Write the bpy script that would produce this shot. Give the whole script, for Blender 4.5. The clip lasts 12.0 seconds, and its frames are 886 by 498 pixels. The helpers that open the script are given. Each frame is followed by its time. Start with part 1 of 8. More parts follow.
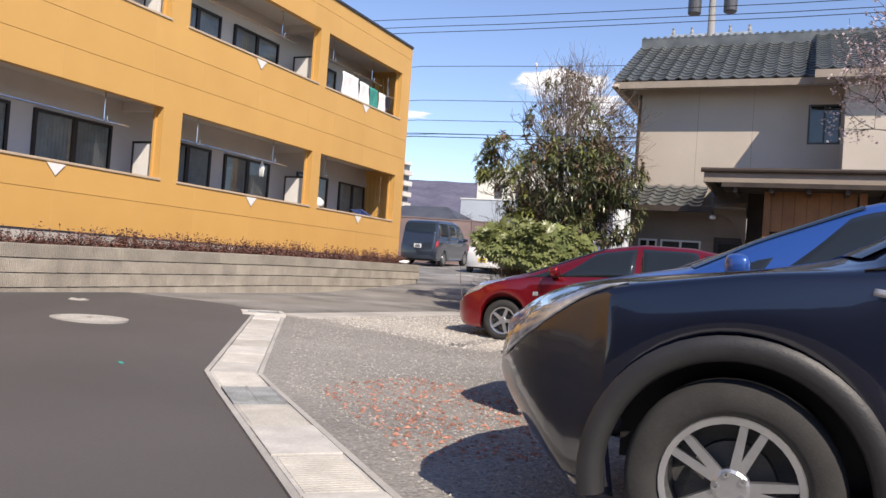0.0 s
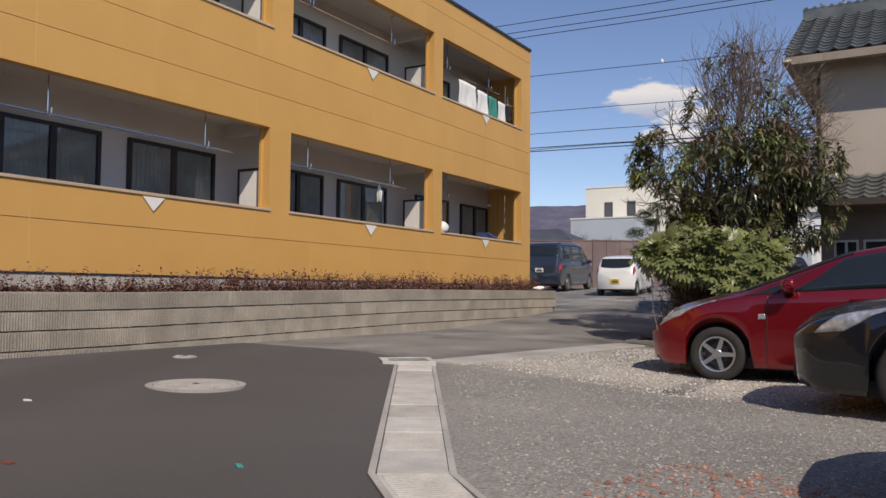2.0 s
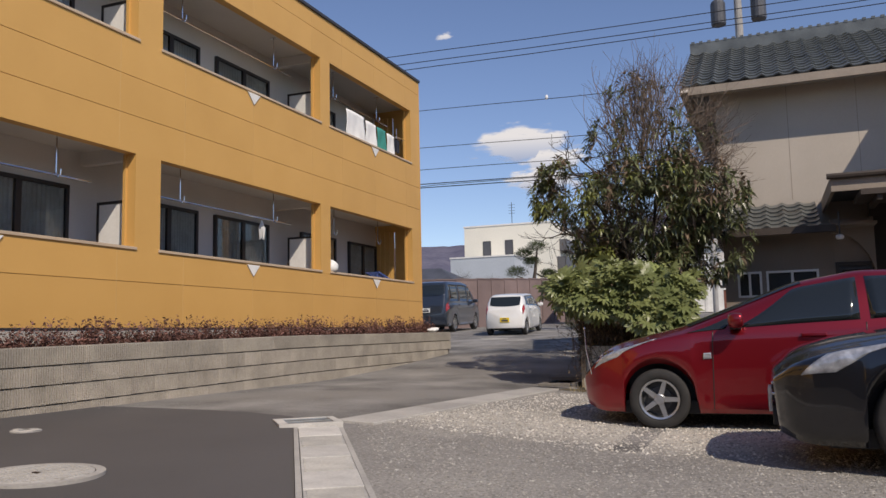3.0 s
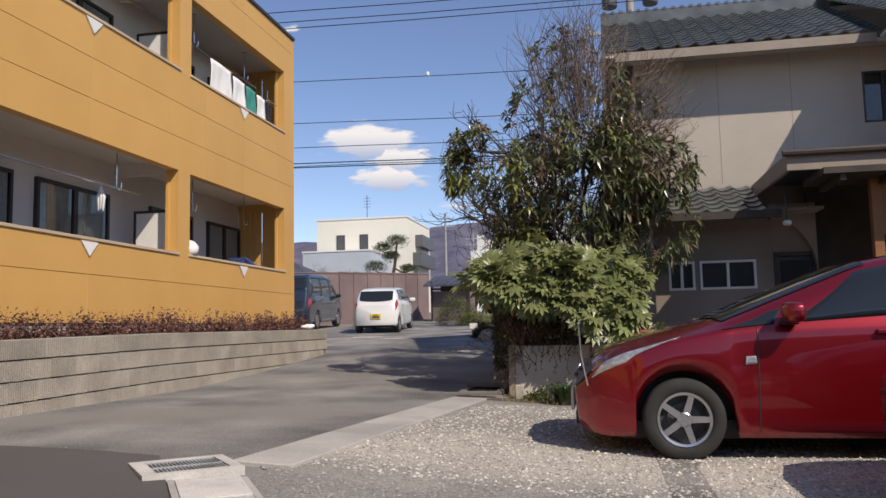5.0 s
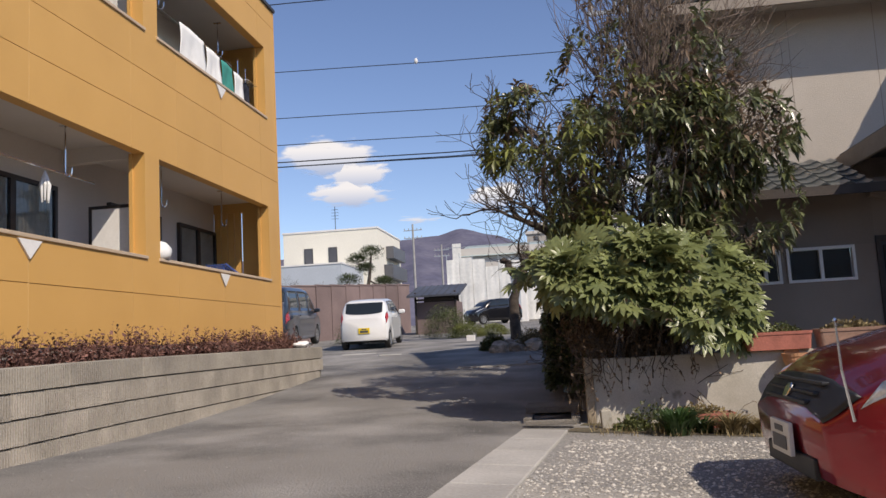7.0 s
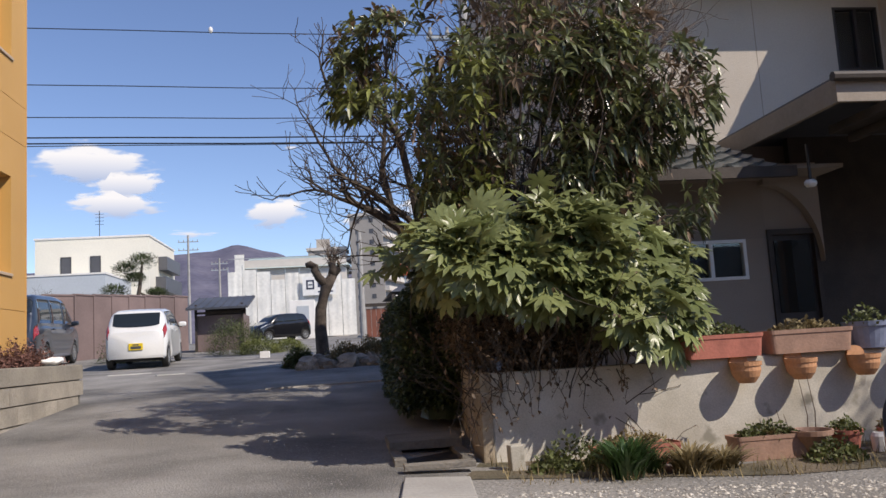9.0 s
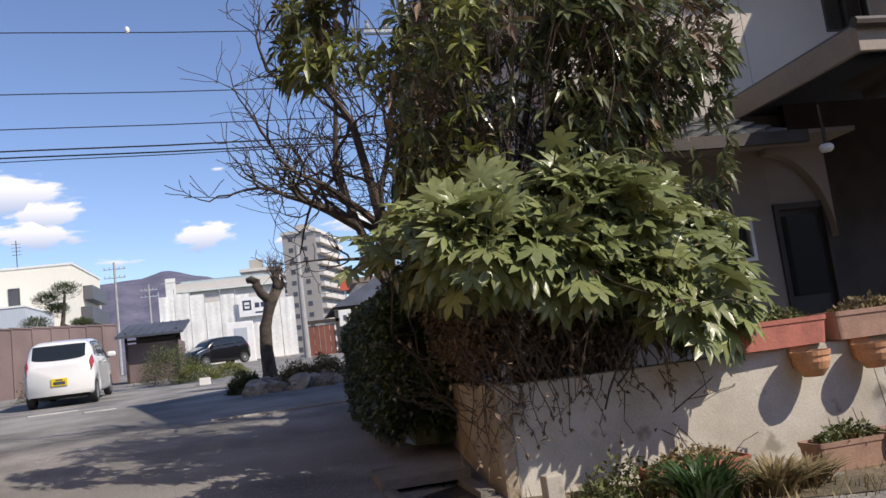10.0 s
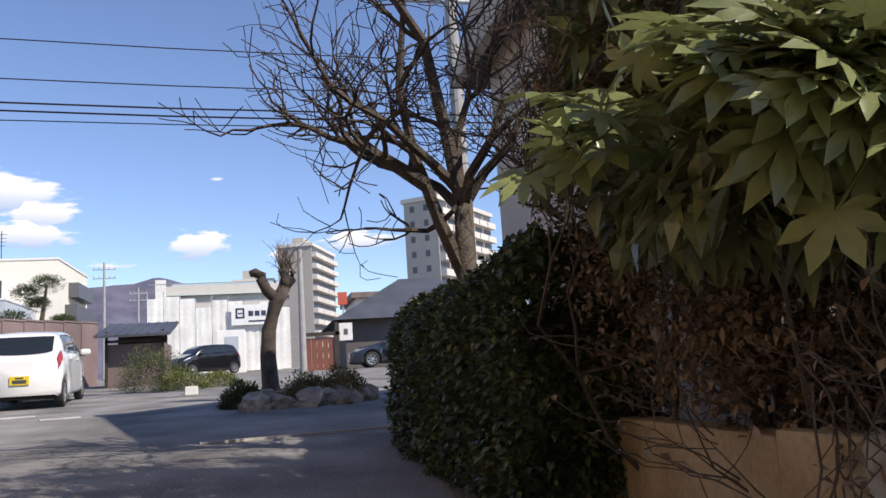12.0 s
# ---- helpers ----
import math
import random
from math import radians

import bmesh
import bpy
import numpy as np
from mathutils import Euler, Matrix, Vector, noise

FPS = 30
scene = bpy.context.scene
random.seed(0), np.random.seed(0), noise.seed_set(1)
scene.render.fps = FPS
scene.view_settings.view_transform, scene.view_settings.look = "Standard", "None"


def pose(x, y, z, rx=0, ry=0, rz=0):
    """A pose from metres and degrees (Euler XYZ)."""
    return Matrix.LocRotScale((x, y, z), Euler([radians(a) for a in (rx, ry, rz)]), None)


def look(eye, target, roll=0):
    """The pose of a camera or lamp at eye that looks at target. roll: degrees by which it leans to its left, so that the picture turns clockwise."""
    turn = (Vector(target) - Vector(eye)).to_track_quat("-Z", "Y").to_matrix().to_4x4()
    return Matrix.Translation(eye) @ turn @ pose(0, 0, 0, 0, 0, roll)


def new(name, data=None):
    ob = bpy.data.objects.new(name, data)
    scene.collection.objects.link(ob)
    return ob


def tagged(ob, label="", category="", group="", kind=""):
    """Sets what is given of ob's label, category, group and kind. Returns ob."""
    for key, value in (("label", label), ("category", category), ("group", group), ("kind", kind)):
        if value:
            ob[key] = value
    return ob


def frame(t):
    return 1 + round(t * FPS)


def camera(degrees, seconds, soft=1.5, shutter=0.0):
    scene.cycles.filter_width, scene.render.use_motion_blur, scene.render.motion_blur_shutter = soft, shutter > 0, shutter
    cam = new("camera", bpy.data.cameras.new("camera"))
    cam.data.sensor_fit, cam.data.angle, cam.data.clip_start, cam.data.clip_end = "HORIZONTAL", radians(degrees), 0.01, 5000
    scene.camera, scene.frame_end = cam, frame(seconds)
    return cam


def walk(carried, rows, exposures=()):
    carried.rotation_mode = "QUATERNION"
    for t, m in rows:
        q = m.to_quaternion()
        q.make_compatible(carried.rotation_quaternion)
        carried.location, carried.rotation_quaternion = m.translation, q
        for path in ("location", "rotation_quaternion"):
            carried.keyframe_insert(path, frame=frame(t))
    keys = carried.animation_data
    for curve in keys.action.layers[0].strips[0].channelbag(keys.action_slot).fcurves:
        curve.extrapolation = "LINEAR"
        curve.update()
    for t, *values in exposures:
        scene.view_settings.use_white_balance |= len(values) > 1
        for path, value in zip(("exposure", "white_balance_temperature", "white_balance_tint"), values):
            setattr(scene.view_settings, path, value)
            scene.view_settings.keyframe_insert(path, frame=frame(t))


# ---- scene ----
cam = camera(57.4, 12.0)
PATH = [
    (0, (1.126, 0.203, 0.92), (0.322, 2.034, 0.966), 4.1),
    (0.5, (0.687, 0.638, 0.92), (-0.258, 2.4, 0.969), 2.8),
    (1, (0.232, 1.077, 0.922), (-0.785, 2.796, 1.02), 0.7),
    (1.5, (-0.175, 1.498, 0.918), (-1.25, 3.18, 1.047), 0.8),
    (2, (-0.602, 1.931, 0.877), (-1.626, 3.646, 0.984), 0.5),
    (2.5, (-1.021, 2.38, 0.903), (-2.006, 4.114, 1.054), -0.1),
    (3, (-1.449, 2.803, 0.914), (-2.193, 4.648, 1.121), -1.2),
    (3.2, (-1.626, 2.974, 0.92), (-2.362, 4.822, 1.127), -1.6),
    (4.8, (-2.852, 4.585, 0.919), (-3.26, 6.534, 1.103), -1.3),
    (5, (-2.97, 4.766, 0.919), (-3.347, 6.721, 1.113), -1.2),
    (5.5, (-3.345, 5.261, 0.944), (-3.722, 7.214, 1.15), -1.2),
    (6, (-3.687, 5.754, 0.923), (-4.046, 7.714, 1.096), -1.4),
    (6.5, (-4.009, 6.31, 0.934), (-4.387, 8.265, 1.122), -2.4),
    (7, (-4.278, 6.848, 0.936), (-4.559, 8.816, 1.16), -3.1),
    (7.2, (-4.395, 7.085, 0.931), (-4.653, 9.055, 1.161), -3.6),
    (8.8, (-5.006, 8.962, 0.885), (-4.808, 10.932, 1.162), -3.4),
    (9, (-5.047, 9.191, 0.885), (-4.785, 11.159, 1.124), -3.5),
    (9.5, (-5.143, 9.795, 0.902), (-4.803, 11.75, 1.145), -5.2),
    (10, (-5.246, 10.405, 0.898), (-4.823, 12.343, 1.153), -7.2),
    (10.5, (-5.327, 11.045, 0.866), (-4.889, 12.989, 1.044), -7.8),
    (11, (-5.403, 11.704, 0.88), (-4.942, 13.638, 1.095), -5.9),
    (11.5, (-5.441, 12.359, 0.891), (-5.015, 14.289, 1.198), -4.2),
    (12, (-5.518, 13.018, 0.894), (-5.078, 14.943, 1.207), -3.7),
]
walk(cam, [(t, look(eye, target, roll)) for t, eye, target, roll in PATH],
     [(0.0, 0.46, 7080, 14.5), (0.5, 0.12, 7080, 14.5), (1.0, -0.08, 7080, 14.5), (1.5, -0.25, 7080, 14.5), (2.5, -0.25, 7080, 14.5), (3.2, -0.2, 7080, 14.5), (4.8, -0.02, 7080, 14.5), (7.2, 0.0, 7050, 14.5), (9.0, 0.10, 6850, 14.0), (10.0, 0.25, 6820, 14.0), (12.0, 0.36, 6780, 13.5)])


# ---------------------------------------------------------------- light
SUN = Vector((0.80, -0.70, 1.0)).normalized()
world = bpy.data.worlds.new("sky")
scene.world = world
world.use_nodes = True
wt = world.node_tree
bg = wt.nodes["Background"]
sky = wt.nodes.new("ShaderNodeTexSky")
sky.sky_type = "NISHITA"
sky.sun_disc = False
sky.sun_elevation = math.asin(SUN.z)
sky.sun_rotation = math.atan2(SUN.x, SUN.y)
sky.altitude, sky.air_density, sky.dust_density, sky.ozone_density = 1200, 1.0, 0.25, 3.0
sat = wt.nodes.new("ShaderNodeHueSaturation")
sat.inputs["Hue"].default_value = 0.507
sat.inputs["Saturation"].default_value = 1.04
wt.links.new(sky.outputs[0], sat.inputs["Color"])
wt.links.new(sat.outputs[0], bg.inputs[0])
bg.inputs[1].default_value = 0.15
sun_data = bpy.data.lights.new("sun", "SUN")
sun_data.energy, sun_data.angle, sun_data.color = 4.2, radians(0.53), (1.0, 0.94, 0.84)
sun = new("sun", sun_data)
sun.matrix_world = look(SUN * 100, (0, 0, 0))


# ---------------------------------------------------------------- materials
def mat(name, col, rough=0.7, metal=0.0, var=0.18, scale=1.5, fine=30.0, bump=0.15, col2=None, spots=None, coat=0.0, rand=0.06, spec=0.5, island=False, trans=0.0):
    """A surface with broad stains, fine grain, fine relief and a small shift from piece to piece."""
    m = bpy.data.materials.new(name)
    m.use_nodes = True
    nt = m.node_tree
    n, l = nt.nodes, nt.links
    p = n["Principled BSDF"]
    tc = n.new("ShaderNodeTexCoord")
    geo = n.new("ShaderNodeNewGeometry")
    inf = n.new("ShaderNodeObjectInfo")
    big = n.new("ShaderNodeTexNoise")
    big.inputs["Scale"].default_value, big.inputs["Detail"].default_value = scale, 5
    sml = n.new("ShaderNodeTexNoise")
    sml.inputs["Scale"].default_value, sml.inputs["Detail"].default_value = fine, 4
    l.new(geo.outputs["Position"], big.inputs["Vector"])
    l.new(geo.outputs["Position"], sml.inputs["Vector"])
    c2 = col2 or tuple(c * (1 - 2.2 * var) for c in col)
    ramp = n.new("ShaderNodeMapRange")
    ramp.inputs[1].default_value, ramp.inputs[2].default_value = 0.32, 0.68
    l.new(big.outputs["Fac"], ramp.inputs[0])
    mix = n.new("ShaderNodeMix")
    mix.data_type = "RGBA"
    mix.inputs[6].default_value, mix.inputs[7].default_value = (*c2, 1), (*col, 1)
    l.new(ramp.outputs[0], mix.inputs[0])
    hsv = n.new("ShaderNodeHueSaturation")
    l.new(mix.outputs[2], hsv.inputs["Color"])
    val = n.new("ShaderNodeMapRange")
    val.inputs[1].default_value, val.inputs[2].default_value = 0.25, 0.75
    val.inputs[3].default_value, val.inputs[4].default_value = 1 - var, 1 + var
    l.new(sml.outputs["Fac"], val.inputs[0])
    rnd = n.new("ShaderNodeMapRange")
    rnd.inputs[3].default_value, rnd.inputs[4].default_value = 1 - rand, 1 + rand
    l.new(geo.outputs["Random Per Island"] if island else inf.outputs["Random"], rnd.inputs[0])
    mul = n.new("ShaderNodeMath")
    mul.operation = "MULTIPLY"
    l.new(val.outputs[0], mul.inputs[0]), l.new(rnd.outputs[0], mul.inputs[1])
    l.new(mul.outputs[0], hsv.inputs["Value"])
    out = hsv.outputs["Color"]
    if spots:
        vor = n.new("ShaderNodeTexNoise")
        vor.inputs["Scale"].default_value, vor.inputs["Detail"].default_value = spots[1], 3
        l.new(geo.outputs["Position"], vor.inputs["Vector"])
        r2 = n.new("ShaderNodeMapRange")
        r2.inputs[1].default_value, r2.inputs[2].default_value = spots[2], spots[2] + 0.08
        l.new(vor.outputs["Fac"], r2.inputs[0])
        m2 = n.new("ShaderNodeMix")
        m2.data_type = "RGBA"
        m2.inputs[7].default_value = (*spots[0], 1)
        l.new(out, m2.inputs[6]), l.new(r2.outputs[0], m2.inputs[0])
        out = m2.outputs[2]
    l.new(out, p.inputs["Base Color"])
    p.inputs["Roughness"].default_value, p.inputs["Metallic"].default_value = rough, metal
    p.inputs["Coat Weight"].default_value, p.inputs["Coat Roughness"].default_value = coat, 0.04
    p.inputs["Specular IOR Level"].default_value = spec
    if bump:
        b = n.new("ShaderNodeBump")
        b.inputs["Strength"].default_value, b.inputs["Distance"].default_value = bump, 0.02
        l.new(sml.outputs["Fac"], b.inputs["Height"])
        l.new(b.outputs[0], p.inputs["Normal"])
    if trans:
        t = n.new("ShaderNodeBsdfTranslucent")
        l.new(out, t.inputs[0])
        ms = n.new("ShaderNodeMixShader")
        ms.inputs[0].default_value = trans
        l.new(p.outputs[0], ms.inputs[1]), l.new(t.outputs[0], ms.inputs[2])
        l.new(ms.outputs[0], n["Material Output"].inputs[0])
    return m


M = {
    "old_asphalt": mat("old_asphalt", (0.305, 0.291, 0.271), 0.92, scale=0.9, fine=70, bump=0.9, var=0.30, spots=((0.34, 0.325, 0.305), 75, 0.60)),
    "new_asphalt": mat("new_asphalt", (0.112, 0.104, 0.101), 0.88, scale=0.35, fine=120, bump=0.4, var=0.12),
    "patch_asphalt": mat("patch_asphalt", (0.20, 0.19, 0.172), 0.92, scale=0.8, fine=90, bump=0.5, var=0.18),
    "gravel": mat("gravel", (0.30, 0.285, 0.26), 0.95, scale=0.5, fine=45, bump=1.0, var=0.35, col2=(0.19, 0.18, 0.165), spots=((0.42, 0.40, 0.37), 38, 0.60)),
    "pale_gravel": mat("pale_gravel", (0.50, 0.465, 0.40), 0.95, scale=0.9, fine=50, bump=0.9, var=0.25, col2=(0.34, 0.32, 0.28)),
    "stones": mat("stones", (0.36, 0.345, 0.315), 0.9, scale=9, fine=60, var=0.15, island=True, rand=0.38, col2=(0.25, 0.24, 0.22)),
    "pale_stones": mat("pale_stones", (0.52, 0.49, 0.44), 0.9, scale=9, fine=60, var=0.12, island=True, rand=0.4, col2=(0.44, 0.41, 0.36)),
    "red_rubble": mat("red_rubble", (0.42, 0.205, 0.15), 0.9, scale=9, fine=60, island=True, rand=0.4),
    "soil": mat("soil", (0.16, 0.125, 0.085), 0.95, scale=2.5, fine=40, bump=0.8, var=0.3, col2=(0.09, 0.08, 0.05)),
    "concrete": mat("concrete", (0.44, 0.42, 0.385), 0.85, scale=1.6, fine=45, bump=0.25, var=0.12, col2=(0.33, 0.315, 0.29)),
    # darker concrete: mortar core, and drain rim and plank with shade in their colour
    "dark_concrete": mat("dark_concrete", (0.23, 0.21, 0.18), 0.9, scale=2.5, fine=45, bump=0.4, var=0.2),
    "cover": mat("cover", (0.55, 0.53, 0.49), 0.85, scale=5, fine=60, bump=0.25, var=0.10, rand=0.16),
    "steel": mat("steel", (0.52, 0.56, 0.58), 0.42, metal=0.45, scale=6, fine=80, bump=0.1),
    "block": mat("block", (0.44, 0.395, 0.335), 0.92, scale=3.0, fine=55, bump=0.5, var=0.16, rand=0.10, col2=(0.32, 0.29, 0.245)),
    "cap_block": mat("cap_block", (0.38, 0.345, 0.29), 0.92, scale=2.0, fine=45, bump=0.3, var=0.16, rand=0.08, col2=(0.27, 0.245, 0.21)),
    "siding": mat("siding", (0.635, 0.362, 0.108), 0.55, scale=1.1, fine=220, bump=0.10, var=0.04, rand=0.02, col2=(0.60, 0.338, 0.098)),
    "joint": mat("joint", (0.44, 0.24, 0.075), 0.8, var=0.1),
    "caulk": mat("caulk", (0.70, 0.46, 0.20), 0.7, var=0.06, bump=0.02),
    "sill": mat("sill", (0.56, 0.43, 0.30), 0.5, var=0.05),
    "white_wall": mat("white_wall", (0.72, 0.68, 0.635), 0.8, scale=1.0, fine=60, var=0.04, bump=0.08),
    "white_paint": mat("white_paint", (0.80, 0.78, 0.74), 0.6, scale=2, var=0.04, bump=0.03),
    "dark_frame": mat("dark_frame", (0.038, 0.029, 0.025), 0.4, var=0.1, bump=0.02),
    "roof_edge": mat("roof_edge", (0.05, 0.05, 0.055), 0.5),
    "curtain": mat("curtain", (0.70, 0.66, 0.62), 0.7, scale=2.0, fine=20, var=0.15, bump=0.05),
    "chrome": mat("chrome", (0.75, 0.76, 0.78), 0.18, metal=1.0, var=0.03, bump=0),
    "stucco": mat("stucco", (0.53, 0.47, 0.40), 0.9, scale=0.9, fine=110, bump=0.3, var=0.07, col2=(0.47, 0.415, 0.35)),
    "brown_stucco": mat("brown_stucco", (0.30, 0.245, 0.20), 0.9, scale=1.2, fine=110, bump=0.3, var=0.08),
    "tile": mat("tile", (0.112, 0.122, 0.119), 0.32, scale=3.0, fine=40, var=0.18, bump=0.06, rand=0.25, spec=0.6),
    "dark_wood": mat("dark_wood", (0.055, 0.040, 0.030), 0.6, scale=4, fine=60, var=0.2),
    "orange_wood": mat("orange_wood", (0.36, 0.16, 0.055), 0.5, scale=3, fine=40, var=0.12),
    "cream_board": mat("cream_board", (0.33, 0.275, 0.22), 0.7, scale=2, var=0.08),
    "garden_wall": mat("garden_wall", (0.55, 0.52, 0.455), 0.9, scale=2.6, fine=90, bump=0.1, var=0.14, col2=(0.38, 0.35, 0.29), spots=((0.27, 0.25, 0.20), 5.0, 0.63)),
    "brown_post": mat("brown_post", (0.40, 0.34, 0.255), 0.85, scale=2.5, fine=40, bump=0.25, var=0.15, col2=(0.26, 0.20, 0.13)),
    "terracotta": mat("terracotta", (0.50, 0.175, 0.125), 0.75, scale=8, fine=50, var=0.12),
    "orange_pot": mat("orange_pot", (0.60, 0.31, 0.16), 0.75, scale=8, fine=50, var=0.12),
    "brown_planter": mat("brown_planter", (0.42, 0.26, 0.19), 0.75, scale=8, fine=50, var=0.12),
    "blue_pot": mat("blue_pot", (0.26, 0.30, 0.42), 0.5, scale=8, var=0.1),
    "bark": mat("bark", (0.105, 0.083, 0.066), 0.95, scale=8, fine=50, bump=0.8, var=0.25),
    "pale_bark": mat("pale_bark", (0.135, 0.115, 0.095), 0.95, scale=10, fine=50, bump=0.6, var=0.25),
    "twig": mat("twig", (0.20, 0.15, 0.115), 0.9, scale=6, var=0.2, bump=0),
    "red_twig": mat("red_twig", (0.215, 0.105, 0.085), 0.9, scale=6, var=0.25, bump=0, island=True, rand=0.35),
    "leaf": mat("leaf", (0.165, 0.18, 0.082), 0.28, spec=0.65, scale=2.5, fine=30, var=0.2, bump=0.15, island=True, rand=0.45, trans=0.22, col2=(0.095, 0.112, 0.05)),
    "yellow_leaf": mat("yellow_leaf", (0.22, 0.235, 0.065), 0.36, scale=2.5, var=0.2, bump=0, island=True, rand=0.4, trans=0.25, col2=(0.15, 0.17, 0.05)),
    "brown_leaf": mat("brown_leaf", (0.25, 0.175, 0.115), 0.7, scale=2.5, var=0.2, bump=0, island=True, rand=0.4, trans=0.15),
    "fatsia": mat("fatsia", (0.265, 0.295, 0.115), 0.34, spec=0.5, scale=3, fine=22, var=0.15, bump=0.18, rand=0.35, trans=0.20, col2=(0.18, 0.215, 0.08)),
    "hedge": mat("hedge", (0.105, 0.135, 0.052), 0.36, scale=3, var=0.25, bump=0, island=True, rand=0.5, trans=0.15),
    "bush": mat("bush", (0.125, 0.145, 0.045), 0.6, scale=3, var=0.25, bump=0, island=True, rand=0.45, trans=0.2),
    "dry_grass": mat("dry_grass", (0.30, 0.235, 0.115), 0.8, scale=3, var=0.2, bump=0, island=True, rand=0.4, trans=0.2),
    "blade": mat("blade", (0.06, 0.12, 0.035), 0.4, scale=3, var=0.2, bump=0, island=True, rand=0.35, trans=0.2),
    "blossom": mat("blossom", (0.72, 0.58, 0.57), 0.8, scale=3, var=0.1, bump=0, island=True, rand=0.2, trans=0.2),
    "rock": mat("rock", (0.40, 0.35, 0.285), 0.9, scale=5, fine=30, bump=0.7, var=0.25, rand=0.25),
    "tyre": mat("tyre", (0.034, 0.033, 0.032), 0.85, scale=10, fine=140, bump=0.08, var=0.15),
    "alloy": mat("alloy", (0.55, 0.56, 0.57), 0.32, metal=0.85, scale=10, var=0.06, bump=0.02),
    "car_glass": mat("car_glass", (0.016, 0.020, 0.020), 0.04, scale=1, var=0.05, bump=0, spec=0.8),
    "lamp_glass": mat("lamp_glass", (0.55, 0.57, 0.60), 0.10, metal=0.35, scale=14, fine=30, var=0.25, bump=0.1, coat=1.0),
    "tail_lamp": mat("tail_lamp", (0.45, 0.03, 0.02), 0.15, scale=14, var=0.2, bump=0, coat=1.0),
    "black_plastic": mat("black_plastic", (0.020, 0.020, 0.021), 0.5, scale=8, fine=120, var=0.12, bump=0.1),
    "arch_plastic": mat("arch_plastic", (0.024, 0.024, 0.026), 0.5, scale=8, fine=120, var=0.1, bump=0.08),
    "grey_plastic": mat("grey_plastic", (0.075, 0.075, 0.078), 0.6, scale=8, fine=120, var=0.1, bump=0.1),
    "red_paint": mat("red_paint", (0.27, 0.006, 0.012), 0.30, metal=0.65, scale=1.2, fine=400, var=0.03, bump=0, coat=1.0),
    "blue_paint": mat("blue_paint", (0.022, 0.085, 0.33), 0.30, metal=0.3, scale=1.2, fine=400, var=0.03, bump=0, coat=1.0),
    "navy_paint": mat("navy_paint", (0.004, 0.006, 0.016), 0.22, metal=0.0, scale=1.2, fine=400, var=0.03, bump=0, coat=1.0),
    "black_paint": mat("black_paint", (0.008, 0.008, 0.010), 0.25, metal=0.1, scale=1.2, fine=400, var=0.03, bump=0, coat=1.0),
    "white_car": mat("white_car", (0.78, 0.78, 0.765), 0.3, scale=1.2, var=0.03, bump=0, coat=0.8),
    "silver_paint": mat("silver_paint", (0.20, 0.21, 0.225), 0.35, metal=0.5, scale=1.2, var=0.03, bump=0, coat=0.8),
    "slate_paint": mat("slate_paint", (0.030, 0.040, 0.060), 0.3, metal=0.3, scale=1.2, var=0.03, bump=0, coat=0.8),
    "yellow_plate": mat("yellow_plate", (0.78, 0.56, 0.02), 0.5, var=0.04, bump=0),
    "plate": mat("plate", (0.75, 0.76, 0.74), 0.5, var=0.04, bump=0),
    "cream_render": mat("cream_render", (0.80, 0.765, 0.66), 0.85, scale=0.3, fine=8, var=0.04, bump=0.05),
    "grey_render": mat("grey_render", (0.46, 0.50, 0.54), 0.85, scale=0.3, fine=8, var=0.05, bump=0.05),
    "fence_board": mat("fence_board", (0.215, 0.155, 0.145), 0.85, scale=1.0, fine=20, var=0.10, rand=0.10),
    "slate_roof": mat("slate_roof", (0.085, 0.090, 0.105), 0.5, scale=1.0, fine=12, var=0.15),
    "sheet": mat("sheet", (0.82, 0.81, 0.76), 0.8, scale=0.5, fine=6, var=0.10, bump=0.3),
    "green_roof": mat("green_roof", (0.36, 0.44, 0.43), 0.7, scale=0.5, fine=10, var=0.06),
    "tower": mat("tower", (0.44, 0.40, 0.355), 0.9, scale=0.1, fine=2, var=0.05, bump=0),
    "tower_pale": mat("tower_pale", (0.62, 0.58, 0.53), 0.9, scale=0.1, fine=2, var=0.05, bump=0),
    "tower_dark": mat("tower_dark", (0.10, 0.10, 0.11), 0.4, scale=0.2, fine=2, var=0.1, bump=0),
    "pole": mat("pole", (0.36, 0.35, 0.335), 0.85, scale=2, fine=30, var=0.1),
    "cable": mat("cable", (0.02, 0.02, 0.022), 0.6, var=0.1, bump=0),
    "mountain": mat("mountain", (0.150, 0.145, 0.190), 1.0, scale=0.012, fine=0.06, var=0.16, bump=0.6, spec=0.0, col2=(0.105, 0.105, 0.150)),
    "far_land": mat("far_land", (0.15, 0.145, 0.13), 1.0, scale=0.02, fine=0.2, var=0.2, bump=0),
    "rust": mat("rust", (0.22, 0.075, 0.045), 0.7, var=0.12),
    "brown_roof": mat("brown_roof", (0.19, 0.14, 0.115), 0.7, var=0.12),
    "red_sign": mat("red_sign", (0.50, 0.09, 0.045), 0.6, var=0.08),
    "dark_house": mat("dark_house", (0.13, 0.115, 0.11), 0.85, scale=0.6, fine=15, var=0.12),
    "blue_cloth": mat("blue_cloth", (0.06, 0.11, 0.34), 0.9, scale=5, fine=60, var=0.15),
    "green_cloth": mat("green_cloth", (0.04, 0.30, 0.25), 0.9, scale=5, fine=60, var=0.1),
    "white_cloth": mat("white_cloth", (0.82, 0.82, 0.80), 0.9, scale=5, fine=60, var=0.05),
    "dark_cloth": mat("dark_cloth", (0.035, 0.04, 0.065), 0.9, scale=5, fine=60, var=0.15),
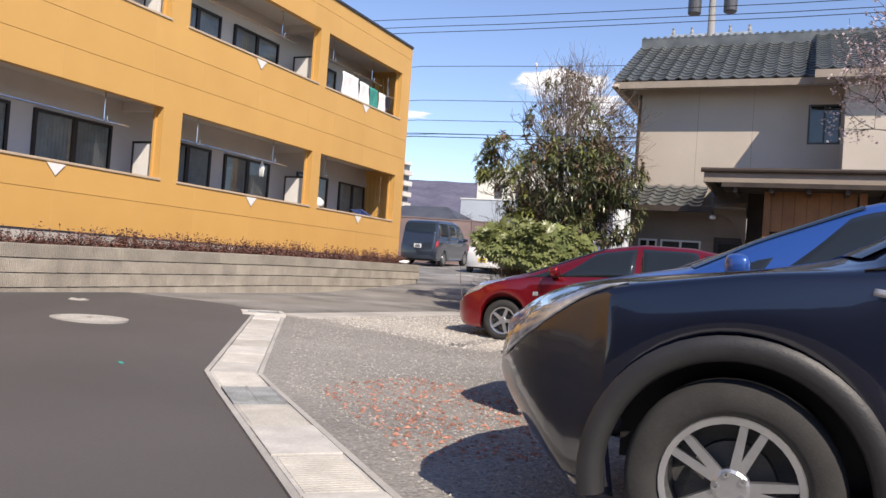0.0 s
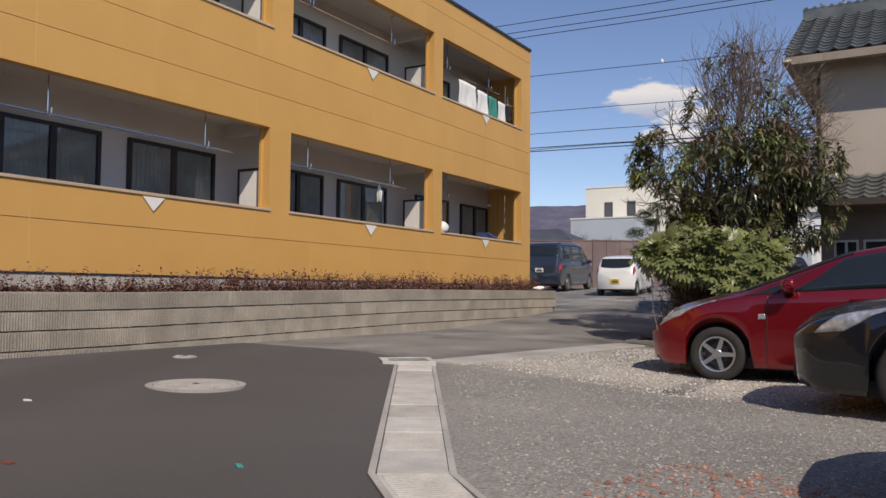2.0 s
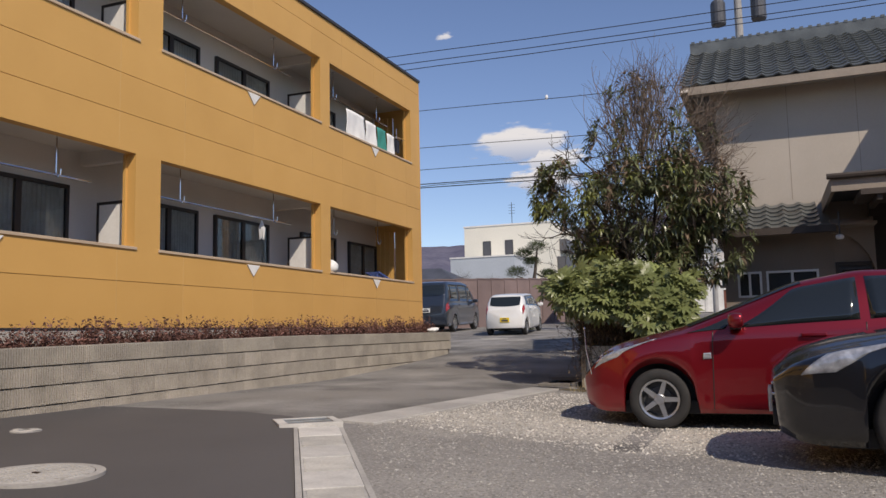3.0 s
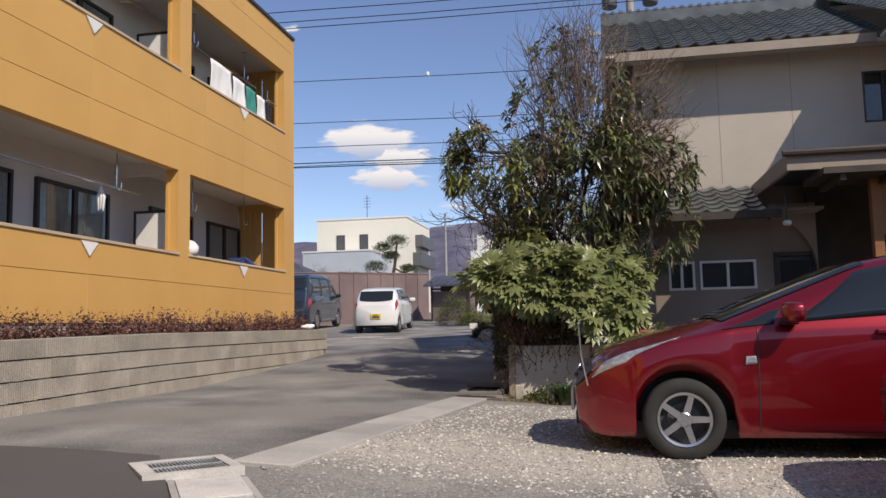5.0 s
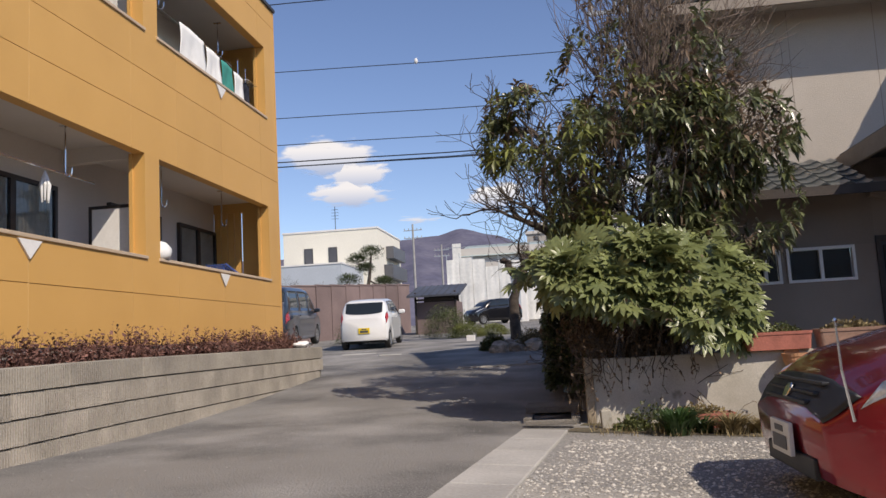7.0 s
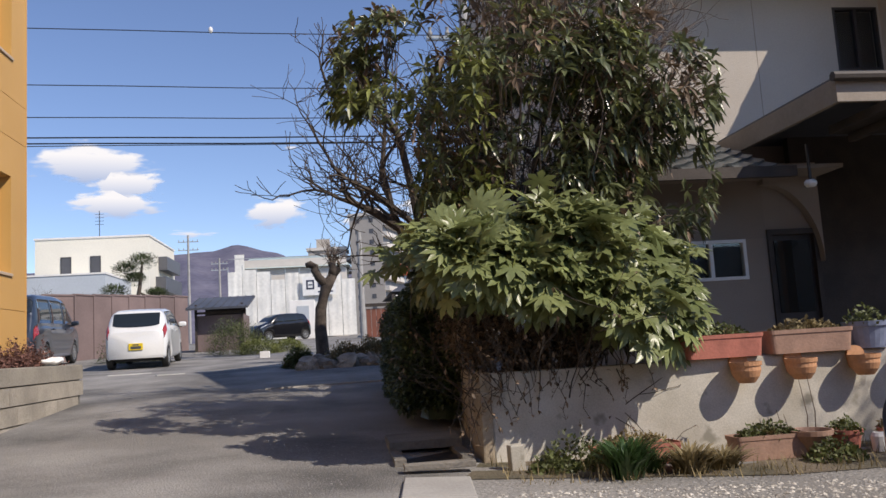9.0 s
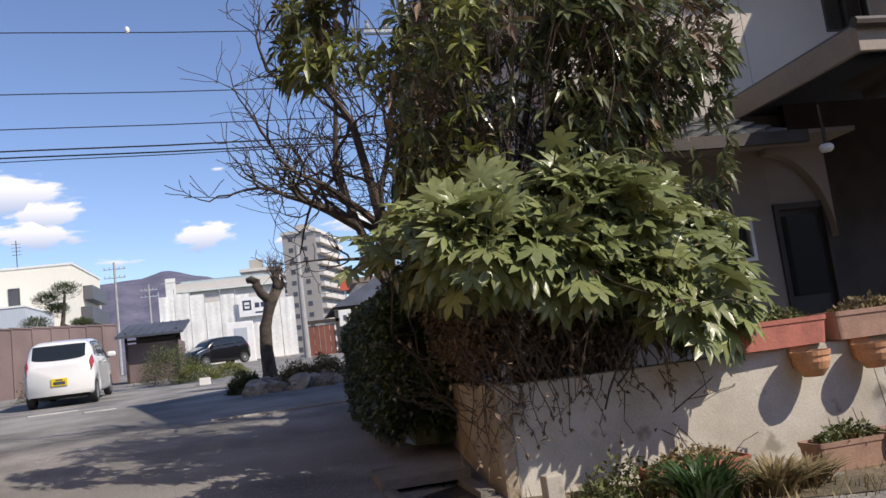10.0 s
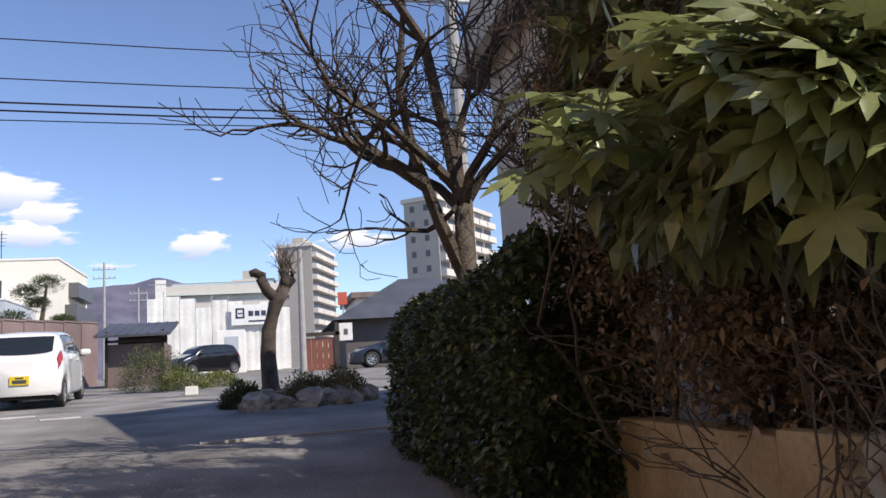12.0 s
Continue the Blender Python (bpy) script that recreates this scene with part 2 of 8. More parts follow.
    "sign_blue": mat("sign_blue", (0.03, 0.04, 0.08), 0.6, var=0.05),
    "marking": mat("marking", (0.62, 0.61, 0.58), 0.8, scale=4, fine=60, var=0.15),
}


def banded(m, a, b, half, col, wob=0.9, soft=0.5):
    """Mix a second tone into a ground surface along the line from a to b, with a ragged edge."""
    nt = m.node_tree
    n, l = nt.nodes, nt.links
    p = n["Principled BSDF"]
    src = p.inputs["Base Color"].links[0].from_socket
    geo = n.new("ShaderNodeNewGeometry")
    d = Vector((b[0] - a[0], b[1] - a[1], 0)).normalized()
    sub = n.new("ShaderNodeVectorMath")
    sub.operation = "SUBTRACT"
    sub.inputs[1].default_value = (a[0], a[1], 0)
    l.new(geo.outputs["Position"], sub.inputs[0])
    dot = n.new("ShaderNodeVectorMath")
    dot.operation = "DOT_PRODUCT"
    dot.inputs[1].default_value = (-d.y, d.x, 0)
    l.new(sub.outputs[0], dot.inputs[0])
    ab = n.new("ShaderNodeMath")
    ab.operation = "ABSOLUTE"
    l.new(dot.outputs["Value"], ab.inputs[0])
    nz = n.new("ShaderNodeTexNoise")
    nz.inputs["Scale"].default_value, nz.inputs["Detail"].default_value = 1.7, 7
    l.new(geo.outputs["Position"], nz.inputs["Vector"])
    mm = n.new("ShaderNodeMath")
    mm.operation = "MULTIPLY_ADD"
    mm.inputs[1].default_value = wob * 2
    l.new(nz.outputs["Fac"], mm.inputs[0]), l.new(ab.outputs[0], mm.inputs[2])
    rg = n.new("ShaderNodeMapRange")
    rg.inputs[1].default_value, rg.inputs[2].default_value = half + wob - soft, half + wob + soft
    rg.inputs[3].default_value, rg.inputs[4].default_value = 0.85, 0.0
    l.new(mm.outputs[0], rg.inputs[0])
    mx = n.new("ShaderNodeMix")
    mx.data_type = "RGBA"
    mx.inputs[7].default_value = (*col, 1)
    l.new(rg.outputs[0], mx.inputs[0]), l.new(src, mx.inputs[6]), l.new(mx.outputs[2], p.inputs["Base Color"])


banded(M["gravel"], (-5.0, 10.6), (1.0, 9.3), 0.75, (0.52, 0.485, 0.42))
banded(M["new_asphalt"], (-5.65, 4.43), (-7.24, 7.26), 0.55, (0.074, 0.069, 0.067), 0.2, 0.2)
banded(M["old_asphalt"], (-8.2, 11.2), (-5.2, 12.6), 0.7, (0.245, 0.231, 0.21), 0.9, 0.45)
banded(M["old_asphalt"], (-9.0, 16.0), (-5.0, 17.2), 0.4, (0.22, 0.208, 0.19), 0.9, 0.5)


# ---------------------------------------------------------------- building helpers
def part(name, bm, material, parent=None, label="", smooth=False):
    me = bpy.data.meshes.new(name)
    bm.normal_update()
    bm.to_mesh(me)
    bm.free()
    if smooth:
        me.shade_smooth()
    for m in (material if isinstance(material, (list, tuple)) else [material]):
        me.materials.append(m)
    ob = new(name, me)
    ob.parent = parent
    if label:
        ob["label"] = label
    return ob


def share(name, me, m, parent=None):
    """An object of its own on a shared mesh, at the pose m under its parent."""
    ob = new(name, me)
    ob.parent = parent
    ob.matrix_basis = m
    return ob


def thing(name, m, label="", category="", group="", kind=""):
    ob = new(name)
    ob.empty_display_size = 0.2
    ob.matrix_basis = m
    return tagged(ob, label, category, group, kind)


def box(bm, x0, x1, y0, y1, z0, z1, m=None):
    v = [bm.verts.new((x, y, z)) for x in (x0, x1) for y in (y0, y1) for z in (z0, z1)]
    if m is not None:
        for a in v:
            a.co = m @ a.co
    for f in ((0, 1, 3, 2), (4, 6, 7, 5), (0, 4, 5, 1), (2, 3, 7, 6), (0, 2, 6, 4), (1, 5, 7, 3)):
        bm.faces.new([v[i] for i in f])
    return v


def boxed(*args, bevel=0.0, m=None):
    bm = bmesh.new()
    box(bm, *args, m=m)
    if bevel:
        bmesh.ops.recalc_face_normals(bm, faces=bm.faces)
        bmesh.ops.bevel(bm, geom=bm.edges[:], offset=bevel, segments=2, affect="EDGES", profile=0.6)
    return bm


def tube(bm, pts, radii, n=8, cap=True):
    """A tapered tube through pts."""
    rings = []
    pts = [Vector(p) for p in pts]
    up = Vector((0.31, 0.17, 0.93))
    for i, p in enumerate(pts):
        d = (pts[min(i + 1, len(pts) - 1)] - pts[max(i - 1, 0)]).normalized()
        a = d.cross(up)
        if a.length < 0.05:
            a = d.cross(Vector((1, 0, 0)))
        a.normalize()
        b = d.cross(a)
        r = radii[i] if isinstance(radii, (list, tuple)) else radii
        rings.append([bm.verts.new(p + (a * math.cos(6.28319 * k / n) + b * math.sin(6.28319 * k / n)) * r) for k in range(n)])
    for r0, r1 in zip(rings, rings[1:]):
        for k in range(n):
            bm.faces.new((r0[k], r0[(k + 1) % n], r1[(k + 1) % n], r1[k]))
    if cap:
        bm.faces.new(rings[0][::-1])
        bm.faces.new(rings[-1])


def lathe(bm, prof, n=24, m=None, close=False):
    """Turn a profile of (radius, height) about z."""
    rings = []
    for r, z in prof:
        ring = [bm.verts.new((r * math.cos(6.28319 * k / n), r * math.sin(6.28319 * k / n), z)) for k in range(n)]
        if m is not None:
            for v in ring:
                v.co = m @ v.co
        rings.append(ring)
    pairs = list(zip(rings, rings[1:])) + ([(rings[-1], rings[0])] if close else [])
    for r0, r1 in pairs:
        for k in range(n):
            bm.faces.new((r0[k], r0[(k + 1) % n], r1[(k + 1) % n], r1[k]))
    return rings


def lerp(v, xs, ys):
    return float(np.interp(v, xs, ys))


GY = [8, 11, 14.5, 17, 20.5, 25, 28.6, 31, 36, 47, 70, 120, 300]
GZ = [0, 0.0, -0.01, 0.14, 0.42, 0.68, 0.79, 0.92, 1.10, 1.50, 2.20, 3.2, 3.4]


def ground_z(x, y):
    """Height of the ground: level by the cars, rising towards the far yard, falling a little from the block wall."""
    return lerp(y, GY, GZ) + 0.045 * min(max(-x - 2.5, 0), 4) * lerp(y, [14, 22], [1, 0])


def sheet(name, poly, material, lift=0.0, step=0.8, kind="structure", label="", category=""):
    """A patch of ground with the outline poly that follows the ground's height."""
    bm = bmesh.new()
    bm.faces.new([bm.verts.new((x, y, 0)) for x, y in poly])
    bm.normal_update()
    bmesh.ops.triangulate(bm, faces=bm.faces[:])
    xs, ys = [p[0] for p in poly], [p[1] for p in poly]
    for axis, lo, hi in ((0, min(xs), max(xs)), (1, min(ys), max(ys))):
        c = lo + step
        while c < hi:
            co, no = [0, 0, 0], [0, 0, 0]
            co[axis], no[axis] = c, 1
            bmesh.ops.bisect_plane(bm, geom=bm.verts[:] + bm.edges[:] + bm.faces[:], plane_co=co, plane_no=no)
            c += step
    for v in bm.verts:
        v.co.z = ground_z(v.co.x, v.co.y) + lift
    bmesh.ops.recalc_face_normals(bm, faces=bm.faces)
    if sum(f.normal.z for f in bm.faces) < 0:
        bmesh.ops.reverse_faces(bm, faces=bm.faces)
    return tagged(part(name, bm, material), label, category, kind=kind)


def cloud_mesh(name, verts, faces, material, parent=None, label="", smooth=False):
    me = bpy.data.meshes.new(name)
    me.from_pydata(verts, [], faces)
    me.materials.append(material)
    if smooth:
        me.shade_smooth()
    ob = new(name, me)
    ob.parent = parent
    if label:
        ob["label"] = label
    return ob


rng = random.Random(7)


# ---------------------------------------------------------------- ground
def axis_lines(lo, hi, step, far):
    a = list(np.arange(lo, hi + 1e-6, step))
    d = step
    while a[-1] < far:
        d *= 1.5
        a.append(a[-1] + d)
    d = step
    while a[0] > -far:
        d *= 1.5
        a.insert(0, a[0] - d)
    return a


def build_ground():
    xs, ys = axis_lines(-18, 12, 1.0, 3500), axis_lines(-4, 50, 1.0, 3500)
    verts = [(x, y, ground_z(x, y) - (0.025 if y < 8.5 and -9 < x < 9 else 0.0)) for y in ys for x in xs]
    n = len(xs)
    faces = [(j * n + i, j * n + i + 1, (j + 1) * n + i + 1, (j + 1) * n + i) for j in range(len(ys) - 1) for i in range(n - 1)]
    ob = cloud_mesh("ground", verts, faces, M["old_asphalt"])
    tagged(ob, "worn pale grey asphalt ground of lane and yard", "ground", kind="structure")


build_ground()
KA, KB, KC = Vector((1.70, 0.60)), Vector((-2.85, 5.03)), Vector((-5.27, 8.80))   # left edge of the gutter
GUT = 0.42
sheet("road", [(1.70, 0.60), (-2.85, 5.03), (-5.27, 8.80), (-5.75, 9.55), (-8.45, 9.85), (-8.45, -4), (1.75, -4)], M["new_asphalt"], 0.006,
      label="dark new asphalt lane beside the block wall", category="road")
sheet("ground", [(1.97, 0.70), (-2.60, 5.14), (-4.93, 8.88), (-4.86, 9.45), (-4.36, 14.2), (-4.2, 14.7), (9, 14.7), (9, -4), (2.15, -4)], M["gravel"], 0.008,
      label="grey crushed gravel surface of the parking lot", category="gravel")
sheet("ground", [(-4.35, 14.15), (-4.15, 14.75), (5, 14.85), (5, 13.9), (0, 13.75), (-2.4, 13.85)], M["soil"], 0.013,
      label="weedy brown soil bed along the garden wall", category="soil")


def manhole(x, y, r, label):
    ob = thing("manhole_cover", pose(x, y, ground_z(x, y) + 0.011, 0, 1.0 if x < -2.5 else 0), label, "manhole cover", kind="structure")
    bm = bmesh.new()
    lathe(bm, [(r, -0.05), (r, 0.006), (r * 0.86, 0.008), (r * 0.85, 0.003)], 40)
    part("ring", bm, M["concrete"], ob, "pale concrete ring")
    bm = bmesh.new()
    rings = lathe(bm, [(r * 0.84, -0.03), (r * 0.84, 0.006), (r * 0.80, 0.009), (r * 0.08, 0.009)], 40)
    bm.faces.new(rings[-1])
    for k in range(-6, 7):
        w = math.sqrt(max(0.0, (r * 0.76) ** 2 - (k * r * 0.115) ** 2))
        for q in range(int(-w / 0.09), int(w / 0.09) + 1):
            box(bm, q * 0.09 - 0.03, q * 0.09 + 0.03, k * r * 0.115 - 0.012, k * r * 0.115 + 0.012, 0.008, 0.013)
    part("lid", bm, M["cover"], ob, "pale grey patterned cover plate")
    bm = bmesh.new()
    box(bm, -0.025, 0.025, -0.012, 0.012, 0.009, 0.015)
    part("keyhole", bm, M["dark_frame"], ob)


manhole(-5.47, 6.375, 0.375, "round pale grey manhole cover in dark asphalt")
manhole(-7.15, 7.75, 0.12, "small round pale cover in dark asphalt")


# gutter with concrete covers and steel gratings
def gutter_leg(a, b, first, count, grates, name_label):
    d = (b - a)
    length = d.length
    d.normalize()
    side = Vector((d.y, -d.x))
    ang = math.degrees(math.atan2(d.y, d.x))
    mid = a
    ob = thing("gutter", pose(0, 0, 0), name_label, "gutter", kind="structure")
    bm = bmesh.new()
    n = 10
    for off0, off1, top in ((0.0, 0.035, 0.02), (GUT - 0.035, GUT, 0.02), (0.03, GUT - 0.03, -0.03)):
        for i in range(n):
            p, q = a + d * length * i / n, a + d * length * (i + 1) / n
            v = []
            for base in (p, q):
                for off in (off0, off1):
                    c = base + side * off
                    v.append(bm.verts.new((c.x, c.y, ground_z(c.x, c.y) + top)))
            bm.faces.new((v[0], v[1], v[3], v[2]))
            lo = [bm.verts.new(w.co - Vector((0, 0, 0.10))) for w in v]
            bm.faces.new((v[0], v[2], lo[2], lo[0]))
            bm.faces.new((v[1], lo[1], lo[3], v[3]))
    part("channel", bm, M["concrete"], ob, "concrete gutter rims")
    step = length / count
    bmc = boxed(-step / 2 + 0.006, step / 2 - 0.006, -GUT / 2 + 0.04, GUT / 2 - 0.04, -0.05, 0.0, bevel=0.006)
    box(bmc, -0.05, 0.05, -GUT / 2 + 0.045, -GUT / 2 + 0.06, -0.001, 0.002)
    slab = part("slab", bmc, M["cover"], ob)
    bmr = boxed(-step / 2 + 0.006, step / 2 - 0.006, -GUT / 2 + 0.04, GUT / 2 - 0.04, -0.05, -0.006, bevel=0.004)
    k = -step / 2 + 0.03
    while k < step / 2 - 0.03:
        box(bmr, k, k + 0.014, -GUT / 2 + 0.06, GUT / 2 - 0.06, -0.008, 0.0)
        k += 0.032
    ribbed = part("ribbed_slab", bmr, M["cover"], ob)
    bmg = bmesh.new()
    k = -step / 2 + 0.012
    while k < step / 2 - 0.012:
        box(bmg, k, k + 0.010, -GUT / 2 + 0.045, GUT / 2 - 0.045, -0.04, 0.0)
        k += 0.034
    for s in (-1, 0, 1):
        c = s * (GUT / 2 - 0.05)
        box(bmg, -step / 2 + 0.01, step / 2 - 0.01, c - 0.006, c + 0.006, -0.04, 0.001)
    grate = part("grating", bmg, M["steel"], ob)
    used = set()
    for i in range(count):
        c = a + d * (step * (i + 0.5)) + side * GUT / 2
        src = grate if i in grates else (ribbed if i % 2 else slab)
        m = pose(c.x, c.y, ground_z(c.x, c.y) + 0.024, 0, -math.degrees(math.atan2(ground_z(c.x + d.x, c.y + d.y) - ground_z(c.x, c.y), 1)), ang)
        if src.name not in used:
            src.matrix_basis = m
            used.add(src.name)
        else:
            share(src.name.split(".")[0], src.data, m, ob)
    for src in (slab, ribbed, grate):
        if src.name not in used:
            bpy.data.objects.remove(src)


gutter_leg(KA, KB, 0, 10, (8,), "pale concrete slab covered gutter beside the lane")
gutter_leg(KB, KC, 1, 9, (), "pale concrete slab covered gutter with ribbed slabs")


def cross_grate():
    ob = thing("drain_grate", pose(-5.37, 9.18, ground_z(-5.37, 9.18) + 0.028, 0, 0, 40) @ Matrix.Diagonal((0.66, 1.10, 1, 1)), "steel drain grate in a concrete frame at the gutter end", "grate", kind="structure")
    bm = bmesh.new()
    for x0, x1, y0, y1 in ((-0.42, 0.42, -0.24, -0.19), (-0.42, 0.42, 0.19, 0.24), (-0.42, -0.30, -0.19, 0.19), (0.32, 0.42, -0.19, 0.19)):
        box(bm, x0, x1, y0, y1, -0.08, 0.006)
    part("frame", bm, M["cover"], ob, "pale concrete frame")
    bmg = bmesh.new()
    for k in range(19):
        x = -0.29 + k * 0.0325
        box(bmg, x, x + 0.010, -0.19, 0.19, -0.04, 0.0)
    for y in (-0.18, 0.0, 0.18):
        box(bmg, -0.30, 0.32, y - 0.006, y + 0.006, -0.04, 0.002)
    part("grating", bmg, M["steel"], ob)
    # near-black floor paints in the darkness under the bars
    part("pit", boxed(-0.30, 0.32, -0.19, 0.19, -0.09, -0.07), M["dark_frame"], ob)


cross_grate()


def kerb_strip():
    ob = thing("kerb", pose(0, 0, 0), "weathered flat concrete strip between lane and gravel", "kerb", kind="structure")
    a, b = Vector((-5.20, 9.42)), Vector((-4.70, 14.2))
    d = (b - a).normalized()
    side = Vector((d.y, -d.x))
    n = 7
    step = (b - a).length / n
    for i in range(n):
        p = a + d * (step * i + 0.004)
        q = a + d * (step * (i + 1) - 0.004)
        bm = bmesh.new()
        v = []
        for c in (p, p + side * 0.40, q + side * 0.40, q):
            v.append(bm.verts.new((c.x, c.y, ground_z(c.x, c.y) + 0.03)))
        lo = [bm.verts.new(w.co - Vector((0, 0, 0.12))) for w in v]
        bm.faces.new(v)
        for k in range(4):
            bm.faces.new((v[k], lo[k], lo[(k + 1) % 4], v[(k + 1) % 4]))
        bmesh.ops.recalc_face_normals(bm, faces=bm.faces)
        bmesh.ops.bevel(bm, geom=[e for e in bm.edges if e.calc_length() > 0.3 and abs(e.verts[0].co.z - e.verts[1].co.z) < 0.06], offset=0.008, segments=1, affect="EDGES")
        part("kerb_stone", bm, M["concrete"], ob)


kerb_strip()


# ---------------------------------------------------------------- block wall below the apartments
RW_X, RW_Y0, RW_Y1, RW_TOP = -8.42, -4.0, 20.42, 0.94


def rw_top(y):
    """Height of the wall's top, which climbs a little along the lane."""
    return lerp(y, [8.0, 14.0, 20.4], [0.845, 0.925, RW_TOP])


def block_wall():
    ob = thing("wall_west", pose(0, 0, 0), "low retaining wall of ribbed beige concrete blocks", "wall", kind="structure")
    part("core", boxed(RW_X - 0.16, RW_X - 0.019, RW_Y0, RW_Y1 - 0.02, -0.3, 0.80), M["dark_concrete"], ob, "grey mortar core")
    part("core", boxed(-9.2, RW_X - 0.17, RW_Y1 - 0.15, RW_Y1 - 0.012, -0.3, RW_TOP - 0.012), M["cap_block"], ob)
    # ribbed face blocks, 0.39 by 0.19, and a smooth cap course
    bm = bmesh.new()
    box(bm, -0.02, 0.0, -0.195, 0.195, -0.095, 0.095)
    for k in range(13):
        y = -0.18 + k * 0.03
        box(bm, -0.002, 0.020, y - 0.0075, y + 0.0075, -0.092, 0.092)
    first = part("block", bm, M["block"], ob)
    rib = first.data
    bmc = boxed(-0.15, 0.004, -0.598, 0.598, -0.095, 0.095, bevel=0.006)
    for k in range(39):
        y = -0.575 + k * 0.0302
        box(bmc, 0.002, 0.020, y - 0.0075, y + 0.0075, -0.092, 0.085)
    cap = part("cap_block", bmc, M["cap_block"], ob)
    capm = cap.data
    bm2 = bmesh.new()
    box(bm2, -0.195, 0.195, 0.0, 0.02, -0.095, 0.095)
    side_me = part("block", bm2, M["block"], ob)
    y, i = RW_Y1 - 0.6, 0
    while y > RW_Y0:
        m = pose(RW_X, y, rw_top(y) - 0.095, math.degrees(math.atan2(rw_top(y + 0.6) - rw_top(y - 0.6), 1.2)))
        if i == 0:
            cap.matrix_basis = m
        else:
            share("cap_block", capm, m, ob)
        y -= 1.204
        i += 1
    placed = False
    for c in range(4):
        y = RW_Y1 - 0.2 - (0.2 if c % 2 else 0)
        while y > RW_Y0:
            z = rw_top(y) - 0.200 - 0.0975 - c * 0.201
            if z + 0.095 > ground_z(RW_X, y) - 0.02 and y > 2.0:
                m = pose(RW_X + rng.uniform(-0.003, 0.003), y, z)
                if not placed:
                    first.matrix_basis, placed = m, True
                else:
                    share("block", rib, m, ob)
            y -= 0.398
    side_me.matrix_basis = pose(RW_X - 0.25, RW_Y1 - 0.015, RW_TOP - 0.29)
    for c in range(3):
        for k in range(2):
            if c or k:
                share("block", side_me.data, pose(RW_X - 0.25 - k * 0.398, RW_Y1 - 0.015, RW_TOP - 0.29 - c * 0.197), ob)
    share("cap_block", capm, pose(RW_X - 0.42, RW_Y1 - 0.004, RW_TOP - 0.095, 0, 0, 90) @ Matrix.Diagonal((1, 0.6, 1, 1)), ob)


# ---------------------------------------------------------------- apartment block
FX = -9.08          # face of the facade
UNITS = [(2.05, 6.28), (6.75, 11.00), (11.47, 15.72), (16.07, 19.84)]
SILL, LINT, STOREY, FOOT, TOP = 2.088, 3.35, 2.80, 1.065, 6.97
NORTH = 20.33
BACK = FX - 1.15


def window_unit(parent, y0, y1, z0, z1, x):
    w = thing("window", pose(x, 0, 0), "", "")
    w.parent = parent
    bm = bmesh.new()
    f = 0.05
    for a in ((y0, y0 + f, z0, z1), (y1 - f, y1, z0, z1), (y0 + f, y1 - f, z1 - f, z1), (y0 + f, y1 - f, z0, z0 + f), ((y0 + y1) / 2 - 0.045, (y0 + y1) / 2 + 0.045, z0 + f, z1 - f)):
        box(bm, 0.0, 0.06, *a)
    part("window_frame", bm, M["dark_frame"], w, "dark brown aluminium frame")
    mid = (y0 + y1) / 2
    for a, b in ((y0 + f, mid - 0.045), (mid + 0.045, y1 - f)):
        p = part("pane", boxed(0.036, 0.042, a, b, z0 + f, z1 - f), M["window_glass"], w)
        p.visible_shadow = False
        bm = bmesh.new()
        n = 40
        row = []
        for i in range(n + 1):
            t = i / n
            row.append((0.016 + 0.010 * math.sin(t * 60), a + (b - a) * t))
        lo = [bm.verts.new((u, v, z0 + f)) for u, v in row]
        hi = [bm.verts.new((u, v, z1 - f)) for u, v in row]
        for i in range(n):
            bm.faces.new((lo[i], lo[i + 1], hi[i + 1], hi[i]))
        part("curtain", bm, M["curtain"], w)
    return w


def glass_material():
    m = bpy.data.materials.new("window_glass")
    m.use_nodes = True
    n, l = m.node_tree.nodes, m.node_tree.links
    t = n.new("ShaderNodeBsdfTransparent")
    t.inputs[0].default_value = (0.80, 0.83, 0.83, 1)
    g = n.new("ShaderNodeBsdfGlossy")
    g.inputs[1].default_value = 0.02
    lw = n.new("ShaderNodeLayerWeight")
    lw.inputs[0].default_value = 0.5
    pw = n.new("ShaderNodeMath")
    pw.operation = "POWER"
    pw.inputs[1].default_value = 5.0
    fr = n.new("ShaderNodeMath")
    fr.operation = "MULTIPLY_ADD"
    fr.inputs[1].default_value, fr.inputs[2].default_value = 0.90, 0.05
    l.new(lw.outputs["Facing"], pw.inputs[0]), l.new(pw.outputs[0], fr.inputs[0])
    mx = n.new("ShaderNodeMixShader")
    l.new(fr.outputs[0], mx.inputs[0]), l.new(t.outputs[0], mx.inputs[1]), l.new(g.outputs[0], mx.inputs[2])
    l.new(mx.outputs[0], n["Material Output"].inputs[0])
    return m


M["window_glass"] = glass_material()


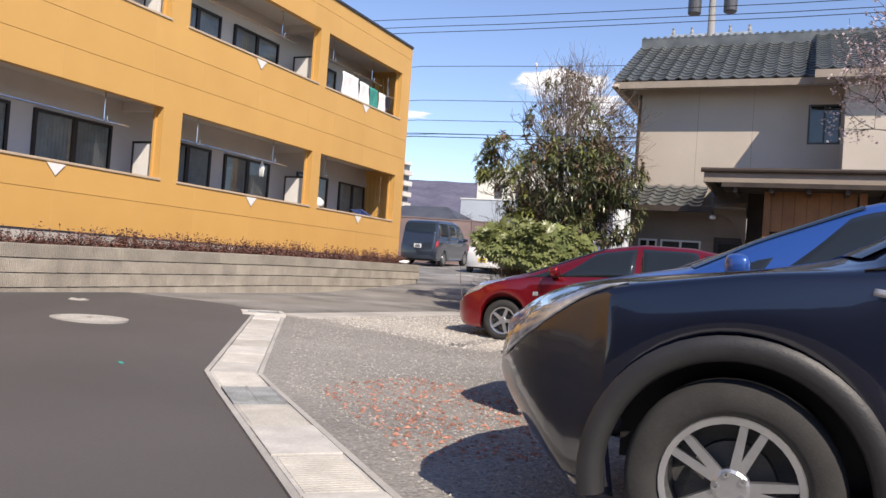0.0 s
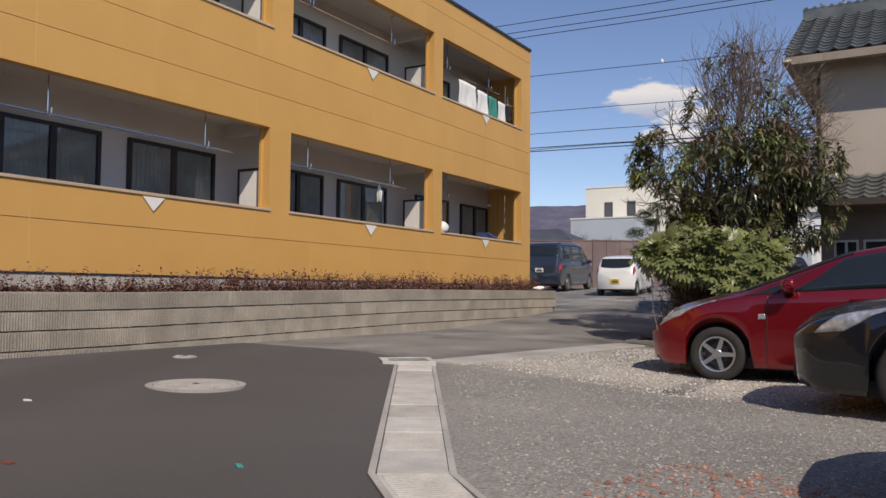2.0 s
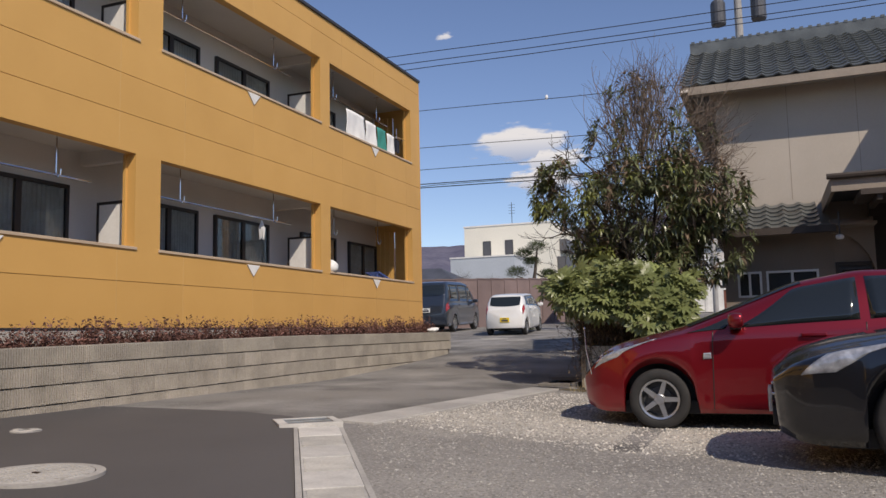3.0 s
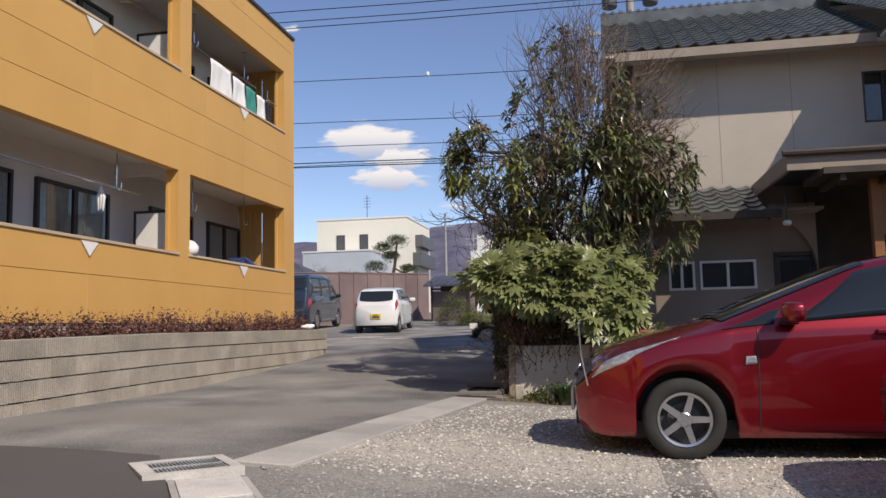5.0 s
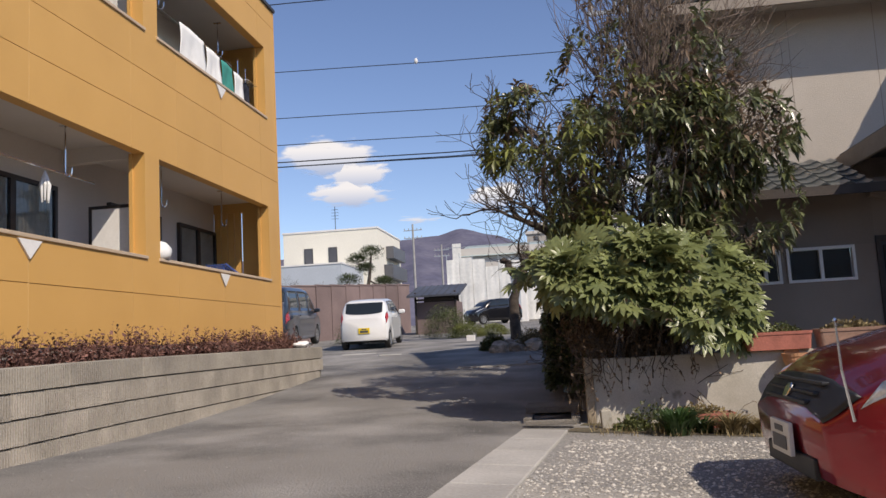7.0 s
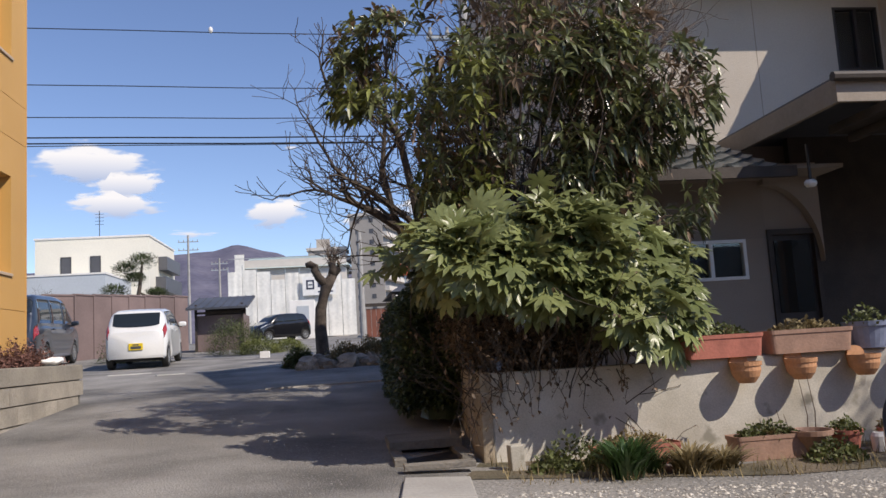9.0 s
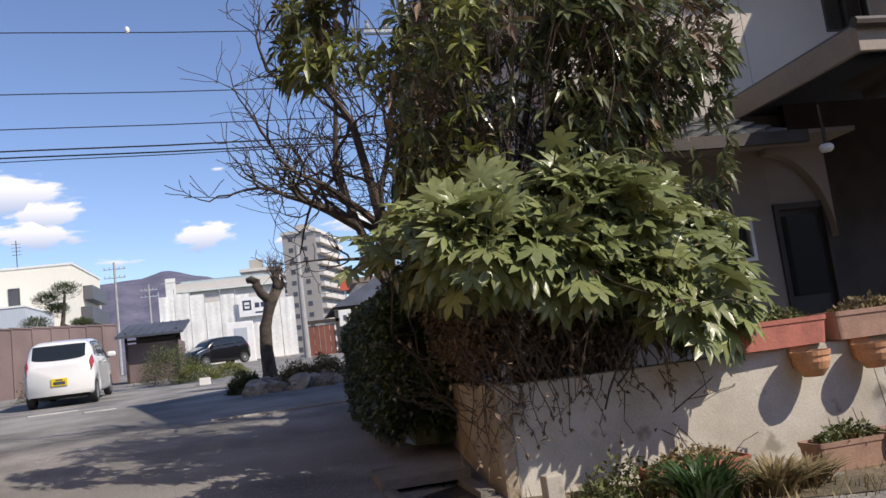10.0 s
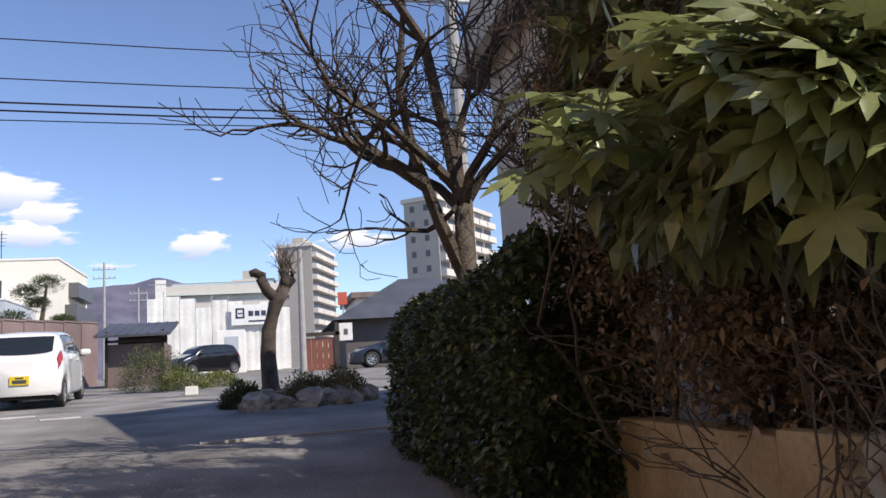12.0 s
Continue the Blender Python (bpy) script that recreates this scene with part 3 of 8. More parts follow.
def apartment():
    ob = thing("apartment_building", pose(0, 0, 0), "two storey mustard yellow apartment block with recessed balconies", "building", kind="")
    # carcass behind the panels
    bm = bmesh.new()
    Y0 = -4.0
    for z0, z1 in ((FOOT, SILL), (LINT, SILL + STOREY), (LINT + STOREY, TOP)):
        box(bm, FX - 0.14, FX - 0.02, Y0, NORTH, z0 + 0.004, z1 - 0.004)
    ys = [Y0] + [v for u in UNITS for v in u] + [NORTH]
    for f in range(2):
        for a, b in zip(ys[::2], ys[1::2]):
            box(bm, FX - 0.14, FX - 0.02, a + 0.004, b - 0.004, SILL + f * STOREY - 0.004, LINT + f * STOREY + 0.004)
    part("wall", bm, M["joint"], ob)
    for f in range(2):
        for a, b in zip(ys[::2], ys[1::2]):
            if a > Y0 and b < NORTH:
                part("beam", boxed(BACK, FX - 0.14, (a + b) / 2 - 0.06, (a + b) / 2 + 0.06, LINT + f * STOREY - 0.02, LINT + f * STOREY + 0.25), M["white_wall"], ob)
    part("wall", boxed(BACK - 0.2, BACK, Y0, NORTH - 0.1, 0.95, TOP - 0.1), M["white_wall"], ob, "off-white inner balcony wall")
    part("wall", boxed(-17.0, BACK - 0.2, NORTH - 0.2, NORTH, 0.95, TOP), M["siding"], ob, "mustard yellow end wall")
    for f in range(2):
        part("balcony_floor", boxed(BACK, FX - 0.14, Y0, NORTH - 0.1, SILL + f * STOREY - 1.0, SILL + f * STOREY - 0.85), M["concrete"], ob)
        part("balcony_ceiling", boxed(BACK, FX - 0.14, Y0, NORTH - 0.1, LINT + f * STOREY + 0.16, LINT + f * STOREY + 0.3), M["white_wall"], ob)
    part("roof", boxed(-17.0, FX - 0.1, Y0, NORTH - 0.05, TOP - 0.25, TOP - 0.05), M["roof_edge"], ob)
    bm = boxed(FX - 0.10, FX + 0.035, Y0, NORTH + 0.035, TOP - 0.005, TOP + 0.055, bevel=0.008)
    box(bm, -17.0, FX - 0.10, NORTH - 0.10, NORTH + 0.035, TOP - 0.005, TOP + 0.055)
    part("roof_edging", bm, M["roof_edge"], ob, "dark metal roof edging")
    part("foundation", boxed(FX - 0.16, FX - 0.004, Y0, NORTH - 0.03, 0.6, FOOT - 0.016), M["concrete"], ob, "pale concrete foundation")
    part("flashing", boxed(FX - 0.02, FX + 0.012, Y0, NORTH + 0.01, FOOT - 0.014, FOOT + 0.004), M["roof_edge"], ob)
    # open north end of the last balconies: corner post, slot and inner pillar
    for f in range(2):
        z0, z1 = SILL + f * STOREY, LINT + f * STOREY
        part("pillar", boxed(FX - 0.62, FX - 0.34, NORTH - 0.13, NORTH, z0 - 0.9, z1 + 0.25), M["siding"], ob, "mustard yellow pillar")
        for k in range(4):
            part("slat", boxed(FX - 0.775 - k * 0.125, FX - 0.66 - k * 0.125, NORTH - 0.10, NORTH - 0.06, z0 - 0.85, z1 + 0.16, bevel=0.006), M["siding"], ob)
        part("wall", boxed(BACK - 0.2, FX - 0.14, NORTH - 0.12, NORTH, z0 - 1.0, z0), M["siding"], ob)
        part("wall", boxed(BACK - 0.2, FX - 0.14, NORTH - 0.12, NORTH, z1, z1 + (STOREY - (LINT - SILL)) - 0.02 if f == 0 else TOP - 0.02), M["siding"], ob)
    # siding panels with open joints
    zj = [FOOT, 1.66, 3.85, 4.37, 6.65, TOP]
    vj = [Y0, -1.4]
    for a, b in UNITS:
        vj += [a + 0.48, (a + b) / 2, b - 0.30]
    vj.append(NORTH)
    bands = [(FOOT, 1.66, 0), (1.66, SILL, 0), (SILL, LINT, 1), (LINT, 3.85, 0), (3.85, 4.37, 0), (4.37, SILL + STOREY, 0), (SILL + STOREY, LINT + STOREY, 1), (LINT + STOREY, 6.65, 0), (6.65, TOP, 0)]
    g = 0.004
    for z0, z1, posts in bands:
        if posts:
            spans = list(zip(ys[::2], ys[1::2]))
        else:
            spans = list(zip(vj, vj[1:]))
        for a, b in spans:
            a0 = a + (g if a in vj and a != Y0 and not posts else 0)
            b0 = b - (g if b in vj and b != NORTH and not posts else 0)
            c0 = z0 + (g if z0 in zj and z0 != FOOT else 0)
            c1 = z1 - (g if z1 in zj and z1 != TOP else 0)
            part("panel", boxed(FX - 0.02, FX, a0, b0, c0, c1), M["siding"], ob)
    for y in vj[1:-1]:
        for z0, z1 in ((FOOT + 0.01, SILL - 0.02), (LINT + 0.02, SILL + STOREY - 0.02), (LINT + STOREY + 0.02, TOP - 0.02)):
            part("joint_seal", boxed(FX - 0.02, FX - 0.0015, y - 0.0055, y + 0.0055, z0, z1), M["caulk"], ob)
    part("corner_trim", boxed(FX - 0.14, FX + 0.006, NORTH - 0.004, NORTH + 0.016, FOOT, TOP - 0.01), M["siding"], ob)
    # reveals, sills, triangles, partitions, windows
    for f in range(2):
        dz = f * STOREY
        for i, (a, b) in enumerate(UNITS):
            part("sill", boxed(FX - 0.19, FX + 0.022, a - 0.03, b + 0.03, SILL + dz - 0.012, SILL + dz + 0.026, bevel=0.006), M["sill"], ob, "tan metal sill capping")
            bm = bmesh.new()
            box(bm, FX - 0.145, FX - 0.022, b + 0.001, b + 0.021, SILL + dz + 0.03, LINT + dz)
            box(bm, FX - 0.19, FX - 0.146, b - 0.03, b + 0.02, SILL + dz + 0.03, LINT + dz)
            box(bm, FX - 0.145, FX - 0.022, a - 0.021, a - 0.001, SILL + dz + 0.03, LINT + dz)
            box(bm, FX - 0.145, FX - 0.022, a, b, LINT + dz, LINT + dz + 0.02)
            part("reveal", bm, M["siding"], ob)
            c = (a + b) / 2
            bm = bmesh.new()
            tri = [(c - 0.17, SILL + dz - 0.03), (c + 0.17, SILL + dz - 0.03), (c, SILL + dz - 0.21)]
            fr = [bm.verts.new((FX + 0.022, y, z)) for y, z in tri]
            bk = [bm.verts.new((FX + 0.001, y, z)) for y, z in tri]
            bm.faces.new(fr)
            bm.faces.new(bk[::-1])
            for k in range(3):
                bm.faces.new((fr[k], bk[k], bk[(k + 1) % 3], fr[(k + 1) % 3]))
            bmesh.ops.recalc_face_normals(bm, faces=bm.faces)
            part("triangle_plate", bm, M["white_paint"], ob, "white triangular vent plate")
            window_unit(ob, a + 0.75, a + 2.15, SILL + dz - 0.35, SILL + dz + 0.93, BACK)
            if i < 3:
                window_unit(ob, a + 2.60, a + 4.20, SILL + dz - 0.35, SILL + dz + 0.93, BACK)
                q = thing("partition", pose(0, b + 0.20, 0), "", "")
                q.parent = ob
                part("board", boxed(FX - 0.80, FX - 0.20, -0.012, 0.012, SILL + dz - 0.85, SILL + dz + 0.66), M["white_paint"], q, "white partition board")
                bm = bmesh.new()
                box(bm, FX - 0.84, FX - 0.80, -0.02, 0.02, SILL + dz - 0.85, SILL + dz + 0.70)
                box(bm, FX - 0.80, FX - 0.20, -0.02, 0.02, SILL + dz + 0.66, SILL + dz + 0.70)
                part("frame", bm, M["dark_frame"], q, "dark metal frame")
            else:
                window_unit(ob, a + 2.75, a + 4.10, SILL + dz - 0.35, SILL + dz + 0.93, BACK)
            # laundry pole hangers under the ceiling
            for y in (a + 0.95, b - 0.85):
                bm = bmesh.new()
                zc = LINT + dz + 0.16
                for x in (FX - 0.47,):
                    tube(bm, [(x, y, zc), (x, y, zc - 0.52), (x + 0.015, y, zc - 0.57), (x + 0.05, y, zc - 0.58), (x + 0.075, y, zc - 0.55), (x + 0.078, y, zc - 0.48)], 0.011, 6)
                box(bm, FX - 0.53, FX - 0.41, y - 0.025, y + 0.025, zc - 0.012, zc)
                part("pole_hanger", bm, M["chrome"], ob, "steel hanging hook")
            bm = bmesh.new()
            if (f, i) not in ((0, 3), (1, 0)):
                tube(bm, [(FX - 0.47, a + 0.3, LINT + dz - 0.39), (FX - 0.47, b - 0.3, LINT + dz - 0.39)], 0.014, 6)
                part("laundry_pole", bm, M["chrome"], ob, "steel laundry pole")
    return ob


# ---------------------------------------------------------------- laundry
def cloth(name, y0, y1, x, z, drop, material, label):
    bm = bmesh.new()
    nu, nv = 14, 12
    g = []
    for j in range(nv + 1):
        row = []
        for i in range(nu + 1):
            u, v = i / nu, j / nv
            y = y0 + (y1 - y0) * u
            row.append(bm.verts.new((x + 0.018 * math.sin(u * 17 + y0 * 9) * v + 0.012 * math.sin(v * 6 + u * 5), y + 0.012 * math.sin(v * 9 + u * 3), z - drop * v * (1 - 0.05 * math.sin(u * 3.1)))))
        g.append(row)
    for j in range(nv):
        for i in range(nu):
            bm.faces.new((g[j][i], g[j][i + 1], g[j + 1][i + 1], g[j + 1][i]))
    ob = part(name, bm, material, None, smooth=True)
    sol = ob.modifiers.new("thickness", "SOLIDIFY")
    sol.thickness = 0.006
    return tagged(ob, label, "laundry", "laundry on the upper balcony")


def laundry():
    x, z = FX - 0.42, SILL + STOREY + 0.78
    y = UNITS[3][0]
    cloth("jacket", y + 0.25, y + 0.75, x - 0.05, z, 0.85, M["dark_cloth"], "dark navy jacket hanging on a laundry pole")
    cloth("towel", y + 0.95, y + 1.75, x + 0.25, z - 0.15, 0.9, M["white_cloth"], "white printed towel hanging on a laundry pole")
    cloth("towel", y + 1.80, y + 2.30, x + 0.25, z - 0.20, 0.9, M["white_cloth"], "plain white towel hanging on a laundry pole")
    cloth("towel", y + 2.33, y + 2.78, x + 0.25, z - 0.22, 0.85, M["green_cloth"], "turquoise green towel hanging on a laundry pole")
    cloth("towel", y + 2.82, y + 3.22, x + 0.25, z - 0.25, 0.9, M["white_cloth"], "white cotton towel hanging on a laundry pole")
    ob = thing("drying_hanger", pose(x + 0.2, y + 3.45, z - 0.25), "small wire drying hanger with clipped dark socks", "hanger")
    bm = bmesh.new()
    for k in range(6):
        tube(bm, [(-0.12, -0.2 + k * 0.08, 0.0), (0.12, -0.2 + k * 0.08, 0.0)], 0.005, 5)
    for s in (-0.12, 0.12):
        tube(bm, [(s, -0.2, 0), (s, 0.2, 0)], 0.006, 5)
    tube(bm, [(0, 0, 0), (0, 0, 0.25)], 0.004, 5)
    part("rack", bm, M["chrome"], ob)
    bm = bmesh.new()
    for k in range(5):
        box(bm, -0.09 + 0.03 * (k % 3), -0.03 + 0.03 * (k % 3), -0.19 + k * 0.08, -0.17 + k * 0.08, -0.3 + 0.04 * (k % 2), 0.0)
    part("socks", bm, M["dark_cloth"], ob)
    # lower balcony: blue hanger basket and white bag on the sill
    ob = thing("drying_hanger", pose(FX - 0.35, UNITS[3][0] + 2.75, SILL + 0.16, 0, 0, 0), "blue plastic clip hanger leaning above the sill", "hanger")
    bm = bmesh.new()
    for k in range(9):
        box(bm, -0.16, 0.16, -0.35 + k * 0.085, -0.335 + k * 0.085, 0.0 - 0.02 * k, 0.018 - 0.02 * k)
    for s in (-0.16, 0.15):
        v = box(bm, s, s + 0.012, -0.36, 0.36, -0.0, 0.03)
        for a in v:
            a.co.z -= (a.co.y + 0.35) * 0.235
    for k in range(8):
        box(bm, 0.10, 0.12, -0.34 + k * 0.09, -0.31 + k * 0.09, -0.12 - 0.02 * k, 0.0 - 0.02 * k)
    part("frame", bm, M["blue_cloth"], ob)
    ob = thing("drying_hanger", pose(FX - 0.47, UNITS[2][1] - 1.2, LINT - 0.42), "bunch of pale pegs hanging on the laundry pole", "hanger")
    bm = bmesh.new()
    for k in range(14):
        a = k * 0.9
        tube(bm, [(0, 0, 0), (0.04 * math.cos(a), 0.05 * math.sin(a), -0.15), (0.03 * math.cos(a), 0.04 * math.sin(a), -0.30 - 0.02 * (k % 3))], [0.008, 0.018, 0.006], 5)
    part("peg_bunch", bm, M["white_cloth"], ob)
    bm = bmesh.new()
    bmesh.ops.create_icosphere(bm, subdivisions=3, radius=0.14)
    for v in bm.verts:
        v.co.z *= 0.9
        v.co += v.co.normalized() * 0.03 * noise.noise(v.co * 9)
    ob = part("bag", bm, M["white_cloth"], None, smooth=True)
    ob.matrix_basis = pose(FX - 0.06, UNITS[3][0] + 0.12, SILL + 0.13)
    tagged(ob, "white plastic bag on the balcony sill", "bag")


# unseen plain walls added behind the way in, to darken reflections in the cars
ob = part("wall_south", boxed(-14.0, 16.0, -9.2, -9.0, -0.1, 4.6, bevel=0.02), M["brown_stucco"])
tagged(ob, "plain unseen brown wall added to darken car reflections", "wall", kind="structure")
ob = part("wall_east", boxed(14.0, 14.2, -9.0, 22.0, -0.1, 4.6, bevel=0.02), M["brown_stucco"])
tagged(ob, "plain unseen brown wall added beside the lot for reflections", "wall", kind="structure")
block_wall()
apartment()
laundry()


# ---------------------------------------------------------------- planting bed on the block wall
def bed():
    part_ob = sheet("ground", [(-9.06, -4), (RW_X - 0.155, -4), (RW_X - 0.155, RW_Y1 - 0.15), (-9.06, RW_Y1 - 0.15)], M["soil"], 0.0, step=3)
    tagged(part_ob, "dry brown soil bed on top of the block wall", "soil", kind="structure")
    for v in part_ob.data.vertices:
        v.co.z = rw_top(v.co.y) - 0.03 + 0.02 * noise.noise(Vector((v.co.x, v.co.y, 0)) * 2)
    bm = bmesh.new()
    r = random.Random(3)
    verts, faces = [], []
    y = -1.0
    while y < RW_Y1 - 0.25:
        dens = lerp(y, [5, 10, 14, 20], [0.60, 0.80, 1.0, 1.0])
        big = r.random() < 0.30 * dens
        x = r.uniform(RW_X - 0.50, RW_X - 0.20)
        h = r.uniform(0.22, 0.42) if big else r.uniform(0.06, 0.20)
        for s in range(r.randint(5, 9) if big else r.randint(3, 6)):
            px, py, pz = x + r.uniform(-0.06, 0.06), y + r.uniform(-0.08, 0.08), rw_top(y) - 0.04
            dx, dy = r.uniform(-0.10, 0.10), r.uniform(-0.10, 0.10)
            hh = h * r.uniform(0.6, 1.0)
            w = 0.004
            i = len(verts)
            verts += [(px - w, py, pz), (px + w, py, pz), (px + dx, py + dy, pz + hh)]
            faces.append((i, i + 1, i + 2))
            for q in range(r.randint(5, 9)):
                t = r.uniform(0.15, 1.0)
                bx, by, bz = px + dx * t, py + dy * t, pz + hh * t
                L = r.uniform(0.022, 0.055)
                a, e = r.uniform(0, 6.28), r.uniform(-0.4, 1.0)
                d = Vector((math.cos(a) * math.cos(e), math.sin(a) * math.cos(e), math.sin(e)))
                n = d.cross(Vector((r.uniform(-1, 1), r.uniform(-1, 1), 1))).normalized() * L * 0.30
                b = Vector((bx, by, bz))
                i = len(verts)
                verts += [tuple(b), tuple(b + d * L * 0.5 + n), tuple(b + d * L), tuple(b + d * L * 0.5 - n)]
                faces.append((i, i + 1, i + 2, i + 3))
        y += r.uniform(0.008, 0.026) / dens
    ob = cloud_mesh("shrubs", verts, faces, M["red_twig"])
    tagged(ob, "low reddish brown dry shrubs along the bed", "shrub", kind="stuff")
    bm.free()
    bm = bmesh.new()
    bmesh.ops.create_icosphere(bm, subdivisions=3, radius=0.2)
    for v in bm.verts:
        v.co.x *= 0.6
        v.co.z *= 0.32
        v.co += Vector((0, 0, 0.06)) * noise.noise(v.co * 7) + v.co.normalized() * 0.03 * noise.noise(v.co * 17)
    ob = part("plastic_bag", bm, M["white_cloth"], None, smooth=True)
    ob.matrix_basis = pose(RW_X - 0.12, RW_Y1 - 0.75, RW_TOP + 0.045)
    tagged(ob, "crumpled white plastic bag on the block wall", "bag")


bed()


# ---------------------------------------------------------------- cars
def smooth_curve(pts, s=0.07):
    xs, ys = [p[0] for p in pts], [p[1] for p in pts]

    def f(x):
        return sum(lerp(x + d * s, xs, ys) * w for d, w in ((-1, 0.12), (-0.6, 0.18), (-0.25, 0.2), (0.25, 0.2), (0.6, 0.18), (1, 0.12)))
    return f


def make_wheel(parent, x, y, r, width, spokes, side, rim_mat, twin=False, hub_r=0.66):
    """One wheel with tyre and rim, its outer face towards side (-1 or 1) in y."""
    w = thing("wheel", pose(x, y, r, 90 if side < 0 else -90, 0, 0))
    w.parent = parent
    R = r * hub_r
    bm = bmesh.new()
    h = width / 2
    lathe(bm, [(R, -h * 0.85), (R * 1.12, -h), (r * 0.93, -h), (r * 0.985, -h * 0.8), (r, -h * 0.5), (r, h * 0.5), (r * 0.985, h * 0.8), (r * 0.93, h), (R * 1.12, h), (R, h * 0.85)], 40, close=True)
    part("tyre", bm, M["tyre"], w, "black rubber tyre", smooth=True)
    bm = bmesh.new()
    lathe(bm, [(R * 1.02, h * 0.80), (R * 0.99, h * 0.93), (R * 0.90, h * 0.88), (R * 0.88, h * 0.2), (R * 0.88, -h * 0.5)], 40)
    for k in range(spokes):
        for off in ((-0.16, 0.16) if twin else (0,)):
            a = 360 * k / spokes + math.degrees(off)
            v = box(bm, R * 0.16, R * 0.95, -R * (0.07 if twin else 0.13), R * (0.07 if twin else 0.13), h * 0.50, h * 0.80)
            for q in v:
                if q.co.x > R * 0.5:
                    q.co.z += h * 0.06
                    q.co.y *= 0.78
                q.co = pose(0, 0, 0, 0, 0, a) @ q.co
    rings = lathe(bm, [(R * 0.27, h * 0.45), (R * 0.27, h * 0.80), (R * 0.22, h * 0.86), (R * 0.05, h * 0.86)], 20)
    bm.faces.new(rings[-1])
    for k in range(5):
        a = 6.28319 * (k + 0.5) / 5
        lathe(bm, [(0.012, h * 0.84), (0.012, h * 0.92), (0.003, h * 0.93)], 8, m=Matrix.Translation((R * 0.2 * math.cos(a), R * 0.2 * math.sin(a), 0)))
    part("rim", bm, rim_mat, w, "silver alloy rim")
    bm = bmesh.new()
    rings = lathe(bm, [(R * 0.87, -h * 0.3), (R * 0.62, -h * 0.2), (R * 0.60, h * 0.1), (R * 0.30, h * 0.12)], 24)
    bm.faces.new(rings[-1])
    part("brake_disc", bm, M["grey_plastic"], w)
    return w


class Shape:
    """The outer skin of a car: nose at x = 0, tail at x = L, symmetrical in y."""

    def __init__(self, L, top, belt, half, roof, axles, r_arch, hub, floor=0.2, under=0.05):
        self.L, self.axles, self.r_arch, self.hub, self.floor = L, axles, r_arch, hub, floor
        self.top, self.belt, self.half, self.roof = smooth_curve(top), smooth_curve(belt), smooth_curve(half, 0.05), smooth_curve(roof)
        self.under = under

    def bottom(self, x):
        z = self.floor
        e = min(x, self.L - x)
        if e < 0.25:
            z += 0.06 * (1 - e / 0.25) ** 2
        for a in self.axles:
            d = abs(x - a)
            if d < self.r_arch:
                z = max(z, self.hub + math.sqrt(max(0.0, self.r_arch ** 2 - d * d)))
        return z

    def ring(self, x):
        W, zb, zt, zl = self.half(x), self.bottom(x), self.top(x), self.belt(x)
        zl = min(zl, zt - 0.02)
        zb = min(zb, zl - 0.12)
        Wr = min(self.roof(x), W * 0.95)
        g = max(0.0, min(1.0, (zt - zl - 0.06) / 0.3))
        e = min(0.05, (zt - zl) * 0.5)
        fl = 0.012 if min(abs(x - a) for a in self.axles) < self.r_arch + 0.08 else 0.0
        return [(W * 0.93, zb), (W * 0.985 + fl, zb + 0.05), (W + fl, zb + 0.42 * (zl - zb)), (W * 0.992, zl - 0.12 * (zl - zb) - 0.01), (W * 0.965, zl),
                ((W * 0.965 + Wr) / 2 + 0.025 * g, zl + (zt - e - zl) * 0.55), (Wr, zt - e), (Wr * 0.72, zt - e * 0.22), (0.0, zt)]

    def at(self, x, k, side=1, off=0.0):
        """A point of the skin; k runs from the lower edge (0) to the middle of the roof (8)."""
        def raw(xx, kk):
            R = self.ring(min(max(xx, 0.0), self.L))
            kk = min(max(kk, 0.0), 8.0)
            i = min(int(kk), 7)
            t = kk - i
            p = [R[max(i - 1, 0)], R[i], R[i + 1], R[min(i + 2, 8)] if i < 7 else (-R[7][0], R[7][1])]
            c = []
            for q in range(2):
                a, b, cc, d = (u[q] for u in p)
                c.append(0.5 * (2 * b + (cc - a) * t + (2 * a - 5 * b + 4 * cc - d) * t * t + (3 * b - a - 3 * cc + d) * t ** 3) if 1 <= i else b + (cc - b) * t)
            e = max(0.0, 1 - xx / 0.85)
            dip = min(1.0, max(0.0, (0.56 - c[1]) / 0.34))
            return Vector((xx + self.under * e * e * dip ** 1.4, c[0] * side, c[1]))
        p = raw(x, k)
        if off:
            du = raw(x + 0.01, k) - raw(x - 0.01, k)
            dv = raw(x, min(k + 0.05, 8)) - raw(x, k - 0.05)
            n = du.cross(dv)
            if n.length > 1e-9:
                n.normalize()
                if n.dot(Vector((0, side, 0.6))) < 0:
                    n = -n
                p += n * off
        return p


def car_skin(S, parent, material, nx=72, sub=3):
    xs = [S.L * i / nx for i in range(nx + 1)]
    extra = []
    for a in S.axles:
        extra += [a - S.r_arch * c for c in (-1, -0.97, -0.9, -0.78, 0.78, 0.9, 0.97, 1)]
    xs = sorted(xs + [0.02, S.L - 0.02] + extra)
    ks = [i / sub for i in range(8 * sub + 1)]
    bm = bmesh.new()
    rows = []
    for x in xs:
        row = [bm.verts.new(S.at(x, k, -1)) for k in ks]
        row += [bm.verts.new(S.at(x, k, 1)) for k in ks[:-1][::-1]]
        rows.append(row)
    for a, b in zip(rows, rows[1:]):
        for i in range(len(a) - 1):
            bm.faces.new((a[i], a[i + 1], b[i + 1], b[i]))
    bm.faces.new(rows[0])
    bm.faces.new(rows[-1][::-1])
    bmesh.ops.recalc_face_normals(bm, faces=bm.faces)
    return part("body", bm, material, parent, smooth=True)


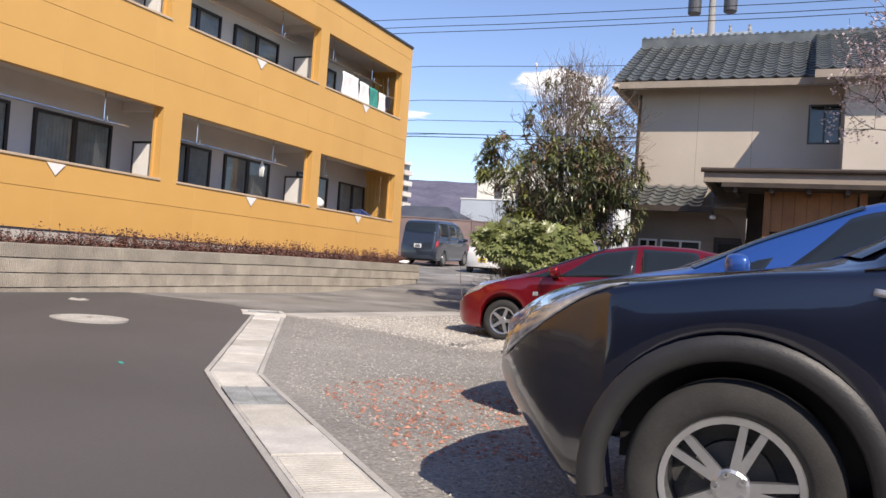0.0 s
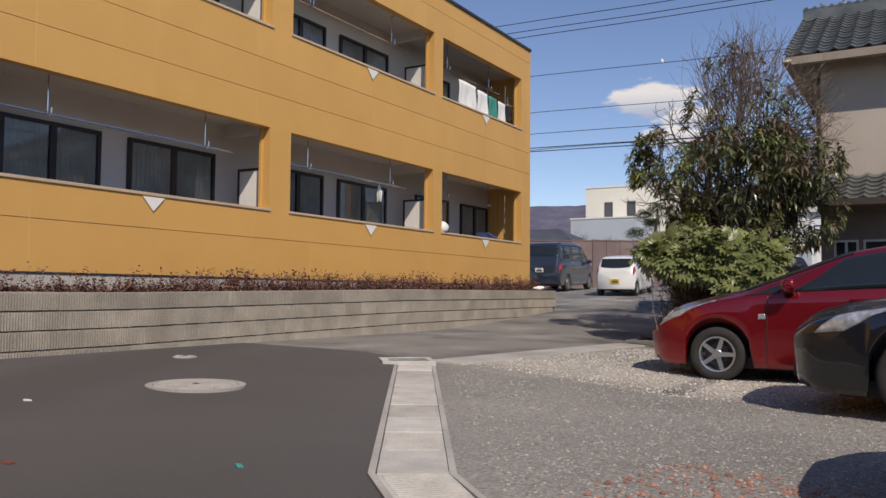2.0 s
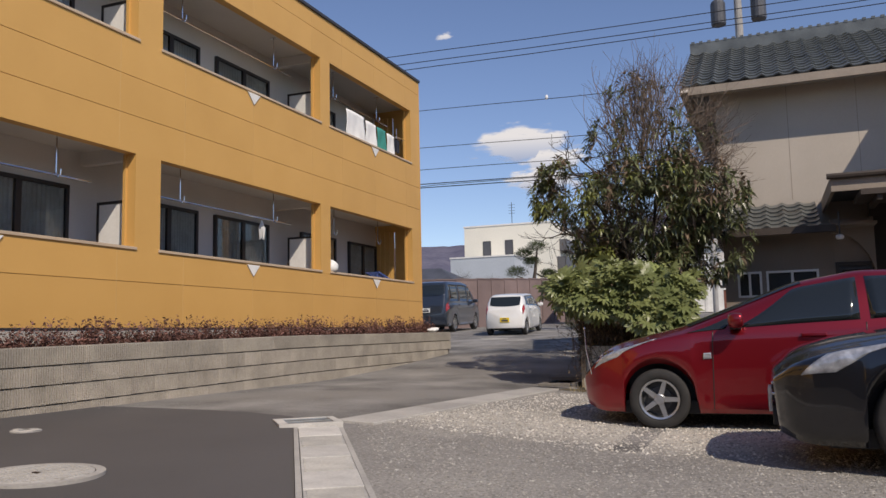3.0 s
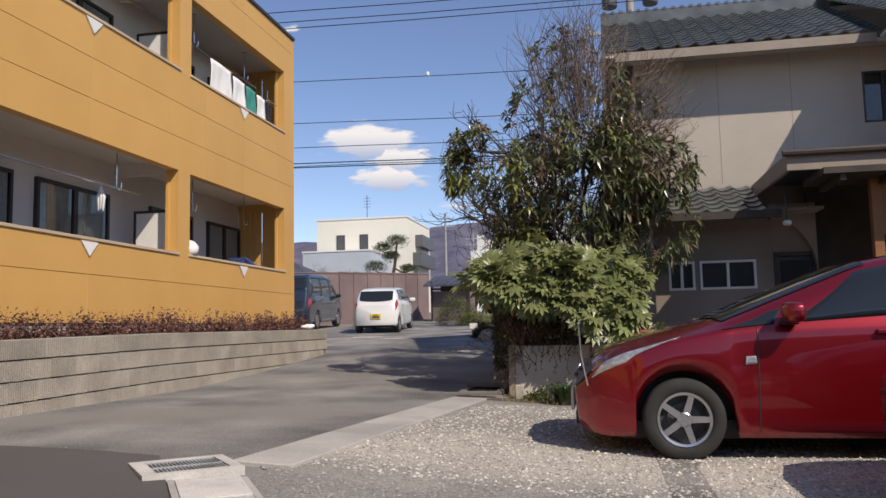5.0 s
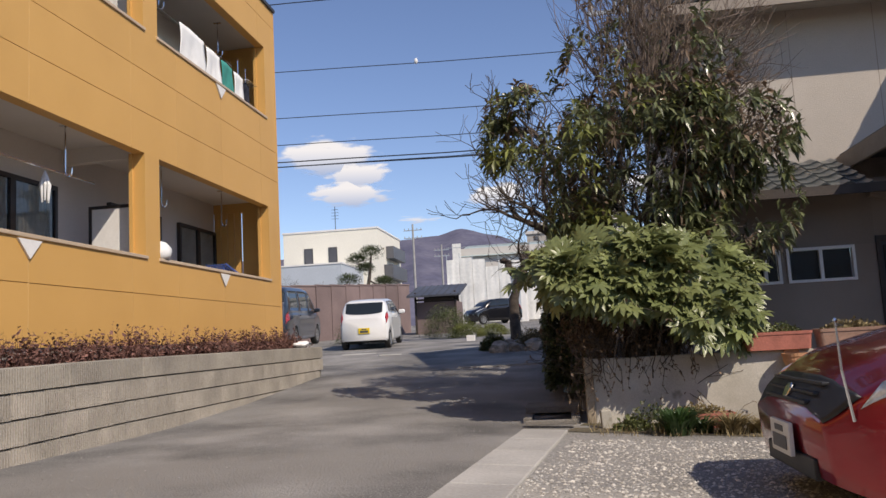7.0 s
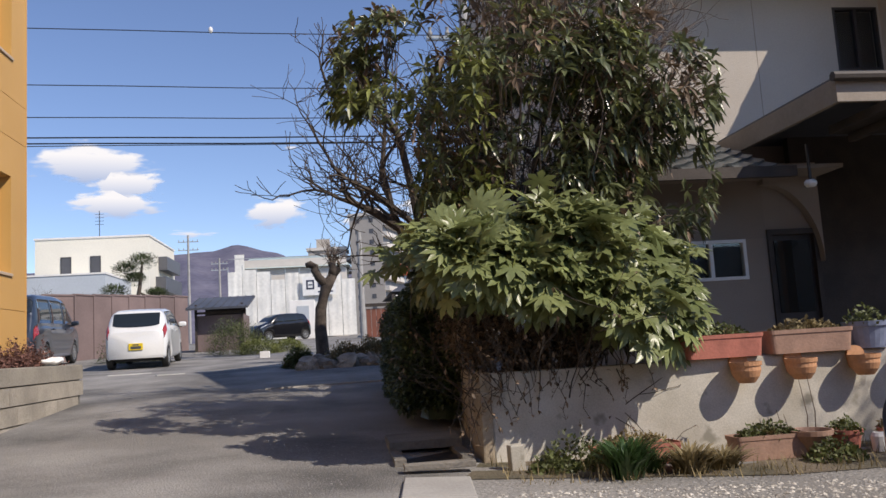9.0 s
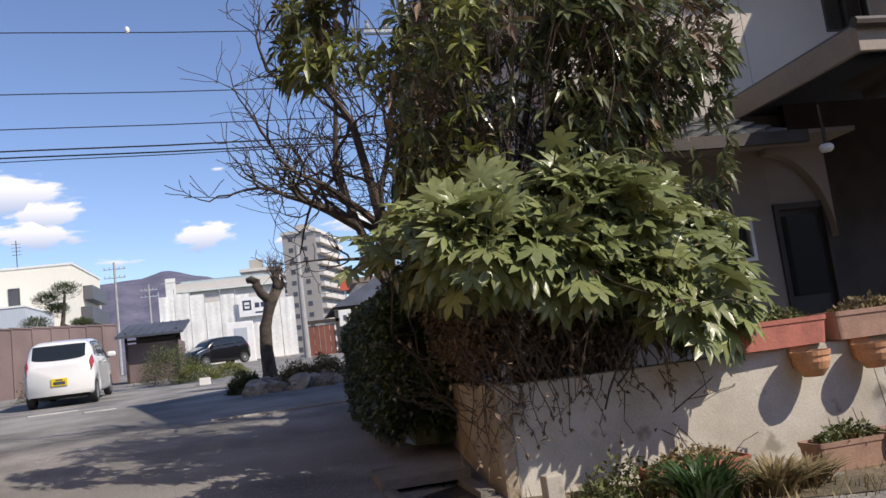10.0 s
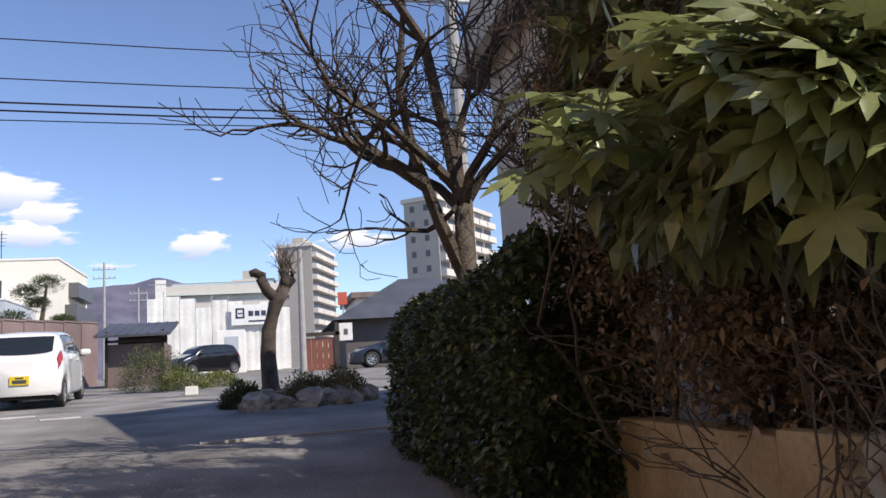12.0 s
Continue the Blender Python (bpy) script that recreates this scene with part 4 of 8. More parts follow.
def patch(S, parent, name, corners, material, side=1, off=0.006, nu=10, nv=6, label=""):
    """A piece that lies on the skin; corners are (x, k): front low, rear low, rear high, front high."""
    bm = bmesh.new()
    (a, b, c, d) = corners
    g = []
    for j in range(nv + 1):
        row = []
        for i in range(nu + 1):
            u, v = i / nu, j / nv
            x = (a[0] * (1 - u) + b[0] * u) * (1 - v) + (d[0] * (1 - u) + c[0] * u) * v
            k = (a[1] * (1 - u) + b[1] * u) * (1 - v) + (d[1] * (1 - u) + c[1] * u) * v
            row.append(bm.verts.new(S.at(x, k, side, off)))
        g.append(row)
    for j in range(nv):
        for i in range(nu):
            f = (g[j][i], g[j][i + 1], g[j + 1][i + 1], g[j + 1][i])
            bm.faces.new(f if side < 0 else f[::-1])
    rim = [g[0][i] for i in range(nu + 1)] + [g[j][nu] for j in range(1, nv + 1)] + [g[nv][i] for i in range(nu - 1, -1, -1)] + [g[j][0] for j in range(nv - 1, 0, -1)]
    back = [bm.verts.new(v.co - Vector((0, side * off * 1.6, off * 0.8))) for v in rim]
    for i in range(len(rim)):
        j = (i + 1) % len(rim)
        bm.faces.new((rim[i], back[i], back[j], rim[j]))
    return part(name, bm, material, parent, label, smooth=True)


def screen(S, parent, name, x0, x1, wide, material, off=0.007, bow=0.06):
    """Windscreen or rear window, across the car between two places along it; wide is how far down the ring it reaches."""
    bm = bmesh.new()
    nu, nv = 20, 8
    g = []
    for j in range(nv + 1):
        row = []
        for i in range(nu + 1):
            s = 2 * i / nu - 1
            x = x0 + (x1 - x0) * j / nv + bow * s * s * (1 - 0.4 * j / nv)
            row.append(bm.verts.new(S.at(x, 8 - abs(s) * wide, 1 if s >= 0 else -1, off)))
        g.append(row)
    for j in range(nv):
        for i in range(nu):
            bm.faces.new((g[j][i], g[j][i + 1], g[j + 1][i + 1], g[j + 1][i]))
    bmesh.ops.recalc_face_normals(bm, faces=bm.faces)
    return part(name, bm, material, parent, smooth=True)


def car(name, m, S, paint, label, wheels, windows, wind, rear, lamps=None, tails=None, spokes=5, twin=False, cladding=None, grille=True, plate=None, rim_r=0.66, lower=None, mirror_x=1.35, handles=(2.05, 2.95), category="car", doors=None, pole=False, nx=72, marker=None):
    ob = thing(name, m, label, category, "parked cars")
    car_skin(S, ob, paint, nx)
    # floor pan and dark wheel housings
    W = S.half(S.L / 2)
    bm = bmesh.new()
    box(bm, 0.28 + 1.2 * S.under, S.L - 0.25, -W * 0.80, W * 0.86, S.floor - 0.02, S.floor + 0.10)
    for a in S.axles:
        box(bm, a - S.r_arch + 0.03, a + S.r_arch + 0.05, -W * 0.70, W * 0.70, S.floor + 0.10, S.hub + S.r_arch + 0.04)
    part("underbody", bm, M["black_plastic"], ob)
    for a in S.axles:
        for s in (-1, 1):
            make_wheel(ob, a, s * (W - wheels[1] / 2 - 0.02), wheels[0], wheels[1], spokes, s, M["alloy"], twin, rim_r)
    screen(S, ob, "windscreen", wind[0], wind[1], wind[2], M["car_glass"])
    screen(S, ob, "rear_window", rear[0], rear[1], rear[2], M["car_glass"], bow=-0.05)
    for s in (-1, 1):
        for c in windows:
            patch(S, ob, "side_window", c, M["car_glass"], s)
        if lamps:
            patch(S, ob, "headlight", lamps, M["lamp_glass"], s, 0.008, label="clear glass headlight")
        if tails:
            patch(S, ob, "tail_light", tails, M["tail_lamp"], s, 0.010, label="red tail light")
        if lower:
            patch(S, ob, "side_skirt", lower, M["silver_paint"], s, 0.012, 24, 3)
        if marker:
            patch(S, ob, "side_marker", [(marker[0], marker[1]), (marker[0] + 0.075, marker[1]), (marker[0] + 0.07, marker[1] + 0.14), (marker[0] + 0.005, marker[1] + 0.14)], M["lamp_glass"], s, 0.012, 6, 4)
        for dx in (doors or ()):
            patch(S, ob, "door_seam", [(dx, 0.7), (dx + 0.009, 0.7), (dx + 0.009 + 0.02, 4.05), (dx + 0.02, 4.05)], M["dark_frame"], s, 0.002, 1, 16)
        for hx in handles:
            p = S.at(hx, 3.15, s, 0.018)
            bm = boxed(p.x - 0.10, p.x + 0.10, p.y - 0.016, p.y + 0.016, p.z - 0.016, p.z + 0.016, bevel=0.008)
            part("door_handle", bm, paint, ob)
        if mirror_x:
            p = S.at(mirror_x, 4.1, s)
            mir = thing("mirror", pose(p.x, p.y, p.z))
            mir.parent = ob
            bm = bmesh.new()
            bmesh.ops.create_icosphere(bm, subdivisions=3, radius=1.0)
            for v in bm.verts:
                c = Vector([math.copysign(abs(w) ** 0.62, w) for w in v.co])
                v.co = Vector((c.x * 0.065 + 0.02 * abs(c.y), s * 0.12 + c.y * 0.105, 0.075 + c.z * 0.068))
            part("shell", bm, paint, mir, smooth=True)
            part("arm", boxed(-0.05, 0.05, min(0, s * 0.10), max(0, s * 0.10), -0.005, 0.04, bevel=0.01), M["black_plastic"], mir)
    if cladding:
        for a in S.axles:
            for s in (-1, 1):
                bm = bmesh.new()
                prev = None
                for i in range(29):
                    th = math.pi * (-0.06 + 1.12 * i / 28)
                    ring = []
                    for rr, yo in ((S.r_arch - 0.03, -0.02), (S.r_arch - 0.02, 0.022), (S.r_arch + cladding * 0.6, 0.030), (S.r_arch + cladding, 0.012)):
                        x, z = a - rr * math.cos(th), S.hub + rr * math.sin(th)
                        z = max(z, S.floor - 0.01)
                        ring.append(bm.verts.new((x, s * (S.half(a) + yo), z)))
                    if prev:
                        for q in range(3):
                            bm.faces.new((prev[q], prev[q + 1], ring[q + 1], ring[q]))
                    prev = ring
                part("arch_trim", bm, M["arch_plastic"], ob, "grey plastic wheel arch trim", smooth=True)
    if grille:
        zf = S.top(0.02) - 0.16
        back = S.under * (min(1.0, max(0.0, (0.41 - S.floor) / 0.34)) ** 1.4)
        g = thing("grille", pose(0, 0, 0))
        g.parent = ob
        if grille == "sloped":
            for side in (-1, 1):
                patch(S, g, "grille_panel", [(0.012, 3.95), (0.14, 3.95), (0.12, 8.0), (0.012, 8.0)], M["black_plastic"], side, 0.005)
            for k in range(3):
                u = 0.025 + k * 0.035
                part("bar", boxed(u - 0.022, u + 0.02, -0.34 - k * 0.03, 0.34 + k * 0.03, S.top(u) - 0.012, S.top(u) + 0.004, bevel=0.004), M["black_plastic"], g)
            part("badge", lathe_disc(0.045, Matrix.Translation((0.035, 0, S.top(0.05))) @ pose(0, 0, 0, 0, -60, 0)), M["chrome"], g, "small round chrome badge")
        for k in range(0 if grille == "sloped" else 4):
            part("bar", boxed(-0.012, 0.05, -S.half(0.0) * 0.80, S.half(0.0) * 0.80, zf + 0.04 - k * 0.035, zf + 0.055 - k * 0.035, bevel=0.004), M["chrome" if k in (0, 2) else "black_plastic"], g)
        low, wide = (0.045, 0.70) if grille == "sloped" else (0.09, 0.85)
        part("intake", boxed(back - low * 0.33, back + 0.05, -S.half(0.0) * wide, S.half(0.0) * wide, S.floor + low, S.floor + low + 0.10, bevel=0.01), M["black_plastic"], ob, "black lower air intake")
    if plate:
        x = S.under * (min(1.0, max(0.0, (0.56 - plate[2] - 0.05) / 0.34)) ** 1.4) - 0.022 if plate[1] == "front" else S.L + 0.022
        z = plate[2]
        pl = thing("number_plate", pose(x, 0, z))
        pl.parent = ob
        part("plate_board", boxed(-0.02, 0.004, -0.165, 0.165, -0.082, 0.082, bevel=0.006), plate[0], pl, "number plate with plain bars")
        sx = -0.024 if plate[1] == "front" else 0.0045
        bm = bmesh.new()
        box(bm, sx, sx + 0.003, -0.12, 0.12, -0.055, 0.012)
        box(bm, sx, sx + 0.003, -0.07, 0.07, 0.03, 0.06)
        part("plate_bars", bm, M["slate_roof"], pl)
    if pole:
        bm = bmesh.new()
        tube(bm, [(0.10, -0.70, 0.50), (0.06, -0.73, 0.72), (0.05, -0.74, 0.93)], [0.007, 0.006, 0.005], 6)
        bmesh.ops.create_icosphere(bm, subdivisions=1, radius=0.012, matrix=Matrix.Translation((0.05, -0.74, 0.935)))
        part("corner_pole", bm, M["chrome"], ob, "thin chrome corner pole")
    return ob


def lathe_disc(r, m):
    bm = bmesh.new()
    rings = lathe(bm, [(r, -0.01), (r, 0.008), (r * 0.85, 0.013)], 16, m)
    bm.faces.new(rings[-1])
    return bm


def park(x, y, yaw, L, axles):
    """Pose of a car with its nose at (x, y), pitched with the ground."""
    c, s = math.cos(radians(yaw)), math.sin(radians(yaw))
    z0 = ground_z(x + axles[0] * c, y + axles[0] * s)
    z1 = ground_z(x + axles[1] * c, y + axles[1] * s)
    p = math.atan2(z1 - z0, axles[1] - axles[0])
    return Matrix.Translation((x, y, z0 - math.tan(p) * axles[0] + 0.008)) @ pose(0, 0, 0, 0, 0, yaw) @ pose(0, 0, 0, 0, -math.degrees(p), 0)


HATCH = Shape(4.10,
              [(0, 0.50), (0.05, 0.60), (0.14, 0.70), (0.3, 0.785), (0.7, 0.885), (0.95, 0.945), (1.35, 1.10), (1.95, 1.33), (2.45, 1.415), (3.1, 1.405), (3.6, 1.32), (3.88, 1.11), (4.05, 0.86), (4.10, 0.70)],
              [(0, 0.45), (0.06, 0.53), (0.15, 0.62), (0.35, 0.71), (0.7, 0.81), (1.02, 0.865), (1.4, 0.89), (2.5, 0.93), (3.5, 1.01), (3.9, 0.94), (4.1, 0.64)],
              [(0, 0.54), (0.06, 0.67), (0.2, 0.765), (0.5, 0.825), (1.0, 0.845), (3.2, 0.847), (3.75, 0.81), (4.0, 0.73), (4.1, 0.60)],
              [(0, 0.40), (0.3, 0.60), (1.0, 0.70), (1.35, 0.655), (1.95, 0.59), (2.5, 0.565), (3.3, 0.56), (3.8, 0.58), (4.1, 0.55)],
              (0.73, 3.33), 0.325, 0.275, 0.155, 0.03)
WINS = [[(1.18, 4.22), (1.52, 4.22), (1.60, 5.0), (1.52, 5.0)], [(1.58, 4.18), (2.42, 4.18), (2.42, 5.80), (1.98, 5.80)], [(2.50, 4.18), (3.28, 4.20), (3.16, 5.80), (2.49, 5.80)], [(3.36, 4.25), (3.66, 4.35), (3.46, 5.6), (3.24, 5.75)]]
LAMP = [(0.13, 3.2), (0.36, 3.2), (0.74, 4.25), (0.22, 4.15)]
RED_WINS = [[(1.00, 4.18), (1.33, 4.18), (1.40, 5.2), (1.32, 5.2)], [(1.41, 4.18), (2.42, 4.18), (2.42, 5.80), (1.90, 5.80)]] + WINS[2:]
car("car", Matrix.Translation((0, 0, -0.01)) @ park(-3.19, 11.28, 1.0, 4.1, HATCH.axles), HATCH, M["red_paint"], "red five door hatchback parked on the gravel lot",
    (0.275, 0.185), RED_WINS, (0.96, 1.95, 1.95), (3.98, 3.52, 1.9), LAMP, [(3.98, 2.6), (4.06, 2.6), (4.0, 4.2), (3.82, 4.2)], 5, plate=(M["plate"], "front", 0.36), doors=(1.20, 2.44, 3.30), pole=True, grille="sloped", marker=(1.13, 2.55), mirror_x=1.42)
COMPACT = Shape(4.25,
                [(0, 0.64), (0.12, 0.76), (0.4, 0.88), (0.9, 0.99), (1.15, 1.04), (1.5, 1.22), (2.1, 1.46), (2.6, 1.515), (3.2, 1.50), (3.75, 1.36), (4.0, 1.05), (4.2, 0.98), (4.25, 0.7)],
                [(0, 0.58), (0.15, 0.67), (0.4, 0.79), (0.9, 0.90), (1.2, 0.94), (2.5, 0.99), (3.6, 1.03), (4.0, 0.98), (4.25, 0.64)],
                [(0, 0.48), (0.06, 0.62), (0.2, 0.74), (0.5, 0.82), (1.0, 0.847), (3.3, 0.847), (3.9, 0.80), (4.15, 0.72), (4.25, 0.6)],
                [(0, 0.42), (0.3, 0.62), (1.1, 0.71), (1.5, 0.66), (2.1, 0.60), (2.6, 0.57), (3.4, 0.56), (4.25, 0.55)],
                (0.75, 3.35), 0.345, 0.30, 0.18, 0.04)
car("car", park(-0.60, 5.80, 0.0, 4.25, COMPACT.axles), COMPACT, M["blue_paint"], "metallic blue hatchback parked on the gravel lot",
    (0.30, 0.19), WINS, (1.12, 2.02, 1.95), (4.0, 3.6, 1.9), [(0.08, 2.6), (0.34, 2.75), (0.74, 4.0), (0.22, 4.1)], None, 5, plate=(M["plate"], "front", 0.42), doors=(1.30, 2.44), mirror_x=1.42, marker=(0.55, 2.9))
SEDAN = Shape(4.35,
              [(0, 0.60), (0.05, 0.69), (0.15, 0.76), (0.4, 0.83), (0.9, 0.905), (1.25, 0.96), (1.6, 1.14), (2.2, 1.38), (2.7, 1.44), (3.3, 1.42), (3.8, 1.25), (4.1, 1.02), (4.3, 0.94), (4.35, 0.7)],
              [(0, 0.54), (0.06, 0.62), (0.15, 0.67), (0.4, 0.74), (0.9, 0.83), (1.3, 0.88), (2.5, 0.92), (3.6, 0.96), (4.1, 0.92), (4.35, 0.62)],
              [(0, 0.54), (0.05, 0.68), (0.16, 0.775), (0.45, 0.845), (1.0, 0.86), (3.3, 0.86), (3.9, 0.81), (4.25, 0.72), (4.35, 0.6)],
              [(0, 0.42), (0.3, 0.62), (1.2, 0.72), (1.6, 0.66), (2.2, 0.60), (2.7, 0.57), (3.5, 0.56), (4.35, 0.55)],
              (0.86, 3.50), 0.355, 0.31, 0.17, 0.03)
car("car", park(-1.47, 9.12, 0.0, 4.35, SEDAN.axles), SEDAN, M["black_paint"], "glossy black low car parked on the gravel lot",
    (0.31, 0.20), WINS, (1.22, 2.12, 1.95), (4.0, 3.7, 1.9), [(0.17, 3.0), (0.36, 2.85), (0.92, 4.0), (0.32, 4.15)], None, 7, plate=(M["plate"], "front", 0.40), doors=(1.40, 2.5), mirror_x=1.5)
SUV = Shape(4.15,
            [(0, 0.70), (0.06, 0.82), (0.18, 0.885), (0.45, 0.93), (0.9, 0.985), (1.15, 1.04), (1.5, 1.28), (2.05, 1.50), (2.6, 1.57), (3.2, 1.54), (3.7, 1.40), (3.95, 1.18), (4.12, 0.95), (4.15, 0.8)],
            [(0, 0.63), (0.15, 0.76), (0.4, 0.88), (0.9, 0.96), (1.2, 0.98), (2.5, 1.08), (3.5, 1.16), (3.95, 1.05), (4.15, 0.75)],
            [(0, 0.46), (0.05, 0.60), (0.2, 0.76), (0.5, 0.87), (1.0, 0.885), (3.2, 0.885), (3.8, 0.83), (4.08, 0.74), (4.15, 0.62)],
            [(0, 0.40), (0.3, 0.62), (1.1, 0.72), (1.5, 0.66), (2.1, 0.60), (2.6, 0.57), (3.4, 0.56), (4.15, 0.55)],
            (0.86, 3.39), 0.405, 0.320, 0.22, 0.24)
car("car", park(0.12, 3.62, 0.0, 4.15, SUV.axles), SUV, M["navy_paint"], "dark navy compact crossover with grey wheel arch trim",
    (0.320, 0.21), WINS, (1.12, 2.0, 1.95), (3.95, 3.6, 1.9), [(0.03, 3.0), (0.20, 3.2), (0.52, 4.1), (0.10, 4.1)], None, 5, True, 0.050, grille=False, doors=(1.45, 2.5), mirror_x=1.5, marker=(1.20, 3.05), rim_r=0.66)
KEI = Shape(3.395,
            [(0, 0.70), (0.1, 0.85), (0.5, 0.98), (0.75, 1.06), (1.05, 1.30), (1.4, 1.45), (1.9, 1.48), (2.7, 1.47), (3.05, 1.43), (3.25, 1.18), (3.36, 0.98), (3.395, 0.85)],
            [(0, 0.62), (0.1, 0.74), (0.5, 0.88), (0.8, 0.94), (2.0, 0.97), (3.0, 1.02), (3.3, 0.98), (3.395, 0.75)],
            [(0, 0.45), (0.06, 0.58), (0.2, 0.67), (0.5, 0.715), (1.0, 0.737), (2.8, 0.737), (3.2, 0.715), (3.35, 0.67), (3.395, 0.63)],
            [(0, 0.42), (0.3, 0.55), (0.8, 0.62), (1.2, 0.58), (1.8, 0.56), (3.0, 0.56), (3.395, 0.56)],
            (0.62, 2.98), 0.31, 0.275, 0.2)
KWIN = [[(0.90, 4.2), (1.55, 4.2), (1.55, 5.8), (1.28, 5.8)], [(1.63, 4.2), (2.45, 4.2), (2.45, 5.8), (1.63, 5.8)], [(2.53, 4.2), (2.98, 4.3), (2.86, 5.7), (2.53, 5.8)]]
car("car", park(-9.90, 31.75, -90 + 4, 3.395, KEI.axles) @ Matrix.Diagonal((0.94, 0.94, 0.93, 1)), KEI, M["white_car"], "small white hatchback with yellow plate parked in the yard",
    (0.275, 0.155), KWIN, (0.78, 1.32, 1.9), (3.33, 3.10, 1.85), LAMP, [(3.22, 2.9), (3.37, 2.9), (3.33, 4.7), (3.16, 4.7)], 5, plate=(M["yellow_plate"], "rear", 0.55), grille=False, handles=(1.5, 2.4), mirror_x=1.0, nx=50)
VAN = Shape(4.60,
            [(0, 0.85), (0.1, 1.0), (0.5, 1.15), (0.8, 1.30), (1.2, 1.65), (1.6, 1.88), (2.2, 1.95), (4.0, 1.95), (4.35, 1.88), (4.5, 1.40), (4.58, 1.05), (4.6, 0.9)],
            [(0, 0.70), (0.1, 0.85), (0.5, 1.0), (0.9, 1.08), (2.0, 1.10), (4.2, 1.12), (4.5, 1.05), (4.6, 0.8)],
            [(0, 0.55), (0.06, 0.68), (0.2, 0.78), (0.5, 0.83), (1.0, 0.85), (4.0, 0.85), (4.4, 0.83), (4.6, 0.76)],
            [(0, 0.5), (0.5, 0.66), (0.9, 0.74), (1.3, 0.70), (2.0, 0.68), (4.2, 0.68), (4.6, 0.68)],
            (0.85, 3.60), 0.37, 0.325, 0.24)
VWIN = [[(1.05, 4.2), (1.85, 4.2), (1.85, 5.7), (1.5, 5.7)], [(1.95, 4.2), (3.0, 4.2), (3.0, 5.7), (1.95, 5.7)], [(3.1, 4.2), (4.2, 4.2), (4.15, 5.7), (3.1, 5.7)]]
car("van", park(-13.80, 35.6, -90 + 3, 4.6, VAN.axles), VAN, M["slate_paint"], "dark blue and grey passenger van parked in the yard",
    (0.325, 0.2), VWIN, (0.85, 1.55, 1.9), (4.50, 4.36, 2.3), None, [(4.3, 2.7), (4.56, 2.7), (4.5, 4.2), (4.3, 4.2)], 6, plate=(M["plate"], "rear", 0.85), grille=False, lower=[(0.1, 0.6), (4.5, 0.6), (4.5, 2.7), (0.1, 2.7)], category="van", handles=(1.8, 3.0), mirror_x=1.15, nx=50)
car("car", park(-9.70, 53.6, 38, 3.395, KEI.axles), KEI, M["black_paint"], "small black hatchback parked at the far side of the yard",
    (0.275, 0.155), KWIN, (0.78, 1.32, 1.9), (3.33, 3.10, 1.85), LAMP, [(3.22, 2.9), (3.37, 2.9), (3.33, 4.7), (3.16, 4.7)], 7, grille=False, handles=(1.5, 2.4), mirror_x=1.0, nx=50)
car("car", park(-2.05, 47.0, 0, 4.35, SEDAN.axles), SEDAN, M["slate_paint"], "dark grey car parked beside the dark house",
    (0.31, 0.20), WINS, (1.22, 2.12, 1.95), (4.0, 3.7, 1.9), LAMP, None, 7, grille=False, nx=50)


# ---------------------------------------------------------------- timber house
HL, HU = 17.32, 18.06      # faces of the lower and the upper wall


def tiled_slope(parent, x0, x1, y0, z0, y1, z1, pitch=0.27, row=0.24):
    """A slope of curved roof tiles from the eave (y0, z0) up to (y1, z1)."""
    L = math.hypot(y1 - y0, z1 - z0)
    d = Vector((0, (y1 - y0) / L, (z1 - z0) / L))
    n = Vector((0, -d.z, d.y))
    rows = int(L / row)
    cols = int((x1 - x0) / pitch)
    prof = [(0.0, 0.035), (0.10, 0.045), (0.20, 0.030), (0.34, 0.004), (0.55, 0.0), (0.78, 0.006), (0.90, 0.022)]
    bm = bmesh.new()
    r = random.Random(5)
    for j in range(rows):
        for (s0, lift0), (s1, lift1) in (((j * row, 0.026), ((j + 1) * row + 0.02, 0.0)),):
            for i in range(cols):
                jit = r.uniform(-0.004, 0.004)
                lo, hi = [], []
                for u, h in prof + [(1.0, 0.035)]:
                    x = x0 + (i + u) * pitch
                    lo.append(bm.verts.new(Vector((x, y0, z0)) + d * s0 + n * (h + lift0 + jit)))
                    hi.append(bm.verts.new(Vector((x, y0, z0)) + d * s1 + n * (h + lift1 + jit)))
                low = [bm.verts.new(v.co - n * 0.024) for v in lo]
                for k in range(len(lo) - 1):
                    bm.faces.new((lo[k], lo[k + 1], hi[k + 1], hi[k]))
                    bm.faces.new((low[k], low[k + 1], lo[k + 1], lo[k]))
    ob = part("roof_tiles", bm, M["tile"], parent, "dark grey glazed roof tiles")
    ob["kind"] = "stuff"
    return ob


def slider(parent, x0, x1, z0, z1, y, frame_mat, tag):
    w = thing("window", pose(0, y, 0))
    w.parent = parent
    f = 0.035
    bm = bmesh.new()
    mid = (x0 + x1) / 2
    for a in ((x0, x0 + f, z0, z1), (x1 - f, x1, z0, z1), (x0 + f, x1 - f, z1 - f, z1), (x0 + f, x1 - f, z0, z0 + f), (mid - 0.02, mid + 0.02, z0 + f, z1 - f)):
        box(bm, a[0], a[1], -0.05, 0.02, a[2], a[3])
    part("window_frame", bm, frame_mat, w, tag)
    for a, b in ((x0 + f, mid - 0.02), (mid + 0.02, x1 - f)):
        p = part("pane", boxed(a, b, -0.02, -0.012, z0 + f, z1 - f), M["window_glass"], w)
        p.visible_shadow = False
    # near-black board behind the panes stands for the unlit room
    part("blind", boxed(x0 + f, x1 - f, 0.03, 0.035, z0 + f, z1 - f), M["dark_frame"], w)
    return w


